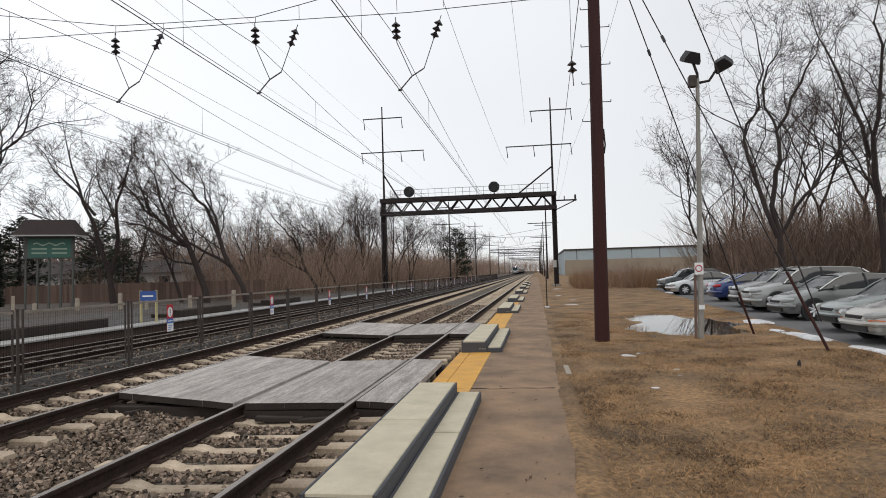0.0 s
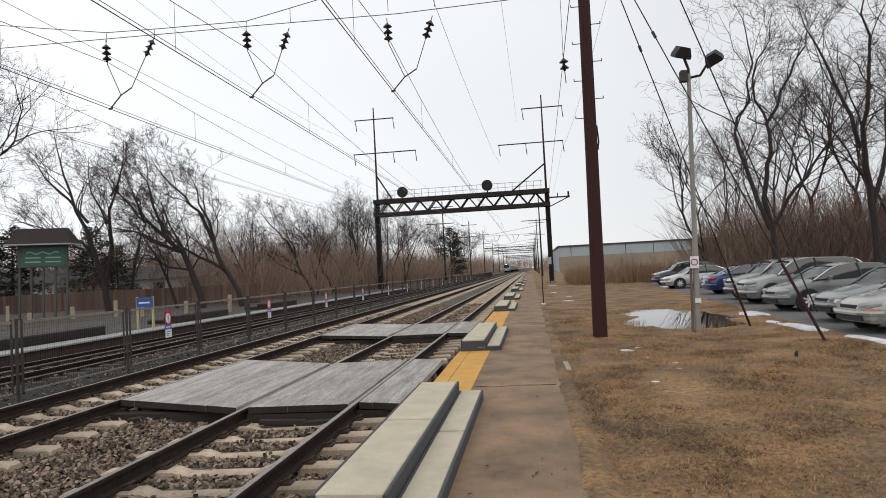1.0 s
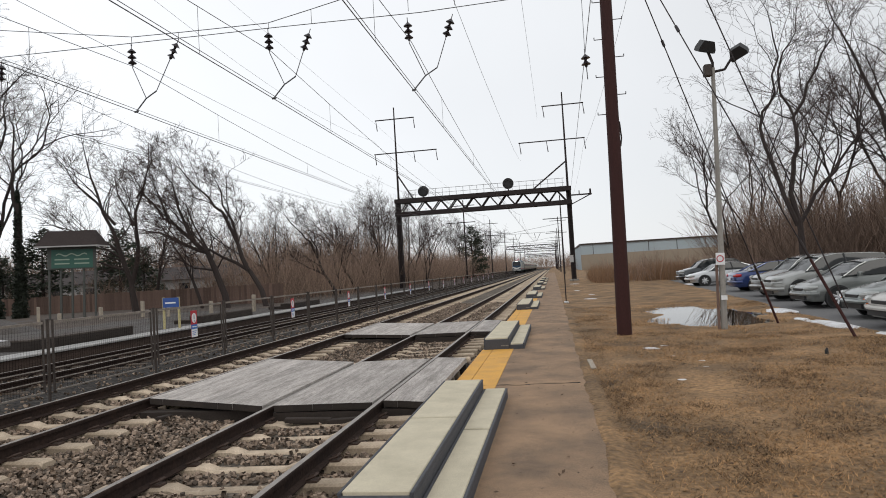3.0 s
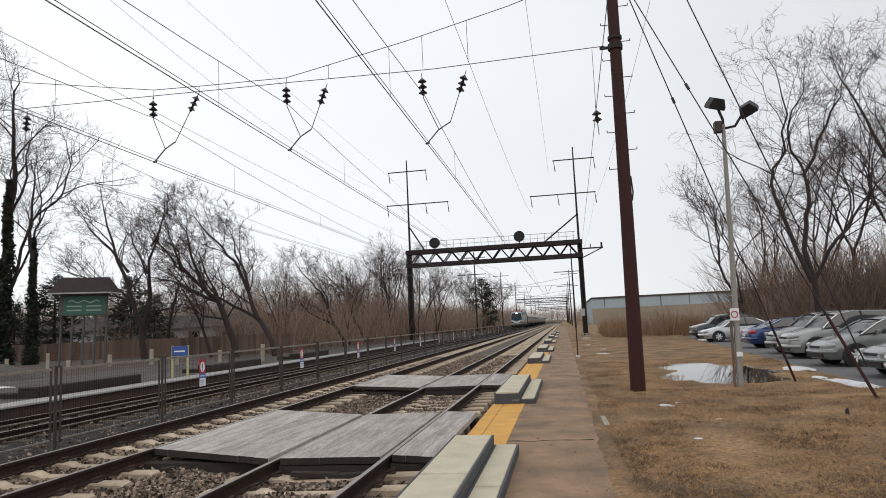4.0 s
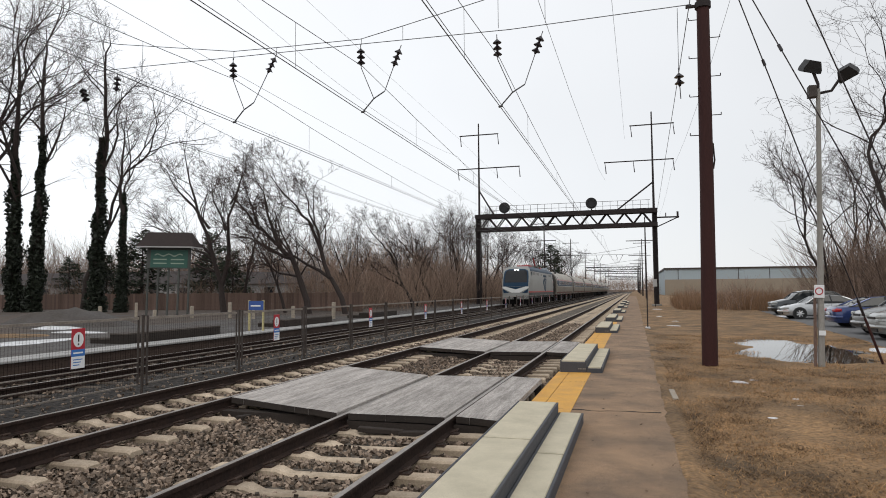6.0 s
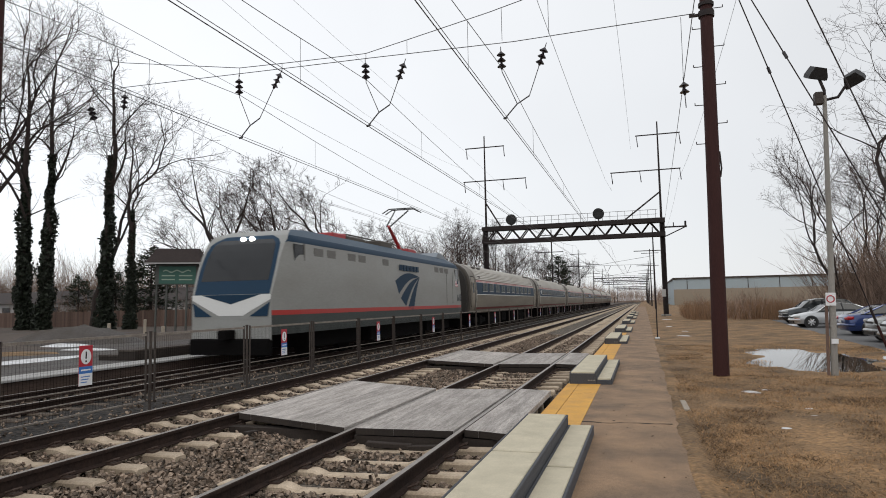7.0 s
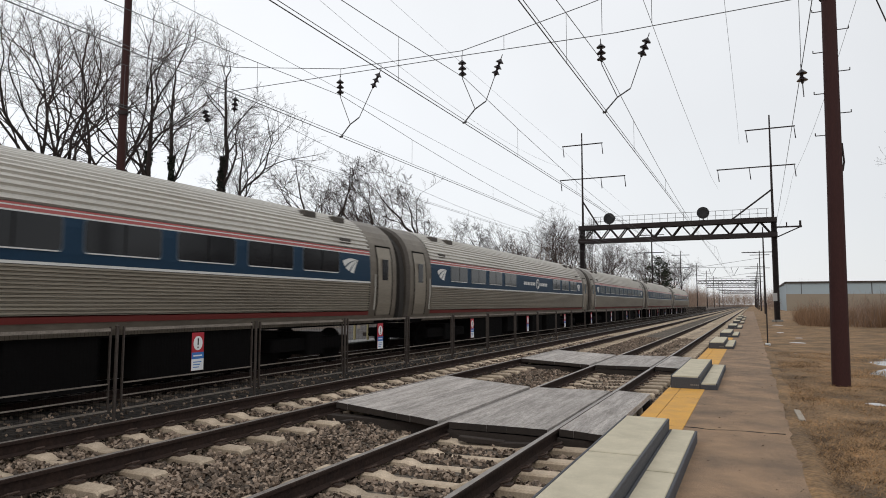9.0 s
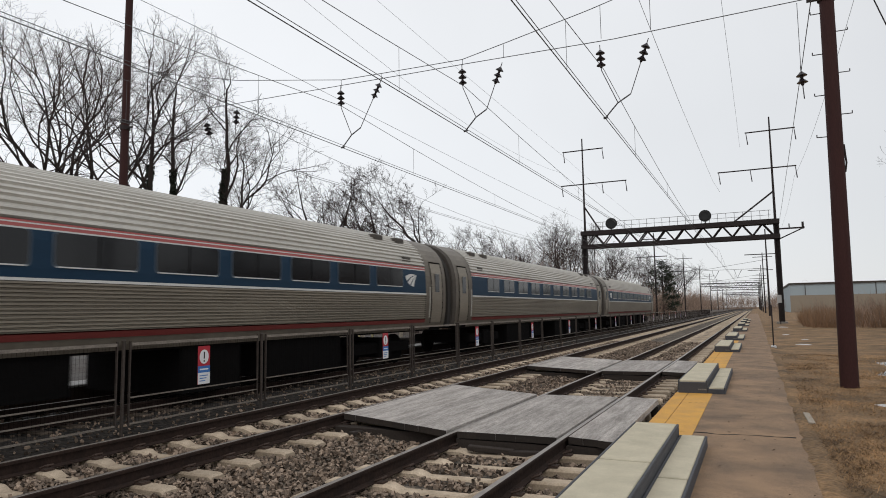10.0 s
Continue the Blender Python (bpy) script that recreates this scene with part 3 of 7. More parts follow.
TIPS = []
for x, z, wide, low in ((-11.10, 8.42, 1.36, 0.0), (-7.10, 8.38, 1.12, 0.14), (-3.32, 8.20, 1.12, 0.04)):
    h = thing("contact_wire_hanger", "V-shaped steel hanger with two insulator strings", "hanger", "contact wire hangers")
    dz = z - 8.37
    insulator(h, (x - 0.02, SPAN_Y, 8.25 + dz), (x + 0.36, SPAN_Y, 6.82 + dz), hang=(0.03, 0, -1))
    insulator(h, (x + wide, SPAN_Y, 8.24 + dz - low), (x + 0.68, SPAN_Y, 6.98 + dz))
    wire_run(h, "steady_arm", [(x + 0.68, SPAN_Y, 6.98 + dz), (x + 0.36, SPAN_Y, 6.80 + dz), (x + 0.05, SPAN_Y, 6.47 + dz)], 0.022)
    wire_run(h, "clamp", [(x + 0.11, SPAN_Y, 6.48 + dz), (x - 0.0, SPAN_Y, 6.46 + dz)], 0.035)
    TIPS.append((x + 0.05, 6.47 + dz))
h = thing("contact_wire_hanger", "single insulator strings on the span wire's end", "hanger", "contact wire hangers")
insulator(h, (-15.2, SPAN_Y, 8.3), (-15.3, SPAN_Y, 6.9))
insulator(h, (-16.55, SPAN_Y, 8.05), (-16.1, SPAN_Y, 6.9))
h = thing("contact_wire_hanger", "small insulator beside the brown pole", "hanger", "contact wire hangers")
insulator(h, (1.02, SPAN_Y, 6.75), (1.05, SPAN_Y, 6.1), 2)
wire_run(h, "rod", [(1.03, SPAN_Y, 8.3), (1.02, SPAN_Y, 6.8)], 0.008)

SUPPORTS = [-41.3, SPAN_Y, 73.6, 131, 188, 245, 302, 359, 416, 473]


def sagging(x, z, sag, slope=0.0):
    """Points of a wire slung from support to support, each span a parabola; `slope` lifts it from span to span."""
    pts = []
    for a, b in zip(SUPPORTS, SUPPORTS[1:]):
        for i in range(12):
            u = i / 12
            y = a + (b - a) * u
            pts.append((x, y, z + slope * (y - SPAN_Y) - sag * 4 * u * (1 - u)))
    return pts


def contact_line(x, z, rise, label):
    """A straight contact wire with an auxiliary close above it, hung by droppers from a sagging messenger."""
    line = thing("contact_line", label, "wires", "overhead lines")
    wire_run(line, "contact_wire", [(x, y, z - 0.02) for y in np.linspace(-41, 473, 40)], 0.013)
    wire_run(line, "auxiliary_wire", [(x + 0.02, y, z + 0.05) for y in np.linspace(-41, 473, 40)], 0.009)
    wire_run(line, "messenger_wire", sagging(x, z + rise, rise - 0.22), 0.010)
    for a, b in zip(SUPPORTS[:3], SUPPORTS[1:4]):
        for k in range(7):
            u = (k + 0.55) / 7
            y = a + (b - a) * u
            wire_run(line, "dropper", [(x, y, z + rise - (rise - 0.22) * 4 * u * (1 - u)), (x, y, z)], 0.006)


for x, z in TIPS:
    contact_line(x, z, 1.24, "contact and messenger wires with droppers over one track")
contact_line(-15.8, 7.0, 1.5, "contact and messenger wires over the far siding")
for x, z, sag, slope in ((-19.7, 18.3, 1.75, -0.016), (-19.45, 20.5, 0.2, -0.019), (-15.5, 10.6, 0.2, 0.0), (4.05, 14.5, 1.1, 0.0)):
    f = thing("feeder_wire", "high feeder wire slung along the tracks", "wire", "feeder wires")
    wire_run(f, "strand", sagging(x, z, sag, slope)[:36], 0.010)
f = thing("feeder_wire", "low-slung feeder wire over the near track", "wire", "feeder wires")
wire_run(f, "strand", [(-2.9, y, z) for y, z in ((-41, 12.9), (-10, 11.3), (16, 11.0), (31.5, 11.25), (45, 11.75), (60, 12.4), (73.6, 13.6))], 0.010)
f = thing("feeder_wire", "high feeder wire slung along the tracks", "wire", "feeder wires")
wire_run(f, "strand", [(-0.75, y, z) for y, z in ((-41, 17.0), (-12, 13.6), (16, 13.1), (28, 14.1), (42, 15.6), (58, 17.1), (73.6, 18.1))], 0.010)


line = thing("feeder_wire", "wire from the pole's small insulator to the bridge bracket", "wire", "feeder wires")
wire_run(line, "strand", [(0.3, -40, 9.5), (0.75, -6, 7.2), (1.03, 16.15, 6.78), (1.5, 42, 7.3), (2.3, 73.6, 9.3)], 0.010)
for k in range(12):
    z = 5.3 + 0.46 * k
    sgn = 1 if k % 2 else -1
    part("step_peg", Geo().tube([(sgn * 0.12, 0, z), (sgn * 0.34, 0, z)], 0.011, 5).tube([(sgn * 0.34, 0, z), (sgn * 0.34, 0, z + 0.06)], 0.011, 5), M_STEEL, span_pole, "climbing peg")


# ---- signal bridge ----
def lattice(g, x0, x1, y, z0, z1, n, r=0.05):
    step = (x1 - x0) / n
    for i in range(n):
        a = x0 + step * i
        g.tube([(a, y, z0), (a + step / 2, y, z1)], r, 4), g.tube([(a + step / 2, y, z1), (a + step, y, z0)], r, 4)
    return g


def mast_top(parent, x, side, arms, top):
    part("mast", Geo().tube([(x, 0, 10), (x, 0, top)], [0.13, 0.07], 8), M_STEEL, parent, "slim steel mast")
    for z, a, b, drops in arms:
        part("crossarm", Geo().box(x + a, x + b, -0.05, 0.05, z - 0.06, z + 0.05), M_STEEL, parent, "crossarm for feeder wires")
        for d in drops:
            part("hanger", Geo().tube([(x + d, 0, z), (x + d + 0.12, 0, z - 1.25)], [0.035, 0.06], 6), M_INSUL, parent, "hanging insulator")


def bridge():
    t = thing("signal_bridge", "dark steel signal bridge spanning the tracks", "signal bridge")
    xl, xr = -17.25, 2.15
    for x in (xl, xr):
        for dx, dy in ((-0.21, -0.28), (0.21, -0.28), (0.21, 0.28), (-0.21, 0.28)):
            part("column_angle", Geo().box(x + dx - 0.05, x + dx + 0.05, dy - 0.05, dy + 0.05, -0.4, 10.2), M_STEEL, t)
        lace = Geo()
        for i in range(16):
            z = i * 0.62
            for dy in (-0.28, 0.28):
                lace.tube([(x - 0.21, dy, z), (x + 0.21, dy, z + 0.31), (x - 0.21, dy, z + 0.62)], 0.028, 4)
                lace.tube([(x - dy * 0.75, -0.28, z), (x - dy * 0.75, 0.28, z + 0.31), (x - dy * 0.75, -0.28, z + 0.62)], 0.028, 4)
        part("lacing", lace, M_STEEL, t)
        part("web_plate", Geo().box(x - 0.19, x + 0.19, -0.03, 0.03, -0.3, 9.9), M_STEEL, t)
        part("footing", Geo().box(x - 0.5, x + 0.5, -0.5, 0.5, -0.6, 0.05, 0.04), M_KERB, t, "concrete footing")
    for y in (-0.45, 0.45):
        part("top_chord", Geo().box(xl - 0.3, xr + 0.3, y - 0.14, y + 0.14, 9.85, 10.32), M_STEEL, t)
        part("bottom_chord", Geo().box(xl - 0.3, xr + 0.3, y - 0.14, y + 0.14, 8.35, 8.8), M_STEEL, t)
        step = (xr - xl - 0.6) / 20
        for i in range(20):
            a = xl + 0.3 + step * i
            part("brace", Geo().tube([(a, y, 8.75 if i % 2 == 0 else 9.95), (a + step, y, 9.95 if i % 2 == 0 else 8.75)], 0.075, 4), M_STEEL, t)
    part("walkway", Geo().box(xl, xr, -0.4, 0.4, 10.325, 10.36), M_STEEL, t)
    rail = Geo()
    for i in range(23):
        x = xl + 1.2 + i * 0.8
        rail.tube([(x, 0.4, 10.3), (x, 0.4, 11.35)], 0.02, 4)
    rail.tube([(xl + 1.2, 0.4, 11.35), (xr - 0.4, 0.4, 11.35)], 0.022, 4).tube([(xl + 1.2, 0.4, 10.85), (xr - 0.4, 0.4, 10.85)], 0.018, 4)
    part("walkway_railing", rail, M_FENCE, t, "grey walkway railing")
    mast_top(t, xl + 0.1, -1, ((19.75, -2.3, 2.35, (-2.2, 2.25)), (15.8, -2.6, 4.8, (-2.5, 2.1, 4.7))), 21.1)
    mast_top(t, xr - 0.05, 1, ((19.5, -2.3, 2.3, (-2.2, 2.2)), (15.6, -5.1, 2.2, (-5.0, -2.0, 2.1))), 20.9)
    part("knee_brace", Geo().tube([(xl + 0.1, 0, 13.2), (xl + 1.9, 0, 10.2)], 0.09, 5), M_STEEL, t)
    part("knee_brace", Geo().tube([(xr - 0.05, 0, 13.2), (xr - 4.0, 0, 10.2)], 0.09, 5), M_STEEL, t)
    part("side_bracket", Geo().box(xr, xr + 2.5, -0.07, 0.07, 9.25, 9.4).tube([(xr, 0, 8.2), (xr + 2.4, 0, 9.3)], 0.06, 5).box(xr + 2.25, xr + 2.45, -0.08, 0.08, 9.2, 9.9).box(xr + 1.1, xr + 1.2, -0.05, 0.05, 9.3, 9.8), M_STEEL, t)
    for x, z in ((-14.1, 11.0), (-4.42, 11.1)):
        disc = [(x + 0.62 * math.cos(a), z + 0.62 * math.sin(a)) for a in np.linspace(0, 2 * math.pi, 24, endpoint=False)]
        s = part("signal_head", Geo().prism(disc, -0.62, -0.52), M_BLACK, t, "round black signal target")
        part("signal_post", Geo().box(x - 0.06, x + 0.06, -0.5, -0.4, 9.9, z + 0.3), M_STEEL, s)
        for a in (0, 45, 90, 135, 180, 225, 270, 315):
            lx, lz = x + 0.42 * math.cos(radians(a)), z + 0.42 * math.sin(radians(a))
            part("lamp_hood", Geo().tube([(lx, -0.76, lz), (lx, -0.6, lz)], [0.075, 0.07], 8), M_BLACK, s, "lamp hood")
    t.matrix_world = pose(0, 73.6, 0)
    return t


bridge()


# ---- far catenary structures ----
def far_pair(y, bar):
    t = thing("far_catenary_structure", "distant dark steel catenary masts along the tracks", "catenary mast", "distant catenary masts")
    for x, top in ((-17.2, 16.0), (2.1, 15.5)):
        part("mast", Geo().tube([(x, 0, -0.3), (x, 0, top)], [0.2, 0.1], 7), M_STEEL, t)
        part("crossarm", Geo().box(x - 2.3, x + 2.3, -0.05, 0.05, top - 1.2, top - 1.05), M_STEEL, t)
        part("crossarm", Geo().box(x - 3.6, x + 2.3, -0.05, 0.05, top - 4.6, top - 4.45), M_STEEL, t)
    if bar:
        part("truss", lattice(Geo().box(-17, 2, -0.15, 0.15, 9.6, 9.9).box(-17, 2, -0.15, 0.15, 8.6, 8.85), -17, 2, 0, 8.8, 9.7, 12, 0.06), M_STEEL, t)
    else:
        part("span", Geo().tube([(-17, 0, 8.4), (2, 0, 8.4)], 0.03, 4).tube([(-17, 0, 10), (-8, 0, 8.6), (2, 0, 10)], 0.03, 4), M_WIRE, t)
        for x in (-11.1, -7.1, -3.3):
            part("hanger", Geo().tube([(x, 0, 8.3), (x + 0.4, 0, 6.8), (x + 1.2, 0, 8.3)], 0.05, 5), M_WIRE, t)
    t.matrix_world = pose(0, y, 0)


for y, bar in ((131, 0), (188, 0), (245, 1), (302, 1), (359, 0), (416, 1), (473, 1)):
    far_pair(y, bar)


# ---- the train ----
# side stainless: the brown ground's reflection is put into its darker colour
M_STAINLESS = mat("ground_toned_stainless", (0.31, 0.275, 0.222), 0.5, 0.55, vary=0.12, scale=1.2, fine=30, bump=0.05, other=(0.21, 0.185, 0.15), amount=0.7, stretch=(1, 0.2, 1.5))
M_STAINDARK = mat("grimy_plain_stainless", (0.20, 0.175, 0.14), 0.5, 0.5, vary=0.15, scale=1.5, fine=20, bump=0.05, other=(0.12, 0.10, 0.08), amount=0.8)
# roof coloured much lighter than the sides, as metal that faces the sky
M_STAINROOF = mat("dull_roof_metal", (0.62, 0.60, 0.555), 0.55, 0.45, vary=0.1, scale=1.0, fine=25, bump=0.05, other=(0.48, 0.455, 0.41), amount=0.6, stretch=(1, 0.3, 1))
M_DIRTSTEEL = mat("grimy_end_panel", (0.085, 0.073, 0.062), 0.6, 0.3, vary=0.2, scale=1.5, fine=20, other=(0.045, 0.038, 0.033))
M_BLUEBAND = mat("blue_livery", (0.009, 0.034, 0.07), 0.55, 0.0, spec=0.2, vary=0.1, scale=1.0, fine=20, bump=0, other=(0.012, 0.036, 0.066))
M_REDSTRIPE = mat("red_livery", (0.40, 0.035, 0.03), 0.45, vary=0.12, scale=1.5, bump=0)
M_DARKRED = mat("dull_dark_red", (0.17, 0.024, 0.02), 0.6, vary=0.2, scale=1.5, bump=0)
M_PINK = mat("faded_stripe", (0.42, 0.10, 0.095), 0.45, vary=0.1, bump=0)
M_WHITESTRIPE = mat("white_livery", (0.70, 0.70, 0.68), 0.45, vary=0.06, bump=0)
M_GLASS = plain("dark_tinted_glass", (0.008, 0.009, 0.011), 0.1)
M_GLASS.node_tree.nodes["Principled BSDF"].inputs["Specular IOR Level"].default_value = 0.42
M_LOCO = mat("silver_grey_paint", (0.285, 0.288, 0.275), 0.5, 0.1, vary=0.06, scale=0.8, fine=15, bump=0, other=(0.235, 0.23, 0.21), amount=0.6, stretch=(1, 0.5, 1.4))
M_GANGWAY = mat("dusty_black_rubber", (0.035, 0.031, 0.028), 0.9, vary=0.2, scale=3)
M_FRAME = mat("dull_window_frame", (0.10, 0.125, 0.155), 0.5, 0.2, vary=0.1, bump=0)
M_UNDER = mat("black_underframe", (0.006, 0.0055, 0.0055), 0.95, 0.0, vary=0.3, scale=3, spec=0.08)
M_LOUVRE = mat("grey_louvre", (0.17, 0.165, 0.155), 0.6, 0.3, vary=0.15, scale=6)
M_PANTO = plain("red_pantograph", (0.33, 0.03, 0.035), 0.5)
M_HEADLIGHT = plain("headlight_glow", (1.0, 0.97, 0.9), 0.3, 0.0, 14.0)
TX, TZ = (C1 + C2) / 2, ZC
HALF = [(1.12, 1.46), (1.40, 1.53), (1.8, 1.57), (2.3, 1.58), (2.75, 1.565), (3.06, 1.52), (3.38, 1.42), (3.64, 1.25), (3.85, 1.0), (4.01, 0.68), (4.09, 0.36), (4.11, 0.0)]


def half_at(z):
    for (a, wa), (b, wb) in zip(HALF, HALF[1:]):
        if a <= z <= b:
            return wa + (wb - wa) * (z - a) / (b - a)
    return HALF[0][1] if z < 1.2 else 0.0


def skin(points, y0, y1, sides=(1, -1)):
    """A strip of the car's side, both sides, from a chain of (half width, height)."""
    g = Geo()
    n = len(points)
    for s in sides:
        k = len(g.v)
        g.v += [(s * w, y, z) for y in (y0, y1) for w, z in points]
        g.f += [(k + i, k + i + 1, k + n + i + 1, k + n + i) for i in range(n - 1)]
    return g


def arc_points():
    """The roof's curve as (half width, height, outward normal) at even steps along it."""
    fine = []
    for (a, wa), (b, wb) in zip(HALF[5:], HALF[6:]):
        fine += [(wa + (wb - wa) * i / 8, a + (b - a) * i / 8) for i in range(8)]
    fine.append((0.0, 4.11))
    return fine


def fluted(z0, z1, pitch, depth):
    pts, z = [], z0
    while z + pitch <= z1 + 1e-6:
        w = half_at(z + pitch / 2)
        pts += [(w - depth, z), (w - depth, z + pitch * 0.25), (w + 0.004, z + pitch * 0.4), (w + 0.004, z + pitch * 0.85), (w - depth, z + pitch)]
        z += pitch
    return pts


def fluted_roof():
    pts, base = [], arc_points()
    run, out, nxt = 0.0, [], 0.0
    for p, q in zip(base, base[1:]):
        d = math.hypot(q[0] - p[0], q[1] - p[1])
        nx, nz = (q[1] - p[1]) / d, -(q[0] - p[0]) / d
        while nxt <= run + d:
            u = (nxt - run) / d
            k = len(out) % 4
            push = 0.02 if k in (1, 2) else -0.02
            out.append((p[0] + (q[0] - p[0]) * u + nx * push, p[1] + (q[1] - p[1]) * u + nz * push))
            nxt += 0.026 if k in (0, 2) else 0.034
        run += d
    return [(max(0.0, w), z) for w, z in out] + [(0.0, 4.115)]


def windows_of(parent, ys, width, z0=2.38, z1=2.90):
    for s in (1, -1):
        for y in ys:
            x = s * (half_at(2.55) + 0.004)
            c, r = [], 0.065
            for cy, cz, a0 in ((y + width - r, z1 - r, 0), (y + r, z1 - r, 90), (y + r, z0 + r, 180), (y + width - r, z0 + r, 270)):
                c += [(cy + r * math.cos(radians(a0 + k * 30)), cz + r * math.sin(radians(a0 + k * 30))) for k in range(4)]
            w = part("window", Geo().prism(c, x - 0.01 * s, x + 0.012 * s, "x"), M_GLASS, parent, "dark tinted window")
            rim = [(y + width / 2 + (a - y - width / 2) * (1 + 0.055 / width), (z0 + z1) / 2 - 0.012 + (b - (z0 + z1) / 2) * 1.06) for a, b in c]
            part("frame", Geo().prism(rim, x - 0.012 * s, x + 0.004 * s, "x"), M_FRAME, w, "bright metal window frame")
            part("sill", Geo().box(min(x, x + 0.02 * s), max(x, x + 0.02 * s), y + 0.04, y + width - 0.04, z0 - 0.026, z0 - 0.006), M_WHITESTRIPE, w, "bright lower frame")
            part("mullion", Geo().box(min(x, x + 0.016 * s), max(x, x + 0.016 * s), y + width / 2 - 0.012, y + width / 2 + 0.012, z0, z1), M_UNDER, w, "dark mullion")


def swoosh(parent, y, z, size, material, x):
    """A plain swoosh of three blades that spread from one tip."""
    s = 1 if x > 0 else -1
    for low, high in ((0.0, 0.26), (0.36, 0.62), (0.72, 1.0)):
        edge = []
        for u, e in [(i / 10, low) for i in range(11)] + [(1 - i / 10, high) for i in range(11)]:
            a = radians(6 + 62 * e)
            bow = 0.16 * math.sin(math.pi * u) * (0.5 - e * 0.3)
            reach = u * (1.0 - 0.28 * e)
            edge.append((y + s * size * (0.5 - reach * math.cos(a) - bow * 0.3), z - size * (reach * math.sin(a) * 0.72 - bow)))
        part("emblem_blade", Geo().prism(edge, x, x + 0.006 * s, "x"), material, parent, "swoosh-shaped livery emblem")


CL = 25.15


def coach(emblem, lettered, wide):
    c = thing("passenger_coach", "fluted stainless steel coach with a blue window band", "railway coach", "coaches of the passing train")
    ya, yb = 1.72, CL - 1.72
    part("red_sill", skin([(half_at(1.26) + 0.006, 1.25), (half_at(1.36) + 0.008, 1.35)], ya, yb), M_DARKRED, c, "dull red stripe")
    part("skirt", skin([(1.42, 1.02), (half_at(1.13), 1.13), (half_at(1.2) + 0.002, 1.25)], 1.3, CL - 1.3), M_STAINDARK, c, "grimy plain lower edge")
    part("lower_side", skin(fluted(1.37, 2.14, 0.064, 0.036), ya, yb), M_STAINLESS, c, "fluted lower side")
    part("white_stripe", skin([(half_at(2.16) + 0.004, 2.14), (half_at(2.18) + 0.006, 2.185)], ya, yb), M_WHITESTRIPE, c, "white stripe")
    part("window_band", skin([(half_at(z), z) for z in np.linspace(2.185, 2.91, 6)], ya, yb), M_BLUEBAND, c, "dark blue window band")
    part("upper_stripe", skin([(half_at(2.92) + 0.004, 2.91), (half_at(2.92) + 0.004, 2.935)], ya, yb), M_WHITESTRIPE, c)
    part("upper_stripe", skin([(half_at(2.95) + 0.004, 2.935), (half_at(2.98) + 0.004, 2.99)], ya, yb), M_PINK, c, "faded red stripe")
    part("upper_stripe", skin([(half_at(3.0) + 0.003, 2.99), (half_at(3.0) + 0.003, 3.012)], ya, yb), M_WHITESTRIPE, c)
    part("upper_stripe", skin([(half_at(3.02) + 0.004, 3.012), (half_at(3.04) + 0.004, 3.045)], ya, yb), M_PINK, c, "faded red stripe")
    roof = fluted_roof()
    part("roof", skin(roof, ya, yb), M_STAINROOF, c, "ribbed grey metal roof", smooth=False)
    prof2 = [(half_at(z) - 0.004, z) for z in np.linspace(1.12, 3.48, 14)] + [(w - 0.01, z) for w, z in arc_points()[12:]]
    inset = [(w * 0.95, 1.12 + (z - 1.12) * 0.985) for w, z in prof2]
    for y0, y1, tip in ((0.22, ya, 0.0), (yb, CL - 0.22, CL)):
        part("vestibule_end", skin(prof2, y0, y1), M_STAINDARK, c, "plain stainless vestibule")
        e = y0 if tip == 0.0 else y1
        g = Geo()
        n = len(prof2)
        inner_y = tip + (0.10 if tip == 0.0 else -0.10)
        for s in (1, -1):
            k = len(g.v)
            g.v += [(s * w, e, z) for w, z in prof2] + [(s * w, inner_y, z) for w, z in inset]
            g.f += [(k + i, k + i + 1, k + n + i + 1, k + n + i) for i in range(n - 1)]
        ring = [(w, z) for w, z in inset] + [(-w, z) for w, z in reversed(inset[:-1])]
        g.prism(ring, min(inner_y, inner_y + 0.02), max(inner_y, inner_y + 0.02))
        part("end_cap", g, M_DIRTSTEEL, c, "grimy tapered end", smooth=True)
        bellows = [(w * 0.9, 1.05 + (z - 1.12) * 0.965) for w, z in prof2]
        bellows = bellows + [(-w, z) for w, z in reversed(bellows[:-1])]
        part("gangway", Geo().prism(bellows, min(tip, inner_y) - 0.16, max(tip, inner_y) + 0.05), M_GANGWAY, c, "dark rubber gangway", smooth=True)
        d0 = 0.52 if tip == 0.0 else CL - 1.30
        for s in (1, -1):
            x = s * (half_at(2.5) - 0.003)
            dr = part("side_door", skin([(half_at(z) + 0.006, z) for z in np.linspace(1.25, 3.2, 7)], d0, d0 + 0.78, (s,)), M_STAINLESS, c, "grey side door")
            part("door_window", Geo().box(min(x + 0.005 * s, x + 0.02 * s), max(x + 0.005 * s, x + 0.02 * s), d0 + 0.24, d0 + 0.56, 2.25, 2.85, 0.004), M_GLASS, dr, "narrow door window")
            for seam in (d0 - 0.05, d0 + 0.78):
                part("door_gap", skin([(half_at(z) + 0.009, z) for z in np.linspace(1.22, 3.22, 7)], seam, seam + 0.05, (s,)), M_UNDER, dr, "dark door seal")
            part("door_head", skin([(half_at(z) + 0.010, z) for z in (3.2, 3.25)], d0 - 0.05, d0 + 0.83, (s,)), M_UNDER, dr, "dark seal over the door")
            part("grab_rail", Geo().tube([(s * (half_at(z) + 0.05), d0 + (1.0 if tip == 0.0 else -0.22), z) for z in (1.4, 1.9, 2.4)], 0.016, 5), M_STAINROOF, dr, "bright grab rail")
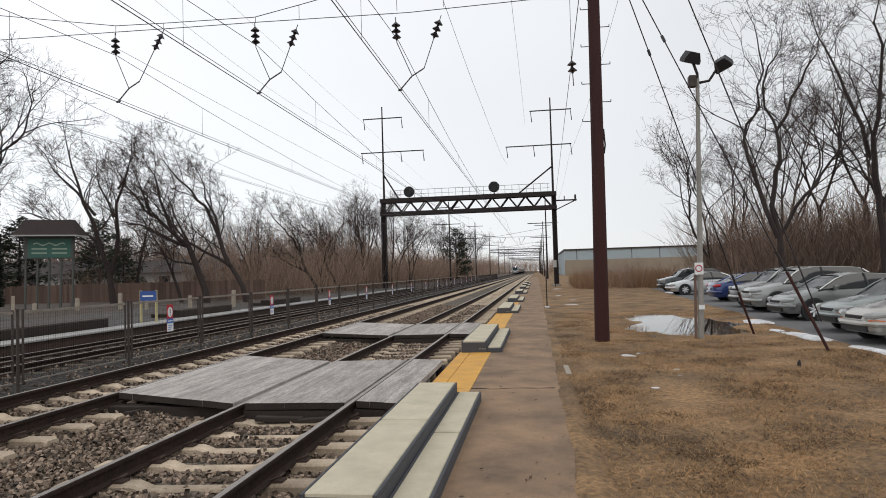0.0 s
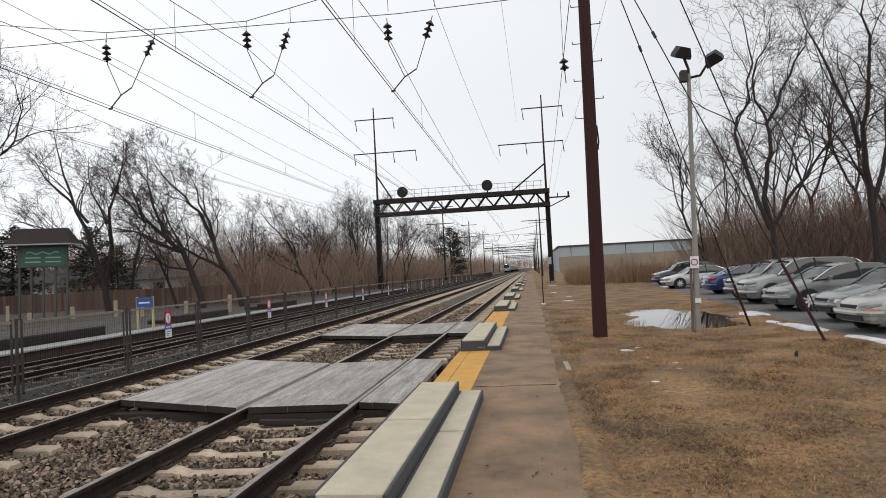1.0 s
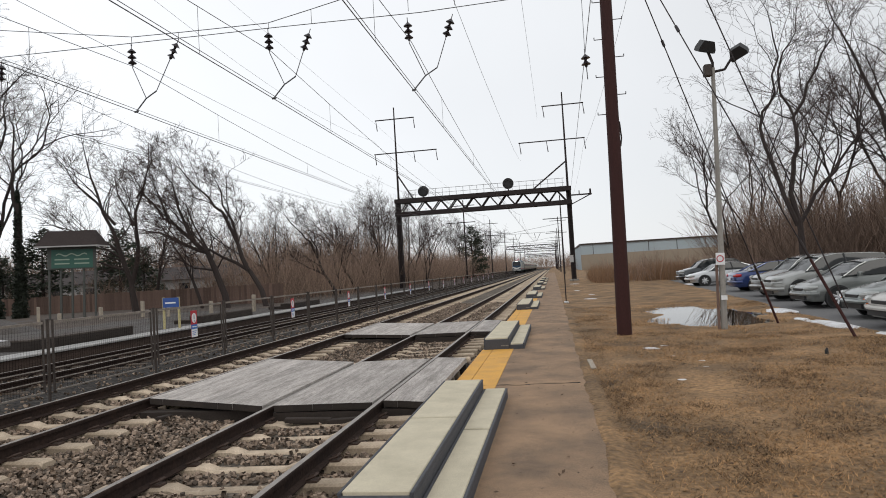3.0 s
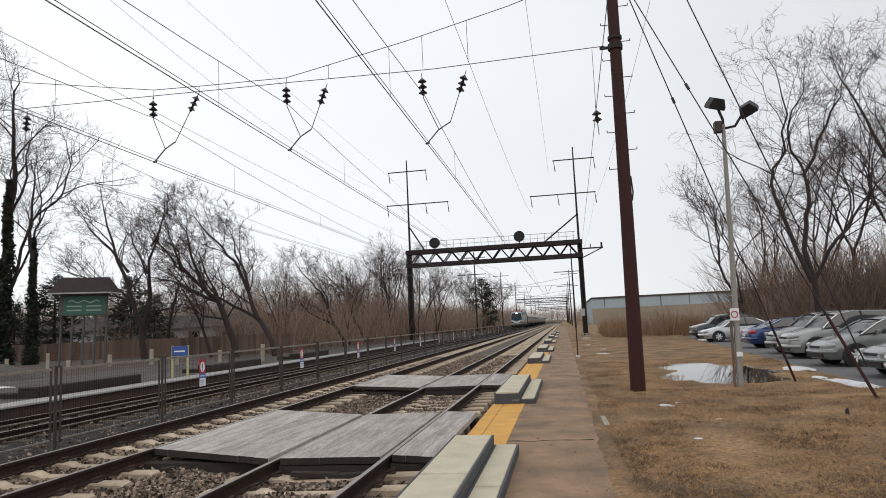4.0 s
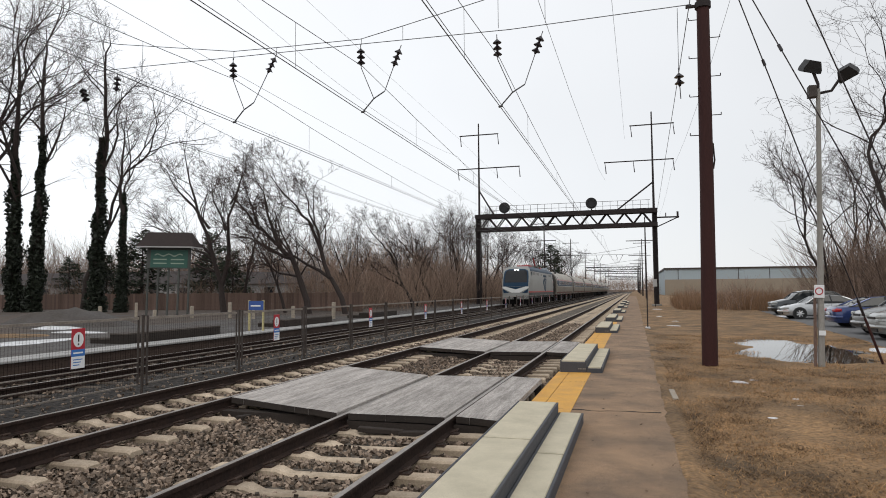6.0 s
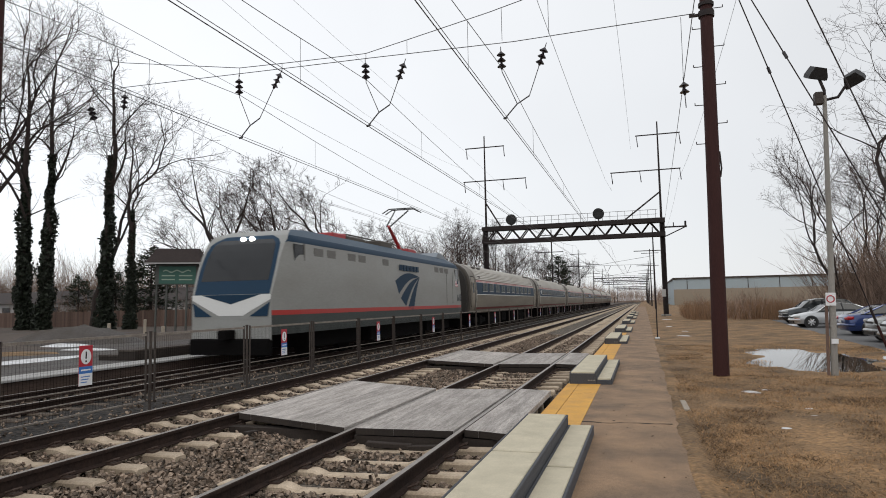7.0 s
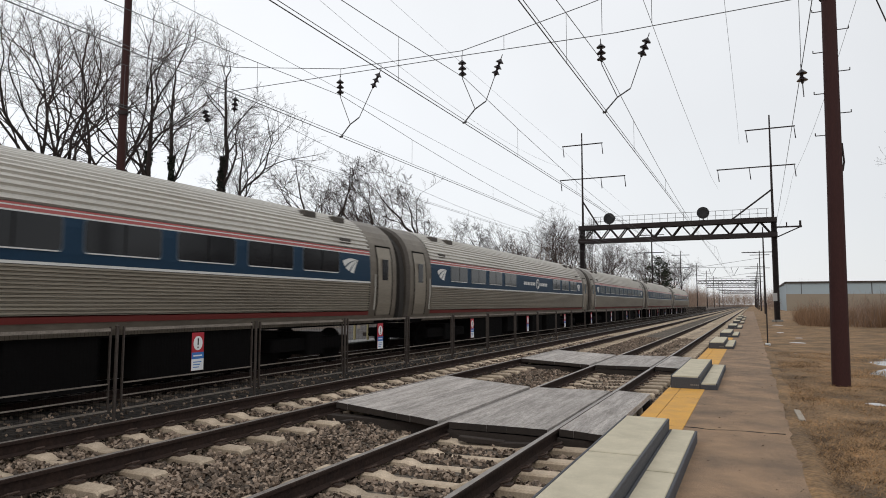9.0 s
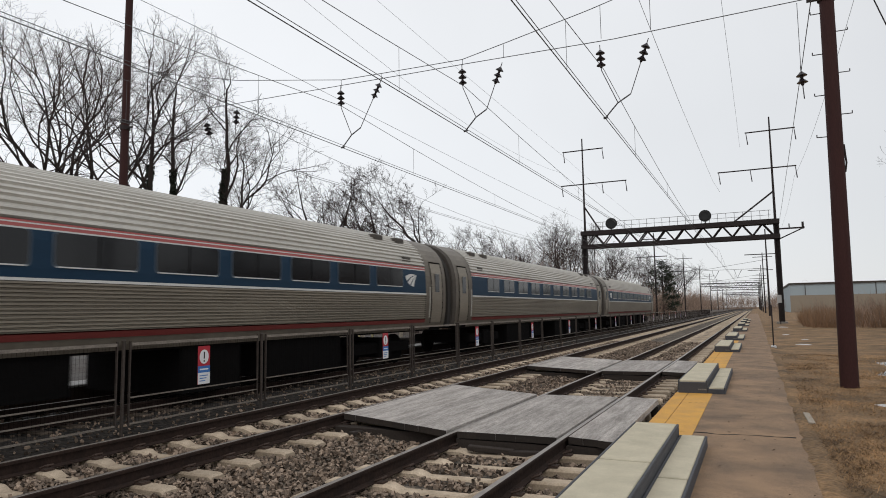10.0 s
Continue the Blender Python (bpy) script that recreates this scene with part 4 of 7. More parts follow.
    for y in (2.6, 3.9, CL - 4.2, CL - 2.9):
        for s in (1, -1):
            part("roof_vent", Geo().box(s * 1.02 - 0.12, s * 1.02 + 0.12, y, y + 0.5, 3.78, 3.93, 0.03), M_DIRTSTEEL, c, "dark roof vent")
    for y in (2.5, CL - 3.1):
        for s in (1, -1):
            x = s * 1.47
            part("side_grille", Geo().box(x - 0.02, x + 0.02, y, y + 0.5, 3.17, 3.30, 0.006), M_DIRTSTEEL, c, "dark grille")
    ys = [3.29 + 1.897 * k for k in range(10)]
    if lettered:
        ys = [y for k, y in enumerate(ys) if k not in (4, 5, 6)]
        for s in (1, -1):
            x = s * (half_at(2.55) + 0.001)
            for i in range(17):
                if i == 9:
                    ring = [(13.82 + 0.26 * math.cos(a), 2.55 + 0.27 * math.sin(a)) for a in np.linspace(0, 6.28, 16, endpoint=False)]
                    em = part("round_emblem", Geo().prism(ring, x, x + 0.006 * s, "x"), M_WHITESTRIPE, c, "pale round emblem")
                    for r0, a0 in ((0.17, 0.4), (0.09, 2.6)):
                        part("swirl", Geo().tube([(x + 0.006 * s, 13.82 + r0 * math.cos(a0 + a), 2.55 + r0 * math.sin(a0 + a)) for a in np.linspace(0, 4.2, 12)], 0.022, 5), M_BLUEBAND, em, "dark swirl")
                else:
                    y = 11.62 + i * 0.205 if i < 9 else 14.16 + (i - 10) * 0.2
                    part("letter_bar", Geo().box(min(x, x + 0.006 * s), max(x, x + 0.006 * s), y, y + (0.13, 0.15, 0.11, 0.14)[i % 4], 2.475, 2.625), M_WHITESTRIPE, c, "pale lettering bar")
    windows_of(c, ys, 1.5 if wide else 1.3)
    if emblem:
        for s in (1, -1):
            for yy in (2.55, CL - 2.75):
                swoosh(c, yy, 2.74, 0.75, M_WHITESTRIPE, s * (half_at(2.55) + 0.003))
    for y in (3.8, CL - 3.8):
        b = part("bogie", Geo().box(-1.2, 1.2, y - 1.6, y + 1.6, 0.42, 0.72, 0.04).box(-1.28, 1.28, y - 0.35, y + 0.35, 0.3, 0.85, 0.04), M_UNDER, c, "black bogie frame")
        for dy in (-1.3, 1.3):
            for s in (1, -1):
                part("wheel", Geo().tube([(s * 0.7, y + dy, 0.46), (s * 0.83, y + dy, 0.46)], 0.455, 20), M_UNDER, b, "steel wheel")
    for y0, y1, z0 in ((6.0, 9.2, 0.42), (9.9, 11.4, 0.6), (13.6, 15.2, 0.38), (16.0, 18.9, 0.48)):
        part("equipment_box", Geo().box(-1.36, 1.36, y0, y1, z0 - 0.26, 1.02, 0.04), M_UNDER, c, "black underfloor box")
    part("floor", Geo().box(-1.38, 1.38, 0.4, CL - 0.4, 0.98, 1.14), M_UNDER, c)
    return c


LL = 20.0


def loco_top(y):
    d = min(y, LL - y)
    pts = [(0.0, 2.0), (0.12, 2.35), (0.35, 2.95), (0.62, 3.45), (0.95, 3.78), (1.5, 3.98), (2.6, 4.08), (10.0, 4.08)]
    for (a, za), (b, zb2) in zip(pts, pts[1:]):
        if a <= d <= b:
            return za + (zb2 - za) * (d - a) / (b - a)
    return 4.08


def loco_half(y, z):
    d = min(y, LL - y)
    taper = 1.0 - 0.12 * max(0.0, 1 - d / 1.4) ** 1.5
    w = 1.49 if z < 2.6 else 1.49 - 0.10 * (z - 2.6)
    if z > 3.72:
        w = 1.378 - (z - 3.72) * 1.35
    return w * taper


def loco_band(z0, z1, n, grow=0.0):
    ys = list(np.linspace(0, 1.6, 13)) + list(np.linspace(2.6, LL - 2.6, 8)) + list(np.linspace(LL - 1.6, LL, 13))
    g = Geo()
    for s in (1, -1):
        k = len(g.v)
        for y in ys:
            for i in range(n):
                z = min(z0 + (z1 - z0) * i / (n - 1), loco_top(y))
                g.v.append((s * (loco_half(y, z) + grow), y, z))
        for j in range(len(ys) - 1):
            for i in range(n - 1):
                a = k + j * n + i
                if max(g.v[a][2], g.v[a + n][2]) < max(g.v[a + 1][2], g.v[a + n + 1][2]) - 1e-4:
                    g.f.append((a, a + 1, a + n + 1, a + n))
    return g


def locomotive():
    t = thing("electric_locomotive", "silver electric locomotive with blue roofline and red stripe", "locomotive")
    part("skirt", loco_band(0.85, 1.40, 3), mat("dark_green_grey_skirt", (0.045, 0.053, 0.05), 0.6, vary=0.15), t, "dark grey skirt")
    part("red_stripe", loco_band(1.40, 1.54, 2, 0.004), M_REDSTRIPE, t, "red stripe")
    part("body_side", loco_band(1.54, 3.55, 9), M_LOCO, t, "silver-grey painted side", smooth=True)
    part("blue_roofline", loco_band(3.55, 3.76, 3, 0.004), M_BLUEBAND, t, "blue band under the roof", smooth=True)
    part("roof_slope", loco_band(3.76, 4.08, 4), mat("dull_blue_roof", (0.055, 0.085, 0.12), 0.6, vary=0.1, spec=0.25), t, "pale roof shoulder", smooth=True)
    ys = list(np.linspace(0, 1.6, 13)) + list(np.linspace(2.6, LL - 2.6, 8)) + list(np.linspace(LL - 1.6, LL, 13))
    cap = Geo()
    for y in ys:
        z = loco_top(y)
        w = loco_half(y, z)
        cap.v += [(-w, y, z), (w, y, z)]
    cap.f = [(2 * i, 2 * i + 1, 2 * i + 3, 2 * i + 2) for i in range(len(ys) - 1)]
    part("roof_and_cab_face", cap, M_LOCO, t, "silver roof and sloping cab faces")
    for y, s in ((0.0, -1), (LL, 1)):
        w = loco_half(0, 1.5)
        part("nose", Geo().box(-w, w, min(y, y + 0.02 * s), max(y, y + 0.02 * s), 1.3, 2.0).box(-w, w, min(y, y + 0.015 * s), max(y, y + 0.015 * s), 0.7, 1.3), M_LOCO, t, "silver nose panel")

        def on(d, z_off=0.012):
            yy = d if s < 0 else LL - d
            return yy, loco_top(yy) + z_off
        g = Geo()
        for k in range(1, 7):
            yy, z = on(k * 1.6 / 12, 0.02)
            ww = loco_half(yy, z) * (0.84, 0.84, 0.83, 0.81, 0.77, 0.66)[k - 1]
            g.v += [(-ww, yy, z), (ww, yy, z)]
        g.f = [(2 * k, 2 * k + 1, 2 * k + 3, 2 * k + 2) for k in range(5)]
        part("windscreen", g, M_GLASS, t, "dark raked windscreen")
        g = Geo()
        for k in range(8):
            yy, z = on(k * 1.6 / 12, 0.01)
            ww = loco_half(yy, z) * (0.95, 0.94, 0.94, 0.93, 0.92, 0.89, 0.80, 0.62)[k]
            g.v += [(-ww, yy, z), (0, yy, z), (ww, yy, z)]
        g.f = [(3 * k + i, 3 * k + i + 1, 3 * k + i + 4, 3 * k + i + 3) for k in range(7) for i in (0, 1)]
        part("blue_face_panel", g, M_BLUEBAND, t, "dark blue surround of the windscreen")
        yo = y + 0.03 * s
        part("white_chevron", Geo().prism([(-1.3, 2.0), (-1.0, 2.0), (0.0, 1.72), (1.0, 2.0), (1.3, 2.0), (1.3, 1.86), (0.4, 1.40), (-0.4, 1.40), (-1.3, 1.86)], min(yo, y + 0.021 * s), max(yo, y + 0.021 * s)), M_WHITESTRIPE, t, "white chevron across the nose")
        part("blue_chevron", Geo().prism([(-0.98, 2.0), (0.0, 1.735), (0.98, 2.0)], min(yo, y + 0.021 * s), max(yo, y + 0.021 * s)), M_BLUEBAND, t, "dark blue wedge under the windscreen")
        for sx in (-1, 1):
            part("marker_lamp", Geo().prism([(sx * 0.62, 1.38), (sx * 1.2, 1.38), (sx * 1.27, 1.78)], min(yo, yo + 0.01 * s), max(yo, yo + 0.01 * s)), M_BLUEBAND, t, "dark lamp cluster")
            yy, z = on(0.84, 0.0)
            part("headlight", Geo().tube([(sx * 0.15, yy - 0.1 * s, z - 0.06), (sx * 0.15, yy + 0.06 * s, z + 0.005)], 0.075, 12), M_HEADLIGHT if s < 0 else M_GLASS, t, "roof headlight")
        part("pilot", Geo().box(-1.3, 1.3, min(y - 0.1 * s, y + 0.15 * s), max(y - 0.1 * s, y + 0.15 * s), 0.3, 0.75, 0.04), M_UNDER, t, "dark pilot beam")
        part("coupler", Geo().box(-0.15, 0.15, min(y, y + 0.45 * s), max(y, y + 0.45 * s), 0.75, 1.0, 0.03), M_UNDER, t)
    for s in (1, -1):
        for yc, z0, z1, wd in ((LL - 1.6, 2.86, 3.5, 0.56), (1.05, 2.86, 3.5, 0.56)):
            x = s * loco_half(yc, 3.1)
            w = part("cab_window", Geo().box(min(x - 0.03 * s, x + 0.012 * s), max(x - 0.03 * s, x + 0.012 * s), yc, yc + wd, z0, z1, 0.006), M_GLASS, t, "dark cab side window")
            part("frame", Geo().box(min(x, x + 0.03 * s), max(x, x + 0.03 * s), yc + wd, yc + wd + 0.07, z0, z1 + 0.04), M_LOUVRE, w, "mirror arm")
        for yy in (LL - 2.9, LL - 3.75, LL - 4.6, 2.9, 3.8, 5.4, 6.3, 8.6):
            x = s * loco_half(yy, 3.3)
            part("louvre", Geo().box(min(x, x + 0.01 * s), max(x, x + 0.01 * s), yy - 0.62, yy, 3.0, 3.46, 0.004), M_LOUVRE, t, "grey louvre panel")
        for yy in (LL - 1.05 - 1.25, LL - 1.05 - 2.35):
            part("door_seam", Geo().box(min(s * 1.485, s * 1.498), max(s * 1.485, s * 1.498), yy, yy + 0.03, 1.6, 3.3), M_LOUVRE, t, "grab rail")
        swoosh(t, 10.7, 2.85, 3.1, M_BLUEBAND, s * 1.488)
        for i in range(6):
            y = 10.95 + s * (1.05 - i * 0.42)
            part("letter_bar", Geo().box(min(s * 1.46, s * 1.492), max(s * 1.46, s * 1.492), y - 0.15, y + 0.15, 3.08, 3.32), M_BLUEBAND, t, "dark blue lettering bar")
        fy = LL - 1.75
        xf = s * 1.478
        fl = part("flag_panel", Geo().box(min(xf, s * 1.494), max(xf, s * 1.494), fy, fy + 0.5, 2.55, 2.85), M_WHITE, t, "small striped flag decal")
        for i in range(4):
            part("stripe", Geo().box(min(xf, s * 1.497), max(xf, s * 1.497), fy, fy + 0.5, 2.56 + i * 0.075, 2.595 + i * 0.075), M_RED, fl)
        part("canton", Geo().box(min(xf, s * 1.5), max(xf, s * 1.5), fy + 0.28 if s > 0 else fy, fy + 0.5 if s > 0 else fy + 0.22, 2.7, 2.85), M_BLUEBAND, fl)
        num = bpy.data.curves.new("number", "FONT")
        num.body, num.size, num.extrude = "618", 0.56, 0.004
        num_ob = new("road_number", num)
        num_ob.matrix_world = pose(s * 1.496, LL - 1.45 if s > 0 else LL - 0.6, 1.76, 90, 0, 90 * s)
        bpy.context.view_layer.update()
        me = bpy.data.meshes.new_from_object(num_ob.evaluated_get(bpy.context.evaluated_depsgraph_get()))
        me.transform(num_ob.matrix_world)
        me.materials.clear()
        me.materials.append(M_DARKNUM)
        bpy.data.objects.remove(num_ob)
        part("road_number", me, None, t, "dark number 618")
    for y in (4.2, LL - 4.2):
        b = part("bogie", Geo().box(-1.25, 1.25, y - 1.9, y + 1.9, 0.35, 0.9, 0.05), M_UNDER, t, "black bogie")
        for dy in (-1.4, 1.4):
            for s in (1, -1):
                part("wheel", Geo().tube([(s * 0.7, y + dy, 0.55), (s * 0.84, y + dy, 0.55)], 0.54, 20), M_UNDER, b)
    part("transformer", Geo().box(-1.3, 1.3, 7.0, 13.0, 0.3, 0.95, 0.05), M_UNDER, t, "black underfloor box")
    # roof gear: two pantographs, the rear one raised
    for y, up in ((5.6, False), (13.5, True)):
        p = part("pantograph", Geo().box(-0.7, 0.7, y - 0.55, y + 0.55, 4.1, 4.28, 0.04).box(-0.5, 0.5, y + 0.7, y + 1.2, 4.08, 4.3, 0.04), M_PANTO, t, "red pantograph base")
        if up:
            part("lower_arm", Geo().tube([(0, y + 0.3, 4.25), (0, y - 1.25, 5.3)], [0.1, 0.07], 8), M_PANTO, p, "red lower arm")
            part("upper_arm", Geo().tube([(-0.1, y - 1.25, 5.3), (-0.35, y + 0.5, 6.25)], 0.035, 6).tube([(0.1, y - 1.25, 5.3), (0.35, y + 0.5, 6.25)], 0.035, 6), M_BLACK, p)
            part("collector", Geo().tube([(-0.95, y + 0.35, 6.15), (-0.6, y + 0.35, 6.35), (0.6, y + 0.35, 6.35), (0.95, y + 0.35, 6.15)], 0.03, 6).tube([(-0.95, y + 0.75, 6.15), (-0.6, y + 0.75, 6.35), (0.6, y + 0.75, 6.35), (0.95, y + 0.75, 6.15)], 0.03, 6), M_BLACK, p, "collector head")
        else:
            part("lower_arm", Geo().tube([(0, y + 0.3, 4.25), (0, y + 1.9, 4.42)], [0.1, 0.07], 8), M_PANTO, p)
    part("roof_gear", Geo().box(-0.6, 0.6, 6.5, 8.2, 4.08, 4.3, 0.05).box(-0.9, 0.9, 9.0, 10.4, 4.08, 4.32, 0.05).tube([(0.3, 7.0, 4.4), (0.3, 12.5, 4.4)], 0.03, 6).box(-0.4, 0.4, 11.5, 13.2, 4.08, 4.25, 0.05), M_DIRTSTEEL, t, "dark roof equipment")
    part("roof_hood", Geo().prism([(LL - 3.4, 4.08), (LL - 3.1, 4.34), (LL - 2.5, 4.3), (LL - 1.2, 3.95)], -0.95, 0.95, "x"), mat("grey_blue_hood", (0.24, 0.27, 0.30), 0.6, vary=0.06), t, "grey-blue roof hood")
    return t


M_DARKNUM = plain("dark_number_paint", (0.035, 0.045, 0.06), 0.5)
LOCO = locomotive()
PROTO = {(True, False, True): None, (True, True, True): None, (False, False, False): None}
for key in PROTO:
    PROTO[key] = coach(*key)
ORDER = [(False, False, False), (True, False, True), (True, False, True), (True, True, True), (True, False, True), (False, False, False), (True, False, True)]
COACHES, used = [], set()
for key in ORDER:
    if key in used:
        COACHES.append(copy_thing(PROTO[key], pose(0, 0, 0)))
    else:
        COACHES.append(PROTO[key])
        used.add(key)
SPEED, PITCH, NOSE = 48.0, 25.6, -7.75 + 48.0 * 7.5


# ---- bare trees ----
M_BARK = mat("grey_brown_bark", (0.030, 0.021, 0.019), 0.95, vary=0.3, scale=3, fine=25, bump=0.8, other=(0.048, 0.036, 0.030), stretch=(3, 3, 0.7))
M_TWIG = mat("brown_twigs", (0.055, 0.034, 0.028), 0.95, vary=0.2, bump=0)
M_BRUSH = mat("red_brown_brush", (0.31, 0.215, 0.158), 0.95, vary=0.25, scale=0.15, bump=0, other=(0.17, 0.12, 0.09), island=0.5)
M_BRAMBLE = mat("dark_brown_bramble", (0.205, 0.138, 0.102), 0.95, vary=0.25, scale=0.15, bump=0, other=(0.12, 0.083, 0.064), island=0.5)
M_IVY = mat("dark_ivy", (0.012, 0.018, 0.008), 0.7, vary=0.3, island=0.4, bump=0)
M_PINE = mat("dark_pine_needles", (0.030, 0.040, 0.022), 0.8, vary=0.3, island=0.35, bump=0)
M_REED = mat("tan_reeds", (0.27, 0.16, 0.09), 0.95, vary=0.25, island=0.35, bump=0)
M_STRAW = mat("dry_grass_blade", (0.34, 0.198, 0.09), 0.95, vary=0.2, island=0.8, bump=0)


def grow(seed, height, lean=(0, 0), spread=0.9, forks=1, detail=4, trunk_r=None, bare=0.3, sweep=(0, 0), kids=(11, 7, 5, 4), chains=None, rise=0.12):
    """Branch tubes of one bare tree: the thick ones and the twigs apart. `chains` gives its main limbs, as (start radius, points)."""
    rng = random.Random(seed)
    wood, twig, bend = Geo(), Geo(), (0.06, 0.2, 0.27, 0.3, 0.3)

    def shoots(pts, rad, n, length, level):
        start = bare if level == 0 else 0.18
        for k in range(kids[level]):
            u = start + (1 - start) * (k + rng.random()) / kids[level]
            f = u * n
            i = min(int(f), n - 1)
            base = pts[i].lerp(pts[i + 1], f - i)
            along = (pts[i + 1] - pts[i]).normalized()
            a = rng.uniform(0, 6.283)
            side = along.orthogonal().normalized()
            side = side * math.cos(a) + along.cross(side) * math.sin(a)
            out = (along * rng.uniform(0.55, 1.0) + side * spread * rng.uniform(0.6, 1.1) + Vector((0, 0, rise))).normalized()
            rr = rad[i] * (rng.uniform(0.28, 0.5) if level == 0 else rng.uniform(0.34, 0.55))
            ll = length * (rng.uniform(0.38, 0.62) if level == 0 else rng.uniform(0.42, 0.74)) * (1.15 - 0.55 * u)
            limb(base, out, ll, max(rr, 0.009), level + 1)

    def limb(p, d, length, r, level):
        n = 5 if level < 2 else (4 if level == 2 else 3)
        pts, rad, q, way = [p.copy()], [r], p.copy(), d.copy()
        for i in range(n):
            way = (way + Vector((rng.gauss(0, bend[level]) + sweep[0] * 0.14, rng.gauss(0, bend[level]) + sweep[1] * 0.14, 0.05 + rng.gauss(0, 0.1)))).normalized()
            q = q + way * length / n
            pts.append(q.copy())
            rad.append(r * (1 - 0.82 * (i + 1) / n) + 0.002)
        (wood if level < 3 else twig).tube(pts, rad, (8, 6, 4, 3, 3)[level], caps=False)
        if level < detail:
            shoots(pts, rad, n, length, level)

    if chains:
        for c, (r, line) in enumerate(chains):
            depth = 0.0
            pts = []
            for i, (x, z) in enumerate(line):
                pts.append(Vector((x, depth, z)))
                depth += rng.uniform(-0.5, 0.5) if c else rng.uniform(-0.1, 0.1)
            knees = [pts[0]]
            for p, q in zip(pts, pts[1:]):
                off = (q - p).length * (0.045 if c else 0.012)
                knees += [p.lerp(q, 0.5) + Vector((rng.gauss(0, off), rng.gauss(0, off), rng.gauss(0, off))), q]
            pts = knees
            n = len(pts) - 1
            rad = [r * (1 - (0.94 if c else 0.3) * i / n) + 0.006 for i in range(n + 1)]
            wood.tube(pts, rad, 8, caps=False)
            run = sum((q - p).length for p, q in zip(pts, pts[1:]))
            if c:
                shoots(pts, rad, n, run * 0.85, 0)
        return wood, twig
    r0 = trunk_r or height * 0.017
    for k in range(forks):
        d = Vector((lean[0] + (rng.uniform(-0.2, 0.2) if forks > 1 else 0), lean[1] + (rng.uniform(-0.2, 0.2) if forks > 1 else 0), 1)).normalized()
        limb(Vector((0.12 * k, 0, -0.3)), d, height * rng.uniform(0.85, 1.0), r0 * (1 if forks == 1 else 0.75), 0)
    return wood, twig


def forked(seed, height, trunk_r, trunk=0.34, levels=5, open_by=30.0, up=0.22, top=None, shoots=3):
    """Branch tubes of a tree that divides again and again: crooked limbs that part in twos and threes, with short side shoots."""
    rng = random.Random(seed)
    wood, twig = Geo(), Geo()
    crown = height * (1 - trunk) / (0.84 * sum(0.74 ** k for k in range(levels)))

    def run(p, d, length, r, level, end):
        n = 5 if level == 0 else (4 if level < 4 else 3)
        crook = 0.07 if level == 0 else 0.17
        pts, rad, q, way = [p.copy()], [r], p.copy(), d.copy()
        for i in range(n):
            way = (way + Vector((rng.gauss(0, crook), rng.gauss(0, crook), rng.gauss(0, crook * 0.6) + (up * 0.3 if level else 0.0)))).normalized()
            q = q + way * length / n
            pts.append(q.copy())
            rad.append(r + (end - r) * (i + 1) / n)
        (wood if level < 4 else twig).tube(pts, rad, (9, 7, 6, 5, 4, 3, 3, 3)[level], caps=False)
        return pts, rad, way

    def turned(way, degrees):
        side = way.orthogonal().normalized()
        a = rng.uniform(0, 6.283)
        side = side * math.cos(a) + way.cross(side) * math.sin(a)
        k = radians(degrees)
        return (way * math.cos(k) + side * math.sin(k)).normalized()

    def divide(p, d, length, r, level):
        last = level >= levels
        pts, rad, way = run(p, d, length, r, level, max(0.006, r * (0.35 if last else 0.74)))
        if level >= 1:
            for k in range(shoots):
                i = rng.randrange(1, len(pts))
                o = turned((pts[i] - pts[i - 1]).normalized(), rng.uniform(35, 70))
                size = max(0.5, length * rng.uniform(0.4, 0.8))
                tip, trad, _ = run(pts[i - 1].lerp(pts[i], rng.random()), o, size, max(0.009, rad[i] * 0.4), max(4, level + 2) if level < 5 else 7, 0.006)
                for j in range(2):
                    run(tip[rng.randrange(1, len(tip) - 1)], turned(o, rng.uniform(25, 60)), size * rng.uniform(0.3, 0.6), 0.0085, 7, 0.006)
        if last:
            return
        n = 3 if rng.random() < 0.3 else 2
        for k in range(n):
            lean = rng.uniform(0.25, 0.6) * open_by if k == 0 else rng.uniform(0.8, 1.35) * open_by
            divide(pts[-1], turned(way, lean), (length * rng.uniform(0.66, 0.82) if level else crown * rng.uniform(0.85, 1.1)), max(0.011, rad[-1] * (0.92 if k == 0 else rng.uniform(0.6, 0.85))), level + 1)

    divide(Vector(top) if top else Vector((0, 0, -0.3)), Vector((rng.uniform(-0.06, 0.06), rng.uniform(-0.06, 0.06), 1)).normalized(), height * trunk, trunk_r, 0)
    return wood, twig


def forked_thing(seed, height, label, group, trunk_r, **how):
    t = thing("bare_tree", label, "tree", group)
    wood, twig = forked(seed, height, trunk_r, **how)
    part("trunk", wood, M_BARK, t, "grey-brown trunk and limbs", smooth=True)
    part("crown", twig, M_TWIG, t, "fine bare twigs")
    return t


def tree_thing(seed, height, label, group, **how):
    t = thing("bare_tree", label, "tree", group)
    wood, twig = grow(seed, height, **how)
    part("trunk", wood, M_BARK, t, "grey-brown trunk and limbs", smooth=True)
    part("crown", twig, M_TWIG, t, "fine bare twigs")
    return t


def place(tree, spots):
    """The tree at the first spot, and copies of it at the others."""
    for k, (x, y, turn, size) in enumerate(spots):
        m = pose(x, y, -0.05 if x > 0 else 0.05, 0, 0, turn)
        if k == 0:
            tree.matrix_world = m
            tree.scale = (size, size, size)
        else:
            o = copy_thing(tree, m)
            o.scale = (size, size, size)


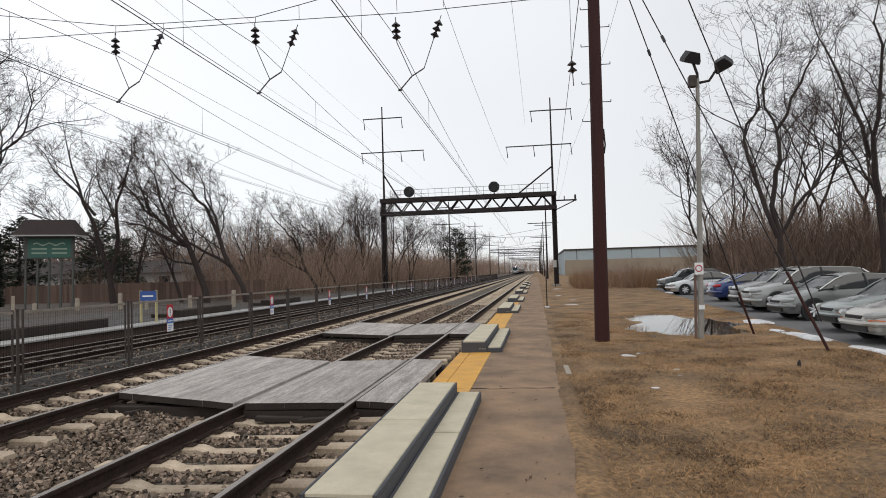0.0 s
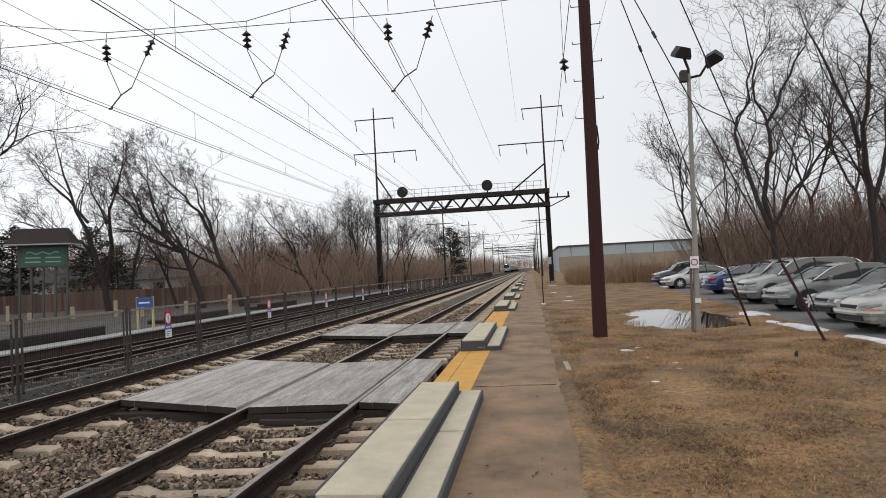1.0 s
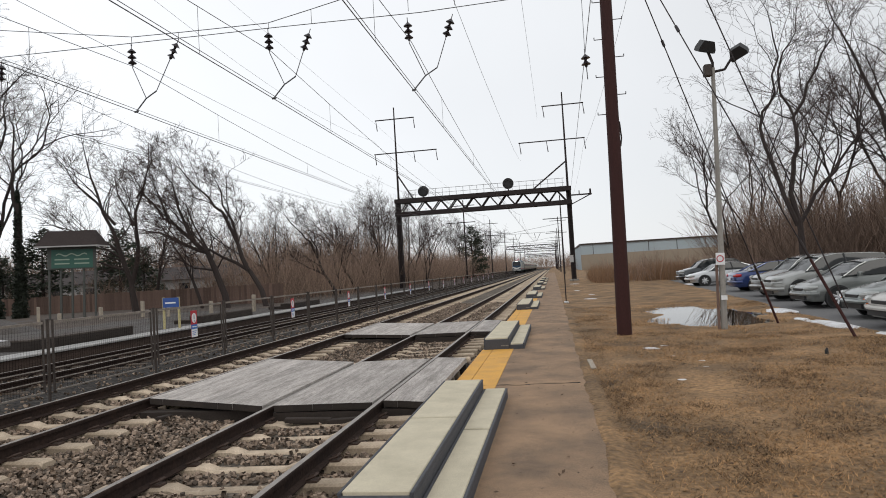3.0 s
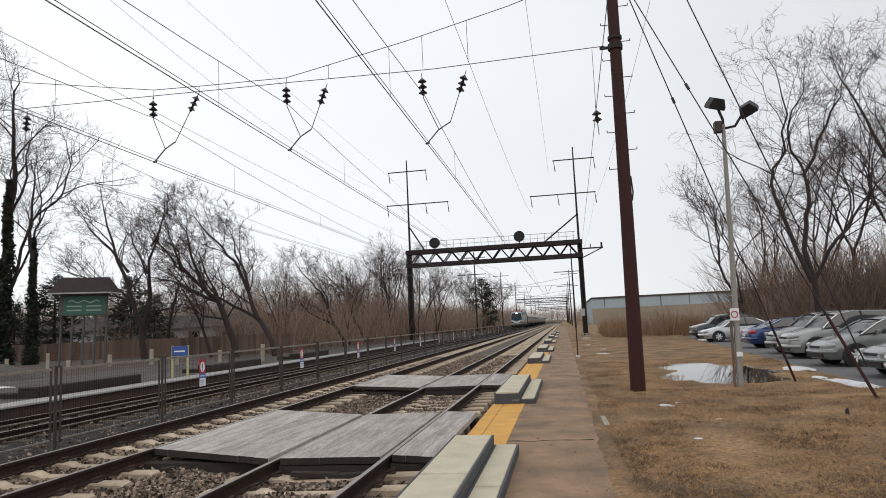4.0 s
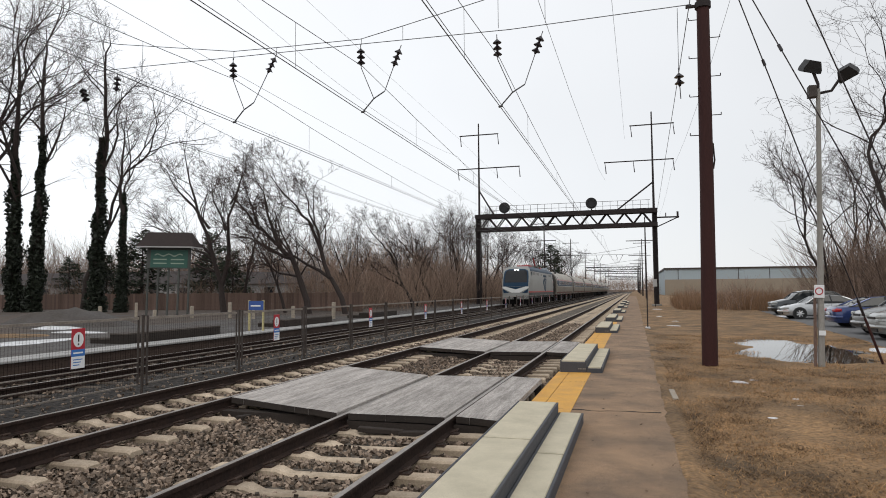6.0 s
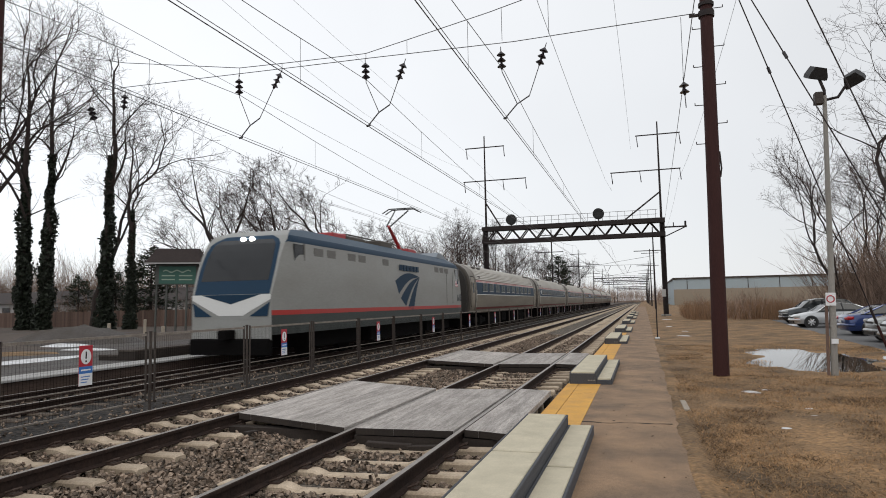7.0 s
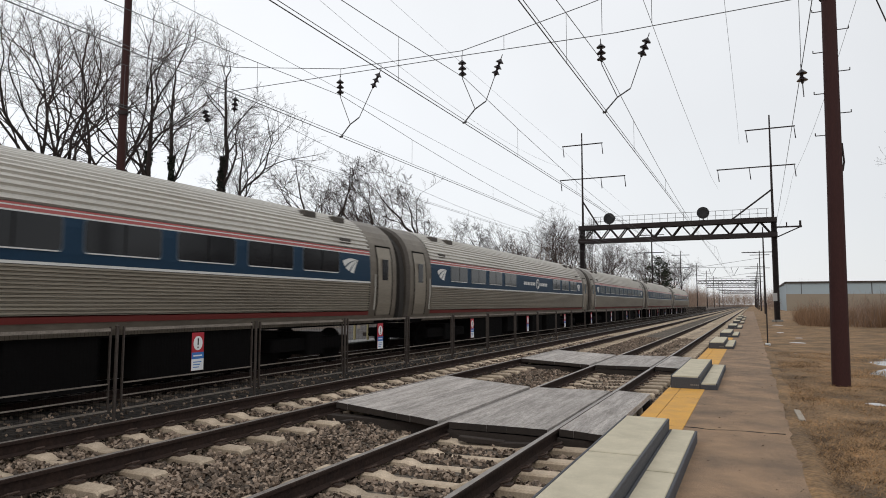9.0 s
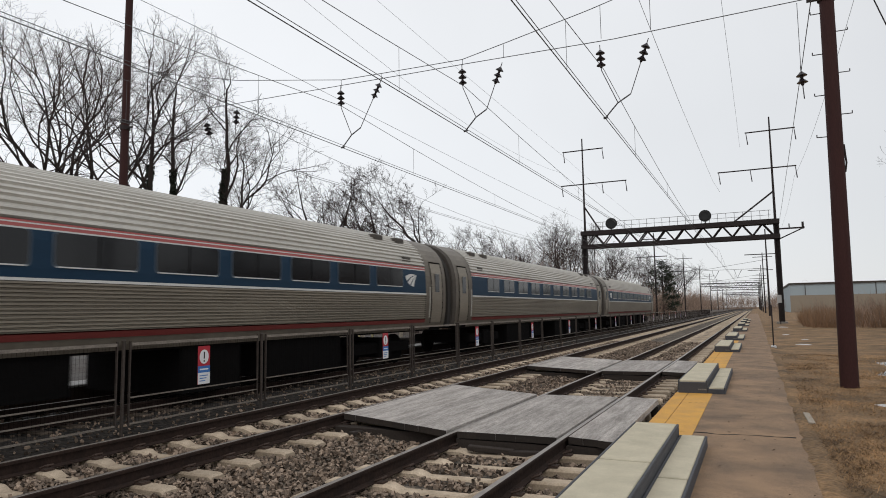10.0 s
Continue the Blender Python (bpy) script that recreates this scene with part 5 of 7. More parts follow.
TALL = "tall slim bare deciduous tree beyond the far platform"
SPARSE = (7, 5, 4, 3)
GROVE = "trees beyond the far platform"
place(forked_thing(11, 27, TALL, GROVE, 0.31, trunk=0.33, open_by=24), [(-54.7, 40, 130, 1.0), (-64.0, 41, 220, 1.1)])
place(forked_thing(12, 26, TALL, GROVE, 0.28, trunk=0.40, open_by=22), [(-51.6, 41, 70, 1.0), (-60.6, 39, 200, 1.1)])
place(forked_thing(13, 26, TALL, GROVE, 0.30, trunk=0.30, open_by=25), [(-57.6, 41, 0, 1.0), (-69, 42, 100, 1.05)])
place(forked_thing(15, 24, TALL, GROVE, 0.24, trunk=0.38, open_by=26), [(-49.0, 42, 0, 0.95), (-42.3, 42, 90, 0.78)])
IVYED = tree_thing(14, 21, "tall bare tree with an ivy-covered trunk", "trees beyond the far platform", spread=0.95, bare=0.1, kids=(9, 6, 5, 3), rise=0.1, chains=[(0.27, [(0, -0.3), (0.08, 4), (0.16, 8), (0.24, 12)]), (0.2, [(0.22, 11), (0.3, 14), (0.2, 17), (0.35, 20), (0.3, 22)]), (0.12, [(0.2, 10.5), (1.0, 12.5), (1.6, 15), (1.8, 17.5)])])
ivy = Geo()
rng = random.Random(5)
for k in range(6500):
    z = 13.4 * rng.random() ** 1.5
    a = rng.uniform(0, 6.283)
    bulge = (0.24 + 0.34 * noise.noise(Vector((math.cos(a) * 1.2, math.sin(a) * 1.2, z * 0.55)))) * (1.0 if z < 9 else 0.75) + 0.36 * max(0.0, 1 - z / 12.5)
    r = bulge * (0.75 + 0.45 * rng.random() ** 3)
    c = Vector((r * math.cos(a) + 0.02 * z, r * math.sin(a), z))
    s = rng.uniform(0.09, 0.16)
    e1, e2 = Vector((rng.gauss(0, 1), rng.gauss(0, 1), rng.gauss(0, 1))).normalized() * s, Vector((rng.gauss(0, 1), rng.gauss(0, 1), rng.gauss(0, 1))).normalized() * s
    ivy.add([tuple(c - e1), tuple(c + e2), tuple(c + e1), tuple(c - e2)], [(0, 1, 2, 3)])
part("ivy", ivy, M_IVY, IVYED, "dark green ivy")
place(IVYED, [(-39.0, 40, 0, 1.0), (-36.6, 40, 140, 0.68), (-44.9, 40, 60, 1.05), (-47.5, 40.5, 250, 1.1)])


def lower(chains, k):
    return [(r, [(x, z * k) for x, z in line]) for r, line in chains]


LEANS = "wind-bent bare tree behind the far platform"
BENT = [
    (0.24, [(0, -0.3), (-0.2, 1.2), (-0.35, 2.4)]),
    (0.17, [(-0.3, 2.2), (-1.0, 4.8), (-1.7, 7.4), (-2.4, 10.0), (-3.1, 13.2)]),
    (0.16, [(-0.3, 2.2), (0.1, 4.8), (0.0, 7.4), (0.6, 9.6), (0.8, 12.6)]),
    (0.10, [(-0.8, 4.2), (-2.2, 5.6), (-4.0, 6.3), (-6.2, 6.8)]),
    (0.10, [(-1.4, 6.6), (-2.8, 8.4), (-4.3, 10.0), (-5.6, 12.0)]),
    (0.08, [(-0.6, 3.2), (-2.5, 3.9), (-4.6, 4.2)]),
    (0.08, [(0.0, 6.4), (-1.0, 8.8), (-1.3, 11.4)]),
    (0.07, [(0.3, 8.4), (1.2, 10.0), (1.6, 12.0)]),
]
place(tree_thing(21, 14, LEANS, "wind-bent trees", chains=lower(BENT, 0.93), spread=0.85, sweep=(-0.4, 0), bare=0.05, kids=(8, 6, 4, 3), rise=0.05), [(-27.75, 40, 0, 1.0)])
BENT = [
    (0.24, [(0, -0.3), (-0.25, 1.2), (-0.8, 3.1), (-1.26, 4.6)]),
    (0.18, [(-1.26, 4.6), (-2.4, 5.6), (-3.9, 7.0), (-5.5, 8.8), (-6.3, 10.5)]),
    (0.14, [(-1.2, 4.5), (-3.1, 5.4), (-4.9, 6.4), (-7.1, 7.0)]),
    (0.11, [(-2.4, 5.6), (-2.95, 8.2), (-3.5, 10.2), (-4.1, 11.7)]),
    (0.10, [(-3.9, 7.0), (-4.5, 9.0), (-5.1, 11.0)]),
    (0.07, [(-0.8, 3.1), (-2.3, 3.4), (-3.6, 4.4), (-5.5, 4.6)]),
]
place(tree_thing(22, 12, LEANS, "wind-bent trees", chains=lower(BENT, 0.84), spread=0.85, sweep=(-0.55, 0), bare=0.08, kids=(10, 6, 5, 3), rise=0.05), [(-21.2, 40, 0, 1.0)])
BENT = [
    (0.20, [(0, -0.3), (-0.35, 1.3), (-1.2, 2.9)]),
    (0.15, [(-1.2, 2.9), (-1.8, 5.0), (-2.6, 7.4), (-3.5, 8.6), (-4.7, 10.2), (-5.2, 11.4)]),
    (0.12, [(-1.2, 2.9), (-3.1, 4.0), (-5.1, 6.0), (-5.7, 8.2)]),
    (0.10, [(-1.8, 5.0), (-1.9, 6.6), (-2.75, 9.0), (-3.35, 10.6)]),
]
place(tree_thing(23, 12, LEANS, "wind-bent trees", chains=lower(BENT, 0.86), spread=0.85, sweep=(-0.55, 0), bare=0.1, kids=(10, 6, 5, 3), rise=0.05), [(-18.5, 40, 0, 1.0), (-19.6, 57, 8, 0.8), (-20.5, 66, -8, 0.85)])
place(tree_thing(24, 9, LEANS, "wind-bent trees", lean=(-0.25, 0.0), spread=0.85, sweep=(-0.5, 0), bare=0.25, trunk_r=0.17, kids=SPARSE), [(-23.2, 40.5, 0, 0.75), (-24.5, 46, 60, 1.0), (-31.0, 47, 140, 0.9)])
SIDE = "bare tree in the belt of woods along the tracks"
place(forked_thing(31, 12, SIDE, "trackside trees", 0.17, trunk=0.22, open_by=27), [(-20.5, 61, 0, 0.62), (-21, 72, 60, 0.72), (-22, 83, 130, 1.05), (-21, 97, 200, 0.92), (-22, 113, 20, 0.92), (-23, 133, 90, 0.98), (-22, 160, 150, 1.05), (-21, 190, 250, 1.15), (-22, 225, 10, 1.2)])
place(tree_thing(32, 13, SIDE, "trackside trees", lean=(-0.1, 0), spread=0.7, forks=2, bare=0.2, kids=(9, 6, 5, 3)), [(-24.5, 55, 0, 0.62), (-20.8, 78, 50, 0.8), (-25, 91, 120, 0.95), (-20.5, 105, 180, 0.82), (-25, 122, 240, 0.88), (-21, 146, 300, 0.92), (-24, 175, 30, 1.0), (-23, 208, 80, 1.1), (-24, 245, 100, 1.2), (-22.5, 67, 200, 0.62), (-19.8, 88, 310, 0.9)])
RIGHT = "bare deciduous tree behind the parking lot"
FORKED = [
    (0.23, [(0.1, -0.3), (0.05, 1.8), (0, 3.5)]),
    (0.15, [(-0.1, 3.2), (-0.7, 5.0), (-1.1, 6.9), (-1.43, 8.15), (-1.33, 10.4), (-0.54, 11.5), (-0.3, 13.6), (-0.7, 15.5), (-1.2, 17.4)]),
    (0.16, [(0, 3.4), (-0.05, 6.6), (0.16, 7.85), (0.16, 9.75), (1.05, 11.65), (2.0, 13.4), (2.55, 14.2), (2.9, 15.5)]),
    (0.08, [(0.16, 9.75), (-0.38, 11.3), (-0.2, 13.7), (0.57, 14.8), (0.9, 16.5)]),
    (0.12, [(0.1, 3.4), (0.9, 5.0), (2.0, 6.25), (2.64, 7.4), (3.1, 8.15), (3.43, 10.1), (3.9, 12.0)]),
]
place(tree_thing(41, 17, "dark forked bare tree behind the parking lot", "trees behind the parking lot", chains=FORKED, spread=0.95, bare=0.3, kids=(8, 5, 4, 3), rise=0.02), [(14.6, 42, 0, 1.0)])
FORKED = [
    (0.24, [(0.1, -0.3), (0, 3.4), (-0.16, 5.6)]),
    (0.19, [(-0.16, 5.6), (-0.5, 7.8), (-0.3, 10.0), (0, 12.9), (-0.5, 15.5), (-0.3, 18.0)]),
    (0.14, [(-0.5, 7.8), (-0.8, 9.75), (-1.45, 12.0), (-1.9, 13.9), (-2.5, 15.8), (-2.8, 18.0)]),
    (0.15, [(0.0, 4.5), (1.2, 8.0), (1.6, 12.0), (2.5, 17.0)]),
]
place(tree_thing(42, 18, RIGHT, "trees behind the parking lot", chains=FORKED, spread=0.85, bare=0.2, kids=(7, 5, 4, 3)), [(20.4, 42, 0, 1.0), (28, 46, 120, 1.0)])
place(forked_thing(44, 17, RIGHT, "trees behind the parking lot", 0.19, trunk=0.25, open_by=26, shoots=4), [(22.5, 56, 60, 1.0), (18.6, 52, 160, 0.8), (27, 58, 250, 1.05), (24.5, 49, 20, 0.95), (20.2, 60, 300, 0.85), (30.5, 52, 90, 1.0), (17.2, 62, 15, 0.8), (23.2, 63, 130, 1.0), (26.0, 53, 200, 0.9), (33.5, 58, 40, 1.1)])
place(forked_thing(43, 13.5, RIGHT, "trees behind the parking lot", 0.18, trunk=0.14, open_by=21, up=0.3, shoots=4), [(14.1, 56, 0, 0.95), (17.6, 58, 60, 0.8)])


def pine(seed, height):
    """Tiers of nearly level boughs, each a spray of needle tufts, with gaps between the tiers."""
    g, rng = Geo(), random.Random(seed)
    t = Geo().tube([(0, 0, -0.2), (0, 0, height)], [height * 0.024, 0.03], 6)
    for tier in range(9):
        z0 = height * (0.14 + 0.8 * tier / 8)
        for k in range(11):
            a, z = rng.uniform(0, 6.283), z0 + rng.uniform(-0.45, 0.45)
            reach = height * 0.46 * math.sqrt(max(0.03, 1 - z / height)) * rng.uniform(0.45, 1.0)
            root = Vector((0, 0, z))
            tip = Vector((reach * math.cos(a), reach * math.sin(a), z + reach * rng.uniform(-0.05, 0.25)))
            t.tube([root, tip], [0.035, 0.01], 3, caps=False)
            for m in range(int(10 + 13 * reach)):
                c = root.lerp(tip, 0.2 + 0.8 * math.sqrt(rng.random())) + Vector((rng.gauss(0, 0.22), rng.gauss(0, 0.22), rng.gauss(0.08, 0.2)))
                e1 = Vector((math.cos(a) + rng.gauss(0, 0.5), math.sin(a) + rng.gauss(0, 0.5), rng.gauss(0.1, 0.3))).normalized() * rng.uniform(0.16, 0.3)
                e2 = Vector((rng.gauss(0, 1), rng.gauss(0, 1), rng.gauss(0, 0.6))).normalized() * rng.uniform(0.06, 0.13)
                g.add([tuple(c - e1), tuple(c + e2), tuple(c + e1), tuple(c - e2)], [(0, 1, 2, 3)])
    return t, g


def pine_thing(seed, h, spots):
    t = thing("pine_tree", "dark green pine among the bare trees", "pine tree", "dark pines")
    w, g = pine(seed, h)
    part("trunk", w, M_BARK, t)
    part("crown", g, M_PINE, t, "dark green needles")
    place(t, spots)


pine_thing(3, 8.5, [(-34.6, 51, 0, 0.62), (-39, 54, 200, 0.85), (-43.5, 50, 300, 0.85), (-18.5, 152, 30, 1.4), (-47.5, 50, 10, 0.6), (-55, 53, 100, 0.6)])


def brush(name, label, count, box_x, box_y, low, high, seed, material, stems=9):
    """A belt of scrub: many thin crooked stems with side twigs, all in one mesh."""
    rng = random.Random(seed)
    vs, fs = [], []
    for k in range(count):
        x, y = rng.uniform(*box_x), rng.uniform(*box_y)
        h = rng.uniform(low, high)
        for s in range(stems):
            p = Vector((x + rng.gauss(0, 0.5), y + rng.gauss(0, 0.5), -0.1))
            d = Vector((rng.gauss(0, 0.36), rng.gauss(0, 0.36), 1)).normalized()
            length, r = h * rng.uniform(0.5, 1.0), 0.008 + 0.0022 * h
            runs = [(p, d, length, r)]
            for j in range(4):
                u = rng.uniform(0.25, 0.9)
                runs.append((p + d * length * u, (d + Vector((rng.gauss(0, 0.5), rng.gauss(0, 0.5), 0.1))).normalized(), length * rng.uniform(0.25, 0.45), r * 0.6))
            for q, e, ll, rr in runs:
                k0 = len(vs)
                side = e.orthogonal().normalized() * rr
                other = e.cross(side)
                mid = q + e * ll * 0.5 + Vector((rng.gauss(0, 0.06), rng.gauss(0, 0.06), 0)) * ll * 0.5
                top = q + e * ll
                for c, f in ((q, 1.0), (mid, 0.75), (top, 0.3)):
                    vs += [tuple(c + side * f), tuple(c - side * 0.5 * f + other * 0.87 * f), tuple(c - side * 0.5 * f - other * 0.87 * f)]
                fs += [(k0 + a, k0 + b, k0 + b + 3, k0 + a + 3) for a, b in ((0, 1), (1, 2), (2, 0), (3, 4), (4, 5), (5, 3))]
    me = bpy.data.meshes.new(name)
    me.from_pydata(vs, [], fs)
    me.materials.append(material)
    return tagged(new(name, me), label, "brush", "", "stuff")


brush("trackside_brush", "red-brown leafless scrub along the tracks", 760, (-31, -18.5), (52, 190), 3.0, 7.5, 1, M_BRUSH)
brush("yard_brush", "low leafless shrubs along the board fence", 150, (-60, -20), (48, 58), 1.2, 4.2, 13, M_BRAMBLE)
brush("far_brush", "distant red-brown leafless woods", 260, (-40, -19), (190, 480), 6, 12, 2, M_BRUSH, 8)
brush("platform_brush", "leafless scrub behind the far platform", 900, (-150, -22), (75, 96), 5.0, 12.0, 3, M_BRAMBLE)
brush("parking_brush", "grey-brown leafless scrub behind the parking lot", 640, (14.5, 42), (46, 64), 2.5, 8.5, 4, M_BRAMBLE)
brush("end_brush", "distant leafless woods closing the line of the tracks", 420, (-90, 60), (480, 600), 9, 17, 7, M_BRUSH, 8)
brush("far_right_brush", "distant leafless scrub beside the platform", 50, (5, 14), (230, 420), 3, 7, 6, M_BRUSH, 8)


def blades(name, label, count, spot, low, high, width, material, seed, bend=0.25):
    rng = random.Random(seed)
    vs, fs = [], []
    for k in range(count):
        x, y, z = spot(rng)
        h, a = rng.uniform(low, high), rng.uniform(0, 6.283)
        w = Vector((math.cos(a), math.sin(a), 0)) * width
        tip = Vector((x + rng.gauss(0, bend) * h, y + rng.gauss(0, bend) * h, z + h))
        k0 = len(vs)
        base = Vector((x, y, z))
        vs += [tuple(base - w), tuple(base + w), tuple(tip)]
        fs.append((k0, k0 + 1, k0 + 2))
    me = bpy.data.meshes.new(name)
    me.from_pydata(vs, [], fs)
    me.materials.append(material)
    return tagged(new(name, me), label, "grass", "", "stuff")


def reed_spot(rng):
    while True:
        x, y = rng.uniform(3.4, 15), rng.uniform(58, 84)
        n = noise.noise(Vector((x * 0.5, y * 0.25, 21)))
        if n + rng.uniform(-0.5, 0.5) > -0.15:
            return x + 0.03 * (y - 62), y, -0.45 + 0.5 * n + rng.uniform(-0.3, 0.2)


blades("reeds", "tall tan reeds at the lawn's end", 17000, reed_spot, 0.5, 2.0, 0.02, M_REED, 8, 0.2)


brush("reed_brush", "leafless brown bushes among the reeds", 120, (4.5, 17), (57, 84), 1.0, 3.2, 12, M_BRUSH, 8)


def lawn_spot(rng):
    while True:
        y = 2.6 + 24 * rng.random() ** 1.8
        x = rng.uniform(0.32, lot_edge(y) - 0.1)
        if noise.noise(Vector((x * 0.8, y * 0.8, 11))) + rng.uniform(-0.35, 0.35) > -0.1 and math.hypot((x - 4.4) / 2.2, (y - 21.6) / 6.0) > 1.0:
            return x, y, ground_z(x, y) - 0.01


blades("lawn_grass", "short dry blades of dormant grass", 110000, lawn_spot, 0.015, 0.06, 0.0038, M_STRAW, 9, 1.1)


def thatch_spot(rng):
    while True:
        x, y, z = lawn_spot(rng)
        if noise.noise(Vector((x * 1.1, y * 0.9, 41))) + 0.5 * noise.noise(Vector((x * 3.1, y * 2.7, 43))) > 0.12:
            return x, y, z


blades("lawn_thatch", "dark matted patches of dead grass", 52000, thatch_spot, 0.015, 0.045, 0.005, mat("dark_thatch", (0.085, 0.052, 0.028), 0.95, vary=0.2, island=0.5, bump=0), 19, 1.6)


def rim_spot(rng):
    while True:
        x, y = rng.uniform(2.0, 6.8), rng.uniform(14.8, 28.4)
        d = math.hypot((x - 4.4) / 2.2, (y - 21.6) / 6.0)
        if 0.72 < d + 0.22 * noise.noise(Vector((x * 1.3, y * 0.9, 51))) + rng.uniform(-0.12, 0.12) and d < 1.15:
            return x, y, -0.215


blades("puddle_grass", "drowned dry grass round the puddle", 9000, rim_spot, 0.02, 0.10, 0.008, M_STRAW, 29, 0.8)

rng = random.Random(31)
litter = Geo()
for k in range(3600):
    x, y, z = lawn_spot(rng)
    if rng.random() < 0.05:
        x = rng.uniform(-0.95, 0.35)
        z = PZ + 0.01
    s, a = rng.uniform(0.010, 0.026), rng.uniform(0, 6.283)
    e1, e2 = Vector((math.cos(a), math.sin(a), rng.uniform(-0.3, 0.5))) * s, Vector((-math.sin(a), math.cos(a), rng.uniform(-0.3, 0.5))) * s * 0.6
    c = Vector((x, y, z + 0.015))
    litter.add([tuple(c - e1), tuple(c + e2), tuple(c + e1), tuple(c - e2)], [(0, 1, 2, 3)])
solid("leaf_litter", litter, mat("dead_leaf", (0.10, 0.06, 0.035), 0.9, island=0.7, bump=0), "scattered dead brown leaves on lawn and pavement", "leaves", kind="stuff")


# ---- beyond the far platform ----
M_GRAVEL = mat("grey_gravel_lot", (0.088, 0.082, 0.08), 0.95, vary=0.4, scale=0.35, fine=16, bump=0.6, other=(0.055, 0.043, 0.034), amount=1.0)
M_BOARD = mat("brown_fence_board", (0.15, 0.096, 0.075), 0.9, vary=0.25, scale=2, fine=20, piece=0.3, stretch=(3, 3, 0.5))
M_SIDING = mat("pale_siding", (0.42, 0.41, 0.40), 0.8, vary=0.08, scale=1)
M_SHINGLE = mat("brown_shingle_roof", (0.035, 0.025, 0.023), 0.9, vary=0.25, scale=2, fine=12)
M_SIGNGREEN = mat("green_board", (0.03, 0.10, 0.075), 0.6, vary=0.15, scale=2)
M_SIGNGREY = mat("weathered_grey_green_wood", (0.075, 0.078, 0.07), 0.8, vary=0.2, scale=2)
M_CREAM = plain("cream_lettering", (0.26, 0.32, 0.25), 0.6)
M_POSTYELLOW = mat("cream_post_paint", (0.50, 0.43, 0.22), 0.6, vary=0.1)
M_PALEPOST = mat("pale_weathered_post", (0.36, 0.31, 0.245), 0.85, vary=0.2, scale=3, other=(0.2, 0.17, 0.14))
M_PALEKERB = mat("pale_edge_concrete", (0.36, 0.35, 0.335), 0.85, vary=0.12, scale=2, other=(0.28, 0.28, 0.28))
# dark brown that paints the shade on the far platform's side
M_EDGESHADE = mat("shaded_edge_face", (0.065, 0.042, 0.032), 0.95, vary=0.3, scale=1.5, fine=20, other=(0.03, 0.021, 0.017), stretch=(3, 0.4, 3))
far_plat = tagged(new("platform_far"), "low grey far platform with a pale edge", "platform", "", "structure")
part("pavement", Geo().box(-16.6, -13.62, -8, 70, -0.5, 0.16, 0.02), M_GRAVEL, far_plat)
for k in range(26):
    part("edge_slab", Geo().box(-14.05, -13.2, -8 + 3 * k + 0.01, -5 + 3 * k - 0.01, 0.115, 0.168, 0.012), M_PALEKERB, far_plat)
# face below the pale cap, coloured dark in place of its shade
part("edge_wall", Geo().box(-13.615, -13.26, -8, 70, -0.5, 0.098), M_EDGESHADE, far_plat, "platform edge face with its shade put into the colour")
gl = Geo()
gx, gy = list(np.linspace(-46, -16.61, 18)), list(np.linspace(-4, 36, 24))
gl.v = [(x, y, 0.17 + 0.05 * noise.noise(Vector((x * 0.3, y * 0.3, 7)))) for y in gy for x in gx]
gl.f = [(j * 18 + i, j * 18 + i + 1, (j + 1) * 18 + i + 1, (j + 1) * 18 + i) for j in range(23) for i in range(17)]
solid("gravel_lot", gl, M_GRAVEL, "grey gravel lot behind the far platform", "lot", smooth=True)
M_OLDPLANK = mat("old_dark_plank", (0.07, 0.055, 0.045), 0.9, vary=0.3, scale=1.5, fine=20, other=(0.035, 0.028, 0.024), piece=0.25, stretch=(5, 0.5, 5))
ramp = thing("timber_step", "dark weathered timber steps on the far platform", "step", "timber steps on the far platform")
for k, (x0, x1, z) in enumerate(((-0.15, 0.45, 0.30), (-0.85, -0.15, 0.16))):
    part("frame", Geo().box(x0, x1 - 0.004, 0.02, 4.43, 0, z - 0.045), M_TIMBER_END, ramp, "dark frame")
    for i in range(4):
        w = (x1 - x0) / 4
        part("plank", Geo().box(x0 + w * i + 0.004, x0 + w * (i + 1) - 0.004, 0, 4.45, z - 0.044, z, 0.006), M_OLDPLANK, ramp)
ramp.matrix_world = pose(-14.6, 15.6, 0.161)
for y in (24.5, 33.5):
    copy_thing(ramp, pose(-14.6, y, 0.161))


def mound(name, x, y, rx, ry, h, material, label, seed, z=0.15):
    g = Geo()
    n, rings = 26, 7
    for j in range(rings + 1):
        u = j / rings
        for i in range(n):
            a = 2 * math.pi * i / n
            k = 1 + 0.28 * noise.noise(Vector((math.cos(a) * 1.6, math.sin(a) * 1.6, seed))) + 0.12 * noise.noise(Vector((math.cos(a) * 5, math.sin(a) * 5, seed + 4)))
            r = (1 - u) * k
            hh = h * (1 - (1 - u) ** 2) * (1 + 0.25 * noise.noise(Vector((r * rx * math.cos(a) * 1.5, r * ry * math.sin(a) * 1.5, seed))))
            g.v.append((x + rx * r * math.cos(a), y + ry * r * math.sin(a), z - 0.03 + hh))
    for j in range(rings):
        for i in range(n):
            a, b = j * n + i, j * n + (i + 1) % n
            g.f.append((a, b, b + n, a + n))
    t = tagged(new(name, g.mesh(name, material, True)), label, "snow" if material == M_SNOW else "mound", "patches of old snow" if material == M_SNOW else "")
    return t


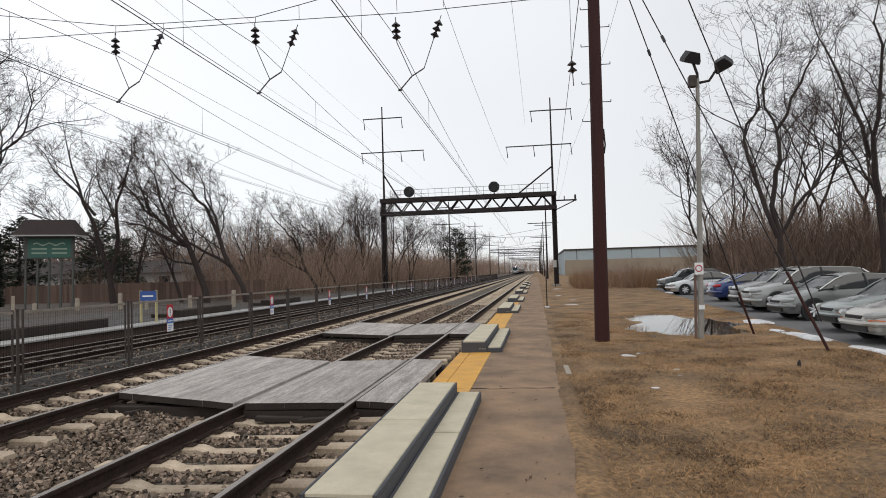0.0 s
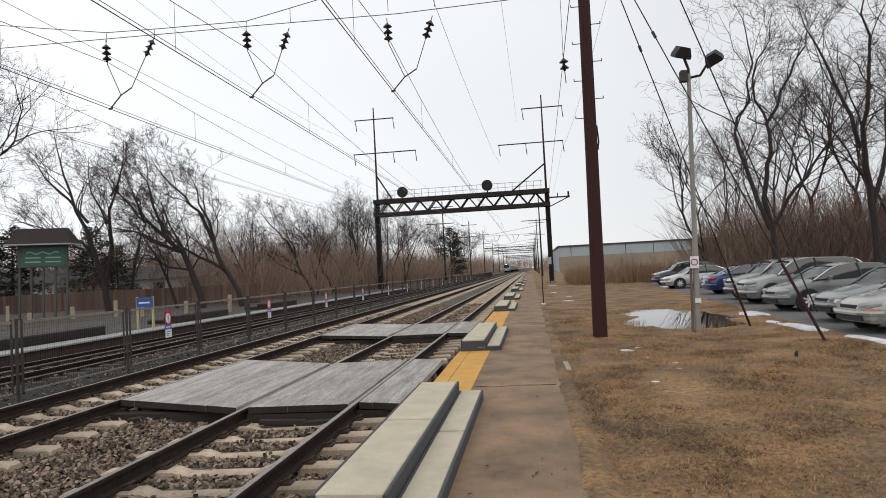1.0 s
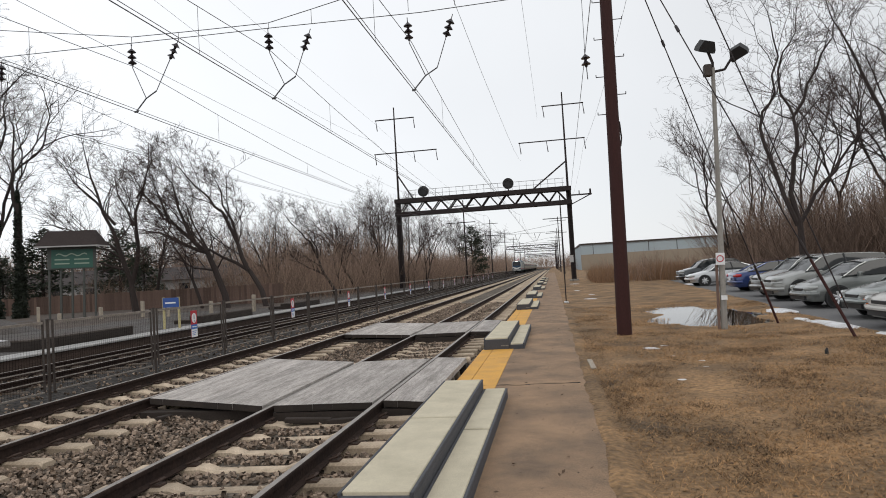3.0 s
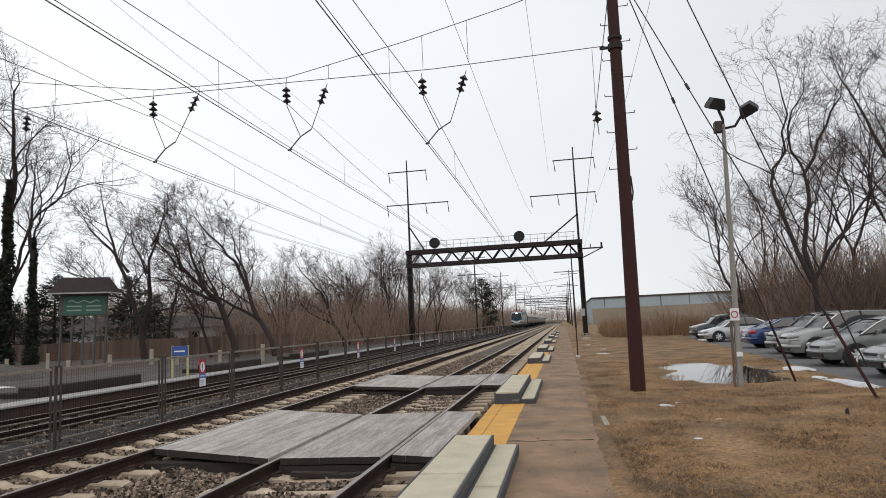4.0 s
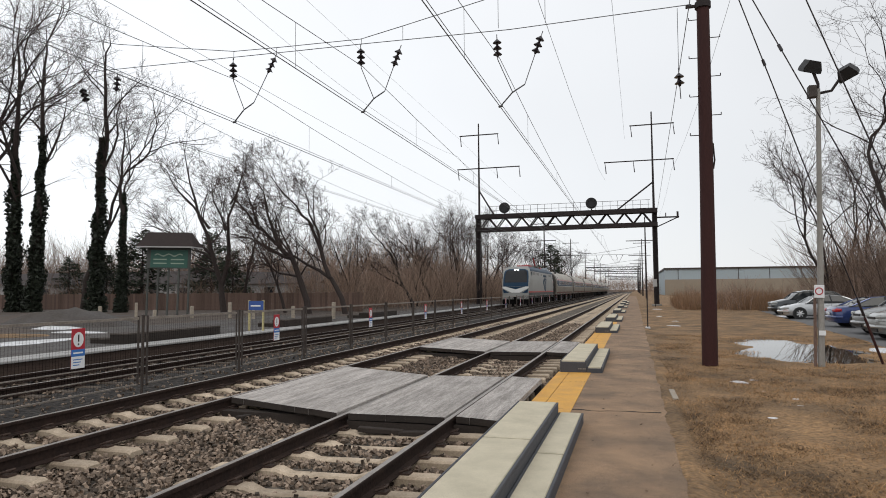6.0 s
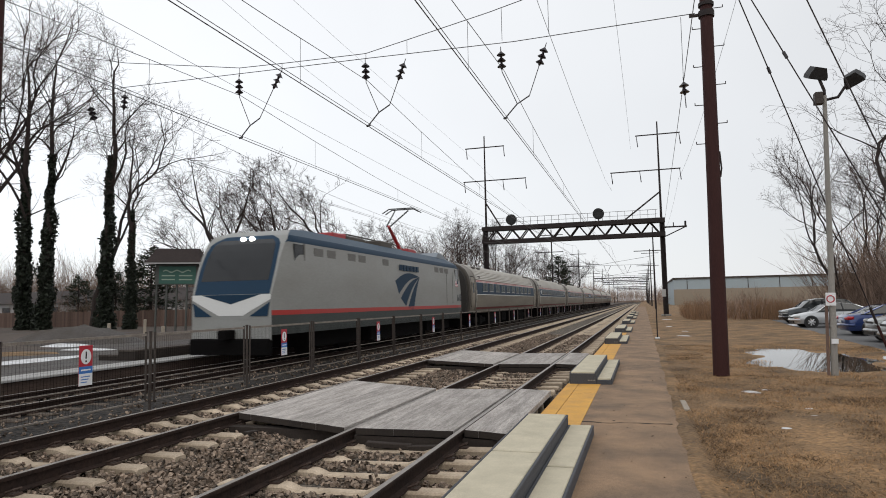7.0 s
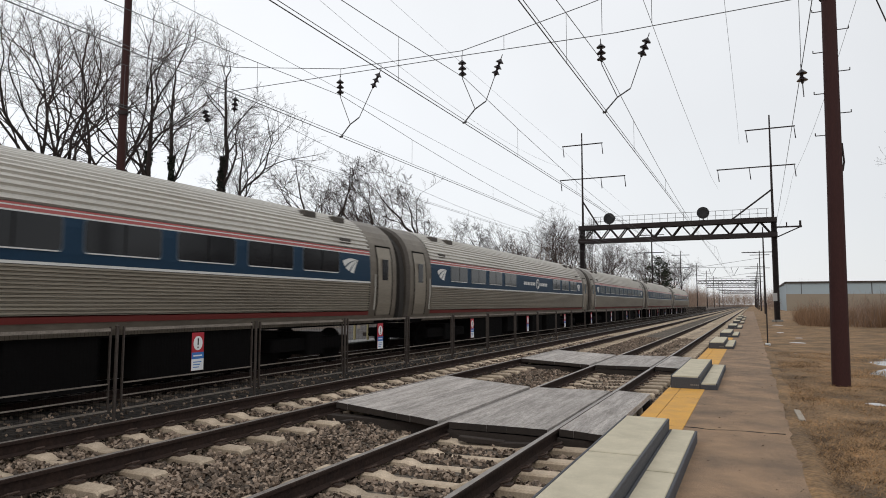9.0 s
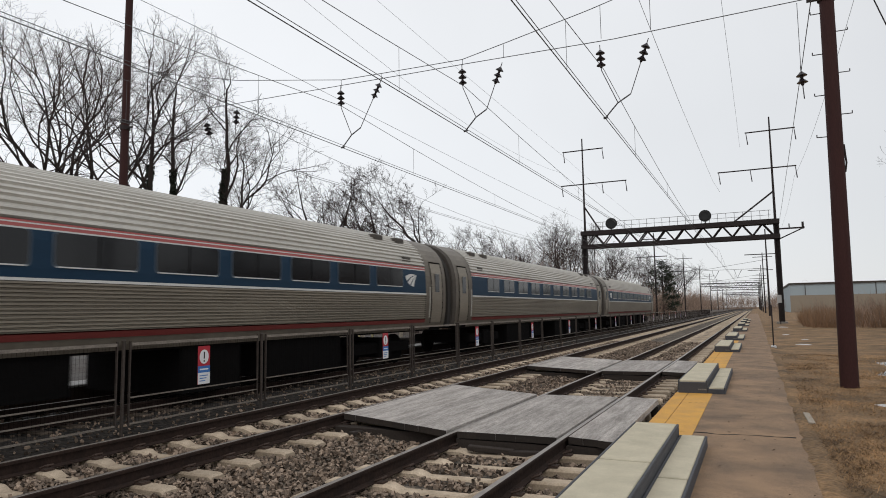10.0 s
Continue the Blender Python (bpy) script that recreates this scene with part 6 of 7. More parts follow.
mound("snow_patch", -17.6, 15.2, 0.7, 2.6, 0.08, M_SNOW, "thin sheet of old snow on the gravel lot", 1, 0.17)
mound("snow_patch", -22.9, 21.4, 1.4, 0.7, 0.16, M_SNOW, "heap of old snow beside the gravel mound", 2, 0.17)
mound("gravel_mound", -24.5, 23.5, 3.4, 2.2, 0.8, M_GRAVEL, "low grey mound of dirty snow and gravel", 3, 0.15)
mound("snow_patch", -20.0, 19.6, 1.5, 0.5, 0.10, M_SNOW, "thin sheet of old snow on the gravel lot", 4, 0.17)
mound("earth_patch", -21.0, 17.6, 2.2, 1.2, 0.1, M_GRASS, "bare brown earth on the gravel lot", 6, 0.17)


def station_board(x, y):
    b = thing("station_board", "small blue station board on two cream posts", "sign", at=pose(x, y, 0.16))
    for dx in (-0.3, 0.3):
        part("post", Geo().box(dx - 0.035, dx + 0.035, -0.035, 0.035, 0, 1.15, 0.006), M_POSTYELLOW, b, "cream post")
    p = part("panel", Geo().box(-0.30, 0.34, -0.06, -0.04, 0.78, 1.13, 0.004), plain("board_blue", (0.03, 0.08, 0.28), 0.5), b, "blue panel")
    part("text_bar", Geo().box(-0.2, 0.22, -0.064, -0.06, 0.92, 0.97), M_WHITE, p, "pale line of text")


station_board(-13.95, 22.0)


def roofed_sign():
    t = thing("village_sign", "green wooden village sign under a small shingled roof", "sign")
    w = 3.5
    for x in (-1.7, -0.85, 0.0, 0.85, 1.7):
        part("post", Geo().box(x - 0.06, x + 0.06, -0.06, 0.06, -0.2, 3.2 if abs(x) < 1.5 else 4.6), M_SIGNGREY, t, "weathered post")
    part("backing", Geo().box(-1.78, 1.78, -0.14, -0.02, 3.12, 4.45, 0.01), M_SIGNGREY, t, "grey-green backing")
    p = part("panel", Geo().box(-1.45, 1.62, -0.17, -0.145, 3.18, 4.25, 0.01), M_SIGNGREEN, t, "dark green panel")
    part("text_bar", Geo().prism([(-1.1 + 2.3 * i / 12, 3.98 + 0.07 * math.sin(i * 1.3)) for i in range(13)] + [(1.2 - 2.3 * i / 12, 3.91 + 0.07 * math.sin((12 - i) * 1.3)) for i in range(13)], -0.178, -0.172), M_CREAM, p, "script headline")
    for x0, x1 in ((-1.2, -0.1), (0.25, 1.35)):
        for z in (3.64, 3.40):
            part("text_bar", Geo().box(x0, x1, -0.178, -0.172, z, z + 0.07), M_CREAM, p, "line of cream lettering")
    part("roof", Geo().add([(-2.35, -0.75, 4.45), (2.35, -0.75, 4.45), (2.35, 0.75, 4.45), (-2.35, 0.75, 4.45), (-1.75, -0.12, 5.35), (1.75, -0.12, 5.35), (1.75, 0.12, 5.35), (-1.75, 0.12, 5.35)], [(0, 1, 5, 4), (1, 2, 6, 5), (2, 3, 7, 6), (3, 0, 4, 7), (4, 5, 6, 7), (3, 2, 1, 0)]), M_SHINGLE, t, "brown shingled hip roof")
    part("eave", Geo().box(-2.37, 2.37, -0.77, -0.74, 4.38, 4.46).box(2.34, 2.37, -0.76, 0.76, 4.38, 4.45).box(-2.37, -2.34, -0.76, 0.76, 4.38, 4.45), M_PALEKERB, t, "pale eave board")
    t.matrix_world = pose(-27.75, 34, 0.0, 0, 1.5, 8)
    t.scale = (0.8, 0.8, 1.0)


roofed_sign()
bf = tagged(new("board_fence"), "brown board fence behind the gravel lot", "fence", "", "structure")
board_me = Geo().box(-0.105, 0.105, -0.012, 0.012, 0, 1.55, 0.008).mesh("board", M_BOARD)
for k in range(190):
    x = -62 + k * 0.225
    o = part("board", board_me, None, bf)
    o.matrix_local = pose(x, 46 - 0.06 * (x + 40), 0.02 * (k % 3))
for z in (0.35, 1.25):
    part("fence_rail", Geo().tube([(-62, 47.38, z), (-19.5, 44.83, z)], 0.04, 4), M_BOARD, bf)
for k in range(9):
    o = thing("stub_post", "short pale timber post on the gravel edge", "post", "stub posts", at=pose(-33 + k * 2.15, 31.5 + (k % 3) * 0.5, 0.1, 0, (k % 4) - 1.5, 20 * k))
    part("stub", Geo().box(-0.085, 0.085, -0.085, 0.085, -0.2, 0.55 + 0.2 * (k % 3), 0.02), M_PALEPOST, o)
for x0, x1, y, h, r in ((-84, -48, 64, 2.7, 1.6), (-46, -34, 66, 2.6, 1.5), (-120, -88, 64, 3.0, 1.8)):
    hs = thing("house", "low pale house with a dark roof behind the trees", "house", "houses behind the trees")
    part("wall", Geo().box(x0, x1, y, y + 9, -0.2, h), M_SIDING, hs, "pale siding")
    part("roof", Geo().prism([(y - 0.6, h), (y + 9.6, h), (y + 4.5, h + r)], x0 - 0.5, x1 + 0.5, "x"), M_SHINGLE, hs, "dark shingled roof")
    for k in range(int((x1 - x0) / 4)):
        part("window", Geo().box(x0 + 1.4 + k * 4, x0 + 2.7 + k * 4, y - 0.04, y, 1.0, 2.2), M_GLASS, hs, "dark window")


# ---- lawn side ----
M_WATER = bpy.data.materials.new("puddle_water")
M_WATER.use_nodes = True
wb = M_WATER.node_tree.nodes["Principled BSDF"]
wb.inputs["Base Color"].default_value, wb.inputs["Roughness"].default_value = (0.02, 0.017, 0.012, 1), 0.02
wb.inputs["IOR"].default_value, wb.inputs["Specular IOR Level"].default_value = 1.33, 0.4
ripple, rbump = M_WATER.node_tree.nodes.new("ShaderNodeTexNoise"), M_WATER.node_tree.nodes.new("ShaderNodeBump")
ripple.inputs["Scale"].default_value, rbump.inputs["Strength"].default_value, rbump.inputs["Distance"].default_value = 6.0, 0.12, 0.01
M_WATER.node_tree.links.new(ripple.outputs[0], rbump.inputs["Height"])
M_WATER.node_tree.links.new(rbump.outputs[0], wb.inputs["Normal"])
pud = Geo()
pud.v = [(4.4 + 2.5 * math.cos(a), 21.6 + 6.8 * math.sin(a), -0.205) for a in np.linspace(0, 6.283, 40, endpoint=False)]
pud.f = [tuple(range(40))]
solid("water_puddle", pud, M_WATER, "still puddle on the lawn reflecting the sky", "puddle")

for k, (x, y, rx, ry, h) in enumerate(((1.72, 13.5, 0.26, 0.22, 0.05), (2.05, 13.9, 0.14, 0.1, 0.03), (1.65, 9.9, 0.10, 0.07, 0.03), (2.3, 11.6, 0.09, 0.08, 0.03), (2.2, 10.9, 0.14, 0.06, 0.02), (1.6, 33.4, 0.45, 0.5, 0.05), (1.75, 61, 0.6, 1.4, 0.06), (6.35, 16.6, 0.32, 1.6, 0.08), (6.6, 14.3, 0.45, 1.5, 0.10), (6.3, 18.6, 0.22, 0.6, 0.05), (6.75, 21.6, 0.42, 0.9, 0.08), (7.0, 12.6, 0.5, 1.2, 0.1), (1.3, 20.5, 0.08, 0.1, 0.02), (9.0, 47, 0.5, 0.6, 0.12), (8.0, 86, 2.2, 2.0, 0.4), (1.95, 12.4, 0.07, 0.05, 0.02), (2.15, 9.4, 0.05, 0.04, 0.015), (1.2, 26.0, 0.12, 0.2, 0.02), (2.0, 38.0, 0.3, 0.3, 0.04), (1.4, 45.0, 0.3, 0.5, 0.04), (1.5, 8.2, 0.03, 0.03, 0.01))):
    mound("snow_patch", x, y, rx * (1 if rx > 0.2 else 1.35), ry * (1 if rx > 0.2 else 1.35), h * 0.7 + 0.018, M_SNOW, "small patch of old snow on the lawn" if x < 6 else "strip of old snow along the parking lot", 10 + k, ground_z(x, y) if x < lot_edge(y) else -0.2)


def guy(base, top, guard):
    t = thing("guy_wire", "slanting guy wire with a brown guard at its foot", "guy wire", "guy wires of the brown pole")
    b, p = Vector(base), Vector(top)
    part("wire", Geo().tube([b, p], 0.014, 6), M_STEEL, t)
    if guard:
        part("guard", Geo().tube([b - (p - b).normalized() * 0.25, b + (p - b).normalized() * guard], 0.03, 8), M_POLE, t, "brown guard tube")
        part("turnbuckle", Geo().tube([b + (p - b).normalized() * (guard + 0.05), b + (p - b).normalized() * (guard + 0.45)], 0.03, 6), M_STEEL, t)
    mid = b.lerp(p, 0.62)
    part("strain_insulator", Geo().tube([mid, mid + (p - b).normalized() * 0.16], 0.035, 8), M_INSUL, t)


guy((5.44, 17.8, -0.12), (1.5, 16.15, 11.2), 1.1)
guy((5.58, 13.75, -0.12), (1.5, 16.15, 10.9), 1.7)
guy((5.50, 13.81, 0.45), (1.45, 16.15, 15.0), 0)

lamp = thing("flood_lamp_post", "grey lamp post with two floodlights on the lawn", "lamp post", at=pose(3.97, 17.0, -0.2, 0, 1.6, 0))
M_LAMPPOST = mat("bleached_grey_pole", (0.30, 0.285, 0.26), 0.85, vary=0.2, scale=1.2, fine=30, other=(0.2, 0.185, 0.165), stretch=(5, 5, 0.5))
part("shaft", Geo().tube([(0, 0, -0.3), (0, 0, 3), (0, 0, 6.5)], [0.078, 0.062, 0.046], 14), M_LAMPPOST, lamp, smooth=True)
part("stub_post", Geo().box(-0.15, -0.095, -0.04, 0.04, -0.3, 1.6, 0.01), M_BOARD, lamp, "dark timber stub")
part("notice", Geo().box(-0.16, 0.05, -0.12, -0.108, 1.60, 1.89, 0.005), M_WHITE, lamp, "white notice with a red ring")
part("ring", Geo().tube([(-0.06 + 0.075 * math.cos(a), -0.124, 1.75 + 0.075 * math.sin(a)) for a in np.linspace(0, 6.283, 17)], 0.012, 4), M_RED, lamp, "red ring")
part("number_plate", Geo().box(-0.07, 0.07, -0.12, -0.108, 0.74, 0.85), M_WHITE, lamp, "small pale plate")
part("junction_box", Geo().box(-0.22, -0.04, -0.1, 0.1, 6.3, 6.58, 0.02), M_FENCE, lamp, "grey junction box")
part("bracket", Geo().tube([(0, 0, 6.45), (0.0, 0, 6.62), (-0.1, 0, 6.92)], 0.035, 6).tube([(0.05, 0, 6.4), (0.28, 0, 6.44), (0.46, 0, 6.72)], 0.035, 6), M_STEEL, lamp)
for x, z, tilt, turn in ((-0.14, 7.06, 24, 15), (0.60, 6.86, 34, -35)):
    fl = part("floodlight", Geo().prism([(-0.21, -0.14), (0.21, -0.14), (0.21, -0.06), (0.13, 0.13), (-0.13, 0.13), (-0.21, -0.06)], -0.15, 0.15), M_BLACK, lamp, "black floodlight head")
    fl.matrix_local = pose(x, 0, z, tilt, -tilt * 0.6 if x > 0 else 8, turn)
    part("lens", Geo().box(-0.19, 0.19, -0.13, 0.13, -0.152, -0.142), M_GLASS, fl, "glass lens")

sp = thing("marker_post", "thin dark post at the platform's edge", "post", at=pose(0.42, 30.8, -0.12))
part("stake", Geo().tube([(0, 0, -0.2), (0, 0, 1.75)], 0.03, 6), M_STEEL, sp)
part("base", Geo().box(-0.1, 0.1, -0.25, 0.25, 0, 0.07, 0.02), M_SNOW, sp, "pale base")
strip = thing("timber_strip", "pale weathered timber strip lying at the platform edge", "timber", at=pose(0.47, 11.0, -0.115, 0, 3, 1))
part("board", Geo().box(-0.045, 0.045, 0, 1.0, -0.02, 0.025, 0.008), M_PALEPOST, strip)
hy = thing("marker_stub", "small dark stub in the lawn", "stub", at=pose(4.35, 11.9, -0.14))
part("stub", Geo().tube([(0, 0, -0.1), (0, 0, 0.07), (0.01, 0, 0.11)], [0.035, 0.03, 0.012], 8), M_BLACK, hy)
rs = thing("platform_end_sign", "small pale sign on a post beside the bridge", "sign", at=pose(1.9, 70, -0.1))
part("post", Geo().tube([(0, 0, -0.2), (0, 0, 2.9)], 0.04, 6), M_STEEL, rs)
part("panel", Geo().box(-0.2, 0.2, -0.06, -0.04, 2.0, 2.75, 0.005), M_SIDING, rs, "pale panel")

hall = thing("warehouse", "long pale grey-blue warehouse beyond the reeds", "warehouse")
M_HALL = mat("pale_blue_cladding", (0.36, 0.42, 0.45), 0.7, vary=0.05, scale=0.1, other=(0.30, 0.36, 0.39))
part("wall", Geo().box(8.5, 120, 200, 260, -0.3, 7.3), M_HALL, hall, "pale blue-grey cladding")
part("parapet", Geo().box(8.2, 120.3, 199.7, 260, 7.3, 7.75), M_FENCE, hall, "dark roof edge")
part("plinth", Geo().box(8.4, 120, 199.8, 199.98, -0.3, 4.4), mat("tan_wall", (0.30, 0.25, 0.19), 0.8, vary=0.1, scale=0.2), hall, "tan lower wall")
for k in range(14):
    part("panel_joint", Geo().box(12 + 8 * k, 12.15 + 8 * k, 199.9, 199.99, 4.4, 7.3), M_FENCE, hall, "cladding joint")


# ---- parked cars ----
M_TYRE = plain("tyre_rubber", (0.012, 0.012, 0.012), 0.85)
M_RIM = plain("alloy_rim", (0.62, 0.62, 0.63), 0.3, 0.6)
M_LENS = plain("clear_lens", (0.36, 0.37, 0.36), 0.12)
M_TAIL = plain("tail_lamp_red", (0.40, 0.015, 0.02), 0.2)
M_AMBER = plain("amber_lamp", (0.55, 0.12, 0.02), 0.25)
M_TRIM = plain("dark_car_trim", (0.02, 0.02, 0.021), 0.5)


M_CARGLASS = plain("dark_car_glass", (0.012, 0.014, 0.015), 0.05)
M_CARGLASS.node_tree.nodes["Principled BSDF"].inputs["Specular IOR Level"].default_value = 0.3


def paint(name, colour, metal=0.45):
    m = mat(name, colour, 0.28, metal, vary=0.04, scale=2, fine=200, bump=0, other=tuple(c * 0.8 for c in colour), amount=0.5)
    coat = m.node_tree.nodes["Principled BSDF"]
    coat.inputs["Coat Weight"].default_value, coat.inputs["Coat Roughness"].default_value = 1.0, 0.06
    return m


def interp(points, s):
    for (a, va), (b, vb) in zip(points, points[1:]):
        if a <= s <= b:
            u = (s - a) / (b - a)
            u = u * u * (3 - 2 * u) * 0.5 + u * 0.5
            return va + (vb - va) * u
    return points[-1][1]


CAR_SHAPES = {
    "sedan": dict(L=4.65, W=0.89, belt=[(0, 0.56), (0.015, 0.66), (0.06, 0.75), (0.27, 0.93), (0.6, 0.97), (0.86, 0.99), (0.97, 0.93), (1, 0.80)], roof=[(0.25, 0.91), (0.40, 1.36), (0.52, 1.44), (0.66, 1.40), (0.88, 0.98)], cabin=(0.25, 0.88)),
    "hatch": dict(L=4.5, W=0.88, belt=[(0, 0.54), (0.015, 0.65), (0.06, 0.76), (0.25, 0.98), (0.6, 1.02), (0.9, 1.04), (0.98, 0.98), (1, 0.85)], roof=[(0.22, 0.95), (0.40, 1.40), (0.52, 1.47), (0.72, 1.42), (0.95, 1.03)], cabin=(0.22, 0.95)),
    "suv": dict(L=4.6, W=0.91, belt=[(0, 0.68), (0.015, 0.80), (0.05, 0.91), (0.24, 1.08), (0.6, 1.1), (0.93, 1.14), (1, 1.0)], roof=[(0.23, 1.05), (0.37, 1.58), (0.50, 1.68), (0.84, 1.63), (0.985, 1.12)], cabin=(0.23, 0.985)),
}


def build_car(kind, material, label):
    sh = CAR_SHAPES[kind]
    L, W = sh["L"], sh["W"]
    c = thing("parked_car", label, "car", "cars in the parking lot")
    g, st = Geo(), np.concatenate([np.linspace(0, 0.14, 12), np.linspace(0.18, 0.9, 18), np.linspace(0.93, 1, 8)])
    plan = [(0, 0.50), (0.012, 0.66), (0.035, 0.80), (0.08, 0.91), (0.14, 0.97), (0.3, 1.0), (0.8, 1.0), (0.93, 0.95), (0.985, 0.82), (1, 0.60)]
    for s in st:
        z, w = interp(sh["belt"], s), W * interp(plan, s)
        low = 0.30 if s < 0.03 or s > 0.97 else 0.22
        sec = [(w * 0.90, low), (w * 0.985, low + 0.10), (w, 0.52), (w * 0.99, z * 0.78), (w * 0.955, z - 0.055), (w * 0.87, z - 0.008), (w * 0.45, z + 0.022), (0, z + 0.03)]
        g.v += [(s * L, a, b) for a, b in sec] + [(s * L, -a, b) for a, b in reversed(sec[:-1])]
    n = 15
    for i in range(len(st) - 1):
        for j in range(n):
            a, b = i * n + j, i * n + (j + 1) % n
            g.f.append((a, b, b + n, a + n))
    g.f += [tuple(range(n)), tuple(range(len(g.v) - n, len(g.v)))]
    body = part("body", g, material, c, "painted body shell", smooth=True)
    cab, roof = Geo(), Geo()
    s0, s1 = sh["cabin"]
    cs = np.linspace(s0, s1, 15)
    for s in cs:
        zb, zt = interp(sh["belt"], s) - 0.02, interp(sh["roof"], s)
        k = max(0.0, (zt - zb) / 0.5)
        wb2, wt = W * 0.93, W * (0.93 - 0.21 * min(1, k))
        cab.v += [(s * L, wb2, zb), (s * L, (wb2 * 0.45 + wt * 0.55), zb + (zt - zb) * 0.6), (s * L, wt, zt - 0.03), (s * L, 0, zt), (s * L, -wt, zt - 0.03), (s * L, -(wb2 * 0.45 + wt * 0.55), zb + (zt - zb) * 0.6), (s * L, -wb2, zb)]
    for i in range(len(cs) - 1):
        for j in range(6):
            a = i * 7 + j
            cab.f.append((a, a + 1, a + 8, a + 7))
    part("glasshouse", cab, M_CARGLASS, c, "dark windows and windscreens", smooth=True)
    rs0, rs1 = sh["roof"][1][0], sh["roof"][-2][0]
    rr = np.linspace(rs0 - 0.01, rs1 + 0.015, 9)
    for s in rr:
        zt = interp(sh["roof"], s)
        wt = W * 0.735
        roof.v += [(s * L, wt, zt - 0.07), (s * L, wt * 0.93, zt - 0.012), (s * L, 0, zt + 0.014), (s * L, -wt * 0.93, zt - 0.012), (s * L, -wt, zt - 0.07)]
    for i in range(len(rr) - 1):
        for j in range(4):
            a = i * 5 + j
            roof.f.append((a, a + 1, a + 6, a + 5))
    part("roof", roof, material, c, "painted roof panel", smooth=True)
    for y in (1, -1):
        def side(s, up):
            zb, zt = interp(sh["belt"], s) - 0.02, interp(sh["roof"], s)
            k = min(1, max(0.0, (zt - zb) / 0.5))
            return (s * L, y * (W * (0.93 - 0.21 * k * up) + 0.008), zb + (zt - zb) * up)
        part("pillar", Geo().tube([side(s0 + 0.01, 0.9), side(rs0 - 0.05, 0.95), side(rs0, 0.93)], 0.024, 6), material, c)
        part("pillar", Geo().tube([side(0.56, 0.0), side(0.55, 0.5), side(0.545, 0.95)], 0.032, 6), M_TRIM, c, "dark door pillar")
        part("pillar", Geo().tube([side(s1 - 0.03, 0.55), side((s1 + rs1) / 2, 0.86), side(rs1 + 0.02, 0.9)], [0.03, 0.04, 0.03], 6), material, c)
        part("mirror", Geo().box(L * (s0 + 0.09), L * (s0 + 0.09) + 0.12, min(y * W, y * (W + 0.17)), max(y * W, y * (W + 0.17)), 0.96, 1.09, 0.03), material, c, "door mirror")
        part("door_seam", Geo().tube([(L * 0.54, y * W * 1.001, 0.36), (L * 0.545, y * W * 0.998, 0.75), (L * 0.55, y * W * 0.965, 0.92)], 0.006, 4), M_TRIM, c, "dark door gap")
        part("door_handle", Geo().box(L * 0.49, L * 0.525, min(y * W * 0.98, y * (W + 0.015)), max(y * W * 0.98, y * (W + 0.015)), 0.80, 0.83), material, c)
        part("sill", Geo().box(L * 0.25, L * 0.75, min(y * W * 0.9, y * W * 0.985), max(y * W * 0.9, y * W * 0.985), 0.19, 0.25), M_TRIM, c)
        for s in (0.185, 0.80):
            wh = 0.33 if kind != "suv" else 0.37
            part("wheel_arch", Geo().tube([(s * L, y * (W - 0.12), wh), (s * L, y * (W + 0.004), wh)], wh + 0.055, 22), M_TRIM, c, "dark wheel arch")
            t = part("wheel", Geo().tube([(s * L, y * (W - 0.16), wh), (s * L, y * (W + 0.012), wh)], wh, 22), M_TYRE, c, "black tyre")
            part("rim", Geo().tube([(s * L, y * (W + 0.005), wh), (s * L, y * (W + 0.016), wh)], wh * 0.68, 18), M_TRIM, t)
            sp2 = Geo()
            for k in range(7):
                a = k * 2 * math.pi / 7
                sp2.tube([(s * L, y * (W + 0.012), wh), (s * L + wh * 0.62 * math.cos(a), y * (W + 0.012), wh + wh * 0.62 * math.sin(a))], [0.05, 0.034], 4)
            part("spokes", sp2, M_RIM, t, "silver spokes")
        zf, zr = interp(sh["belt"], 0.05), interp(sh["belt"], 0.97)
        part("headlight", Geo().tube([(0.02, y * 0.44, zf - 0.115), (0.10, y * W * 0.70, zf - 0.10), (0.30, y * W * 0.86, zf - 0.075)], [0.055, 0.08, 0.05], 8), M_LENS, c, "clear headlight")
        part("indicator", Geo().tube([(0.03, y * W * 0.62, zf - 0.22), (0.14, y * W * 0.80, zf - 0.22), (0.24, y * W * 0.89, zf - 0.22)], [0.03, 0.032, 0.025], 6), M_AMBER if kind == "sedan" else M_LENS, c, "side marker")
        part("tail_lamp", Geo().tube([(L - 0.03, y * 0.46, zr - 0.15), (L - 0.09, y * W * 0.78, zr - 0.14), (L - 0.26, y * W * 0.93, zr - 0.12)], [0.06, 0.09, 0.06], 8), M_TAIL, c, "red tail lamp")
    zf = interp(sh["belt"], 0.05)
    part("grille", Geo().box(-0.004, 0.05, -0.33, 0.33, zf - 0.19, zf - 0.11, 0.01), M_TRIM, c, "dark grille")
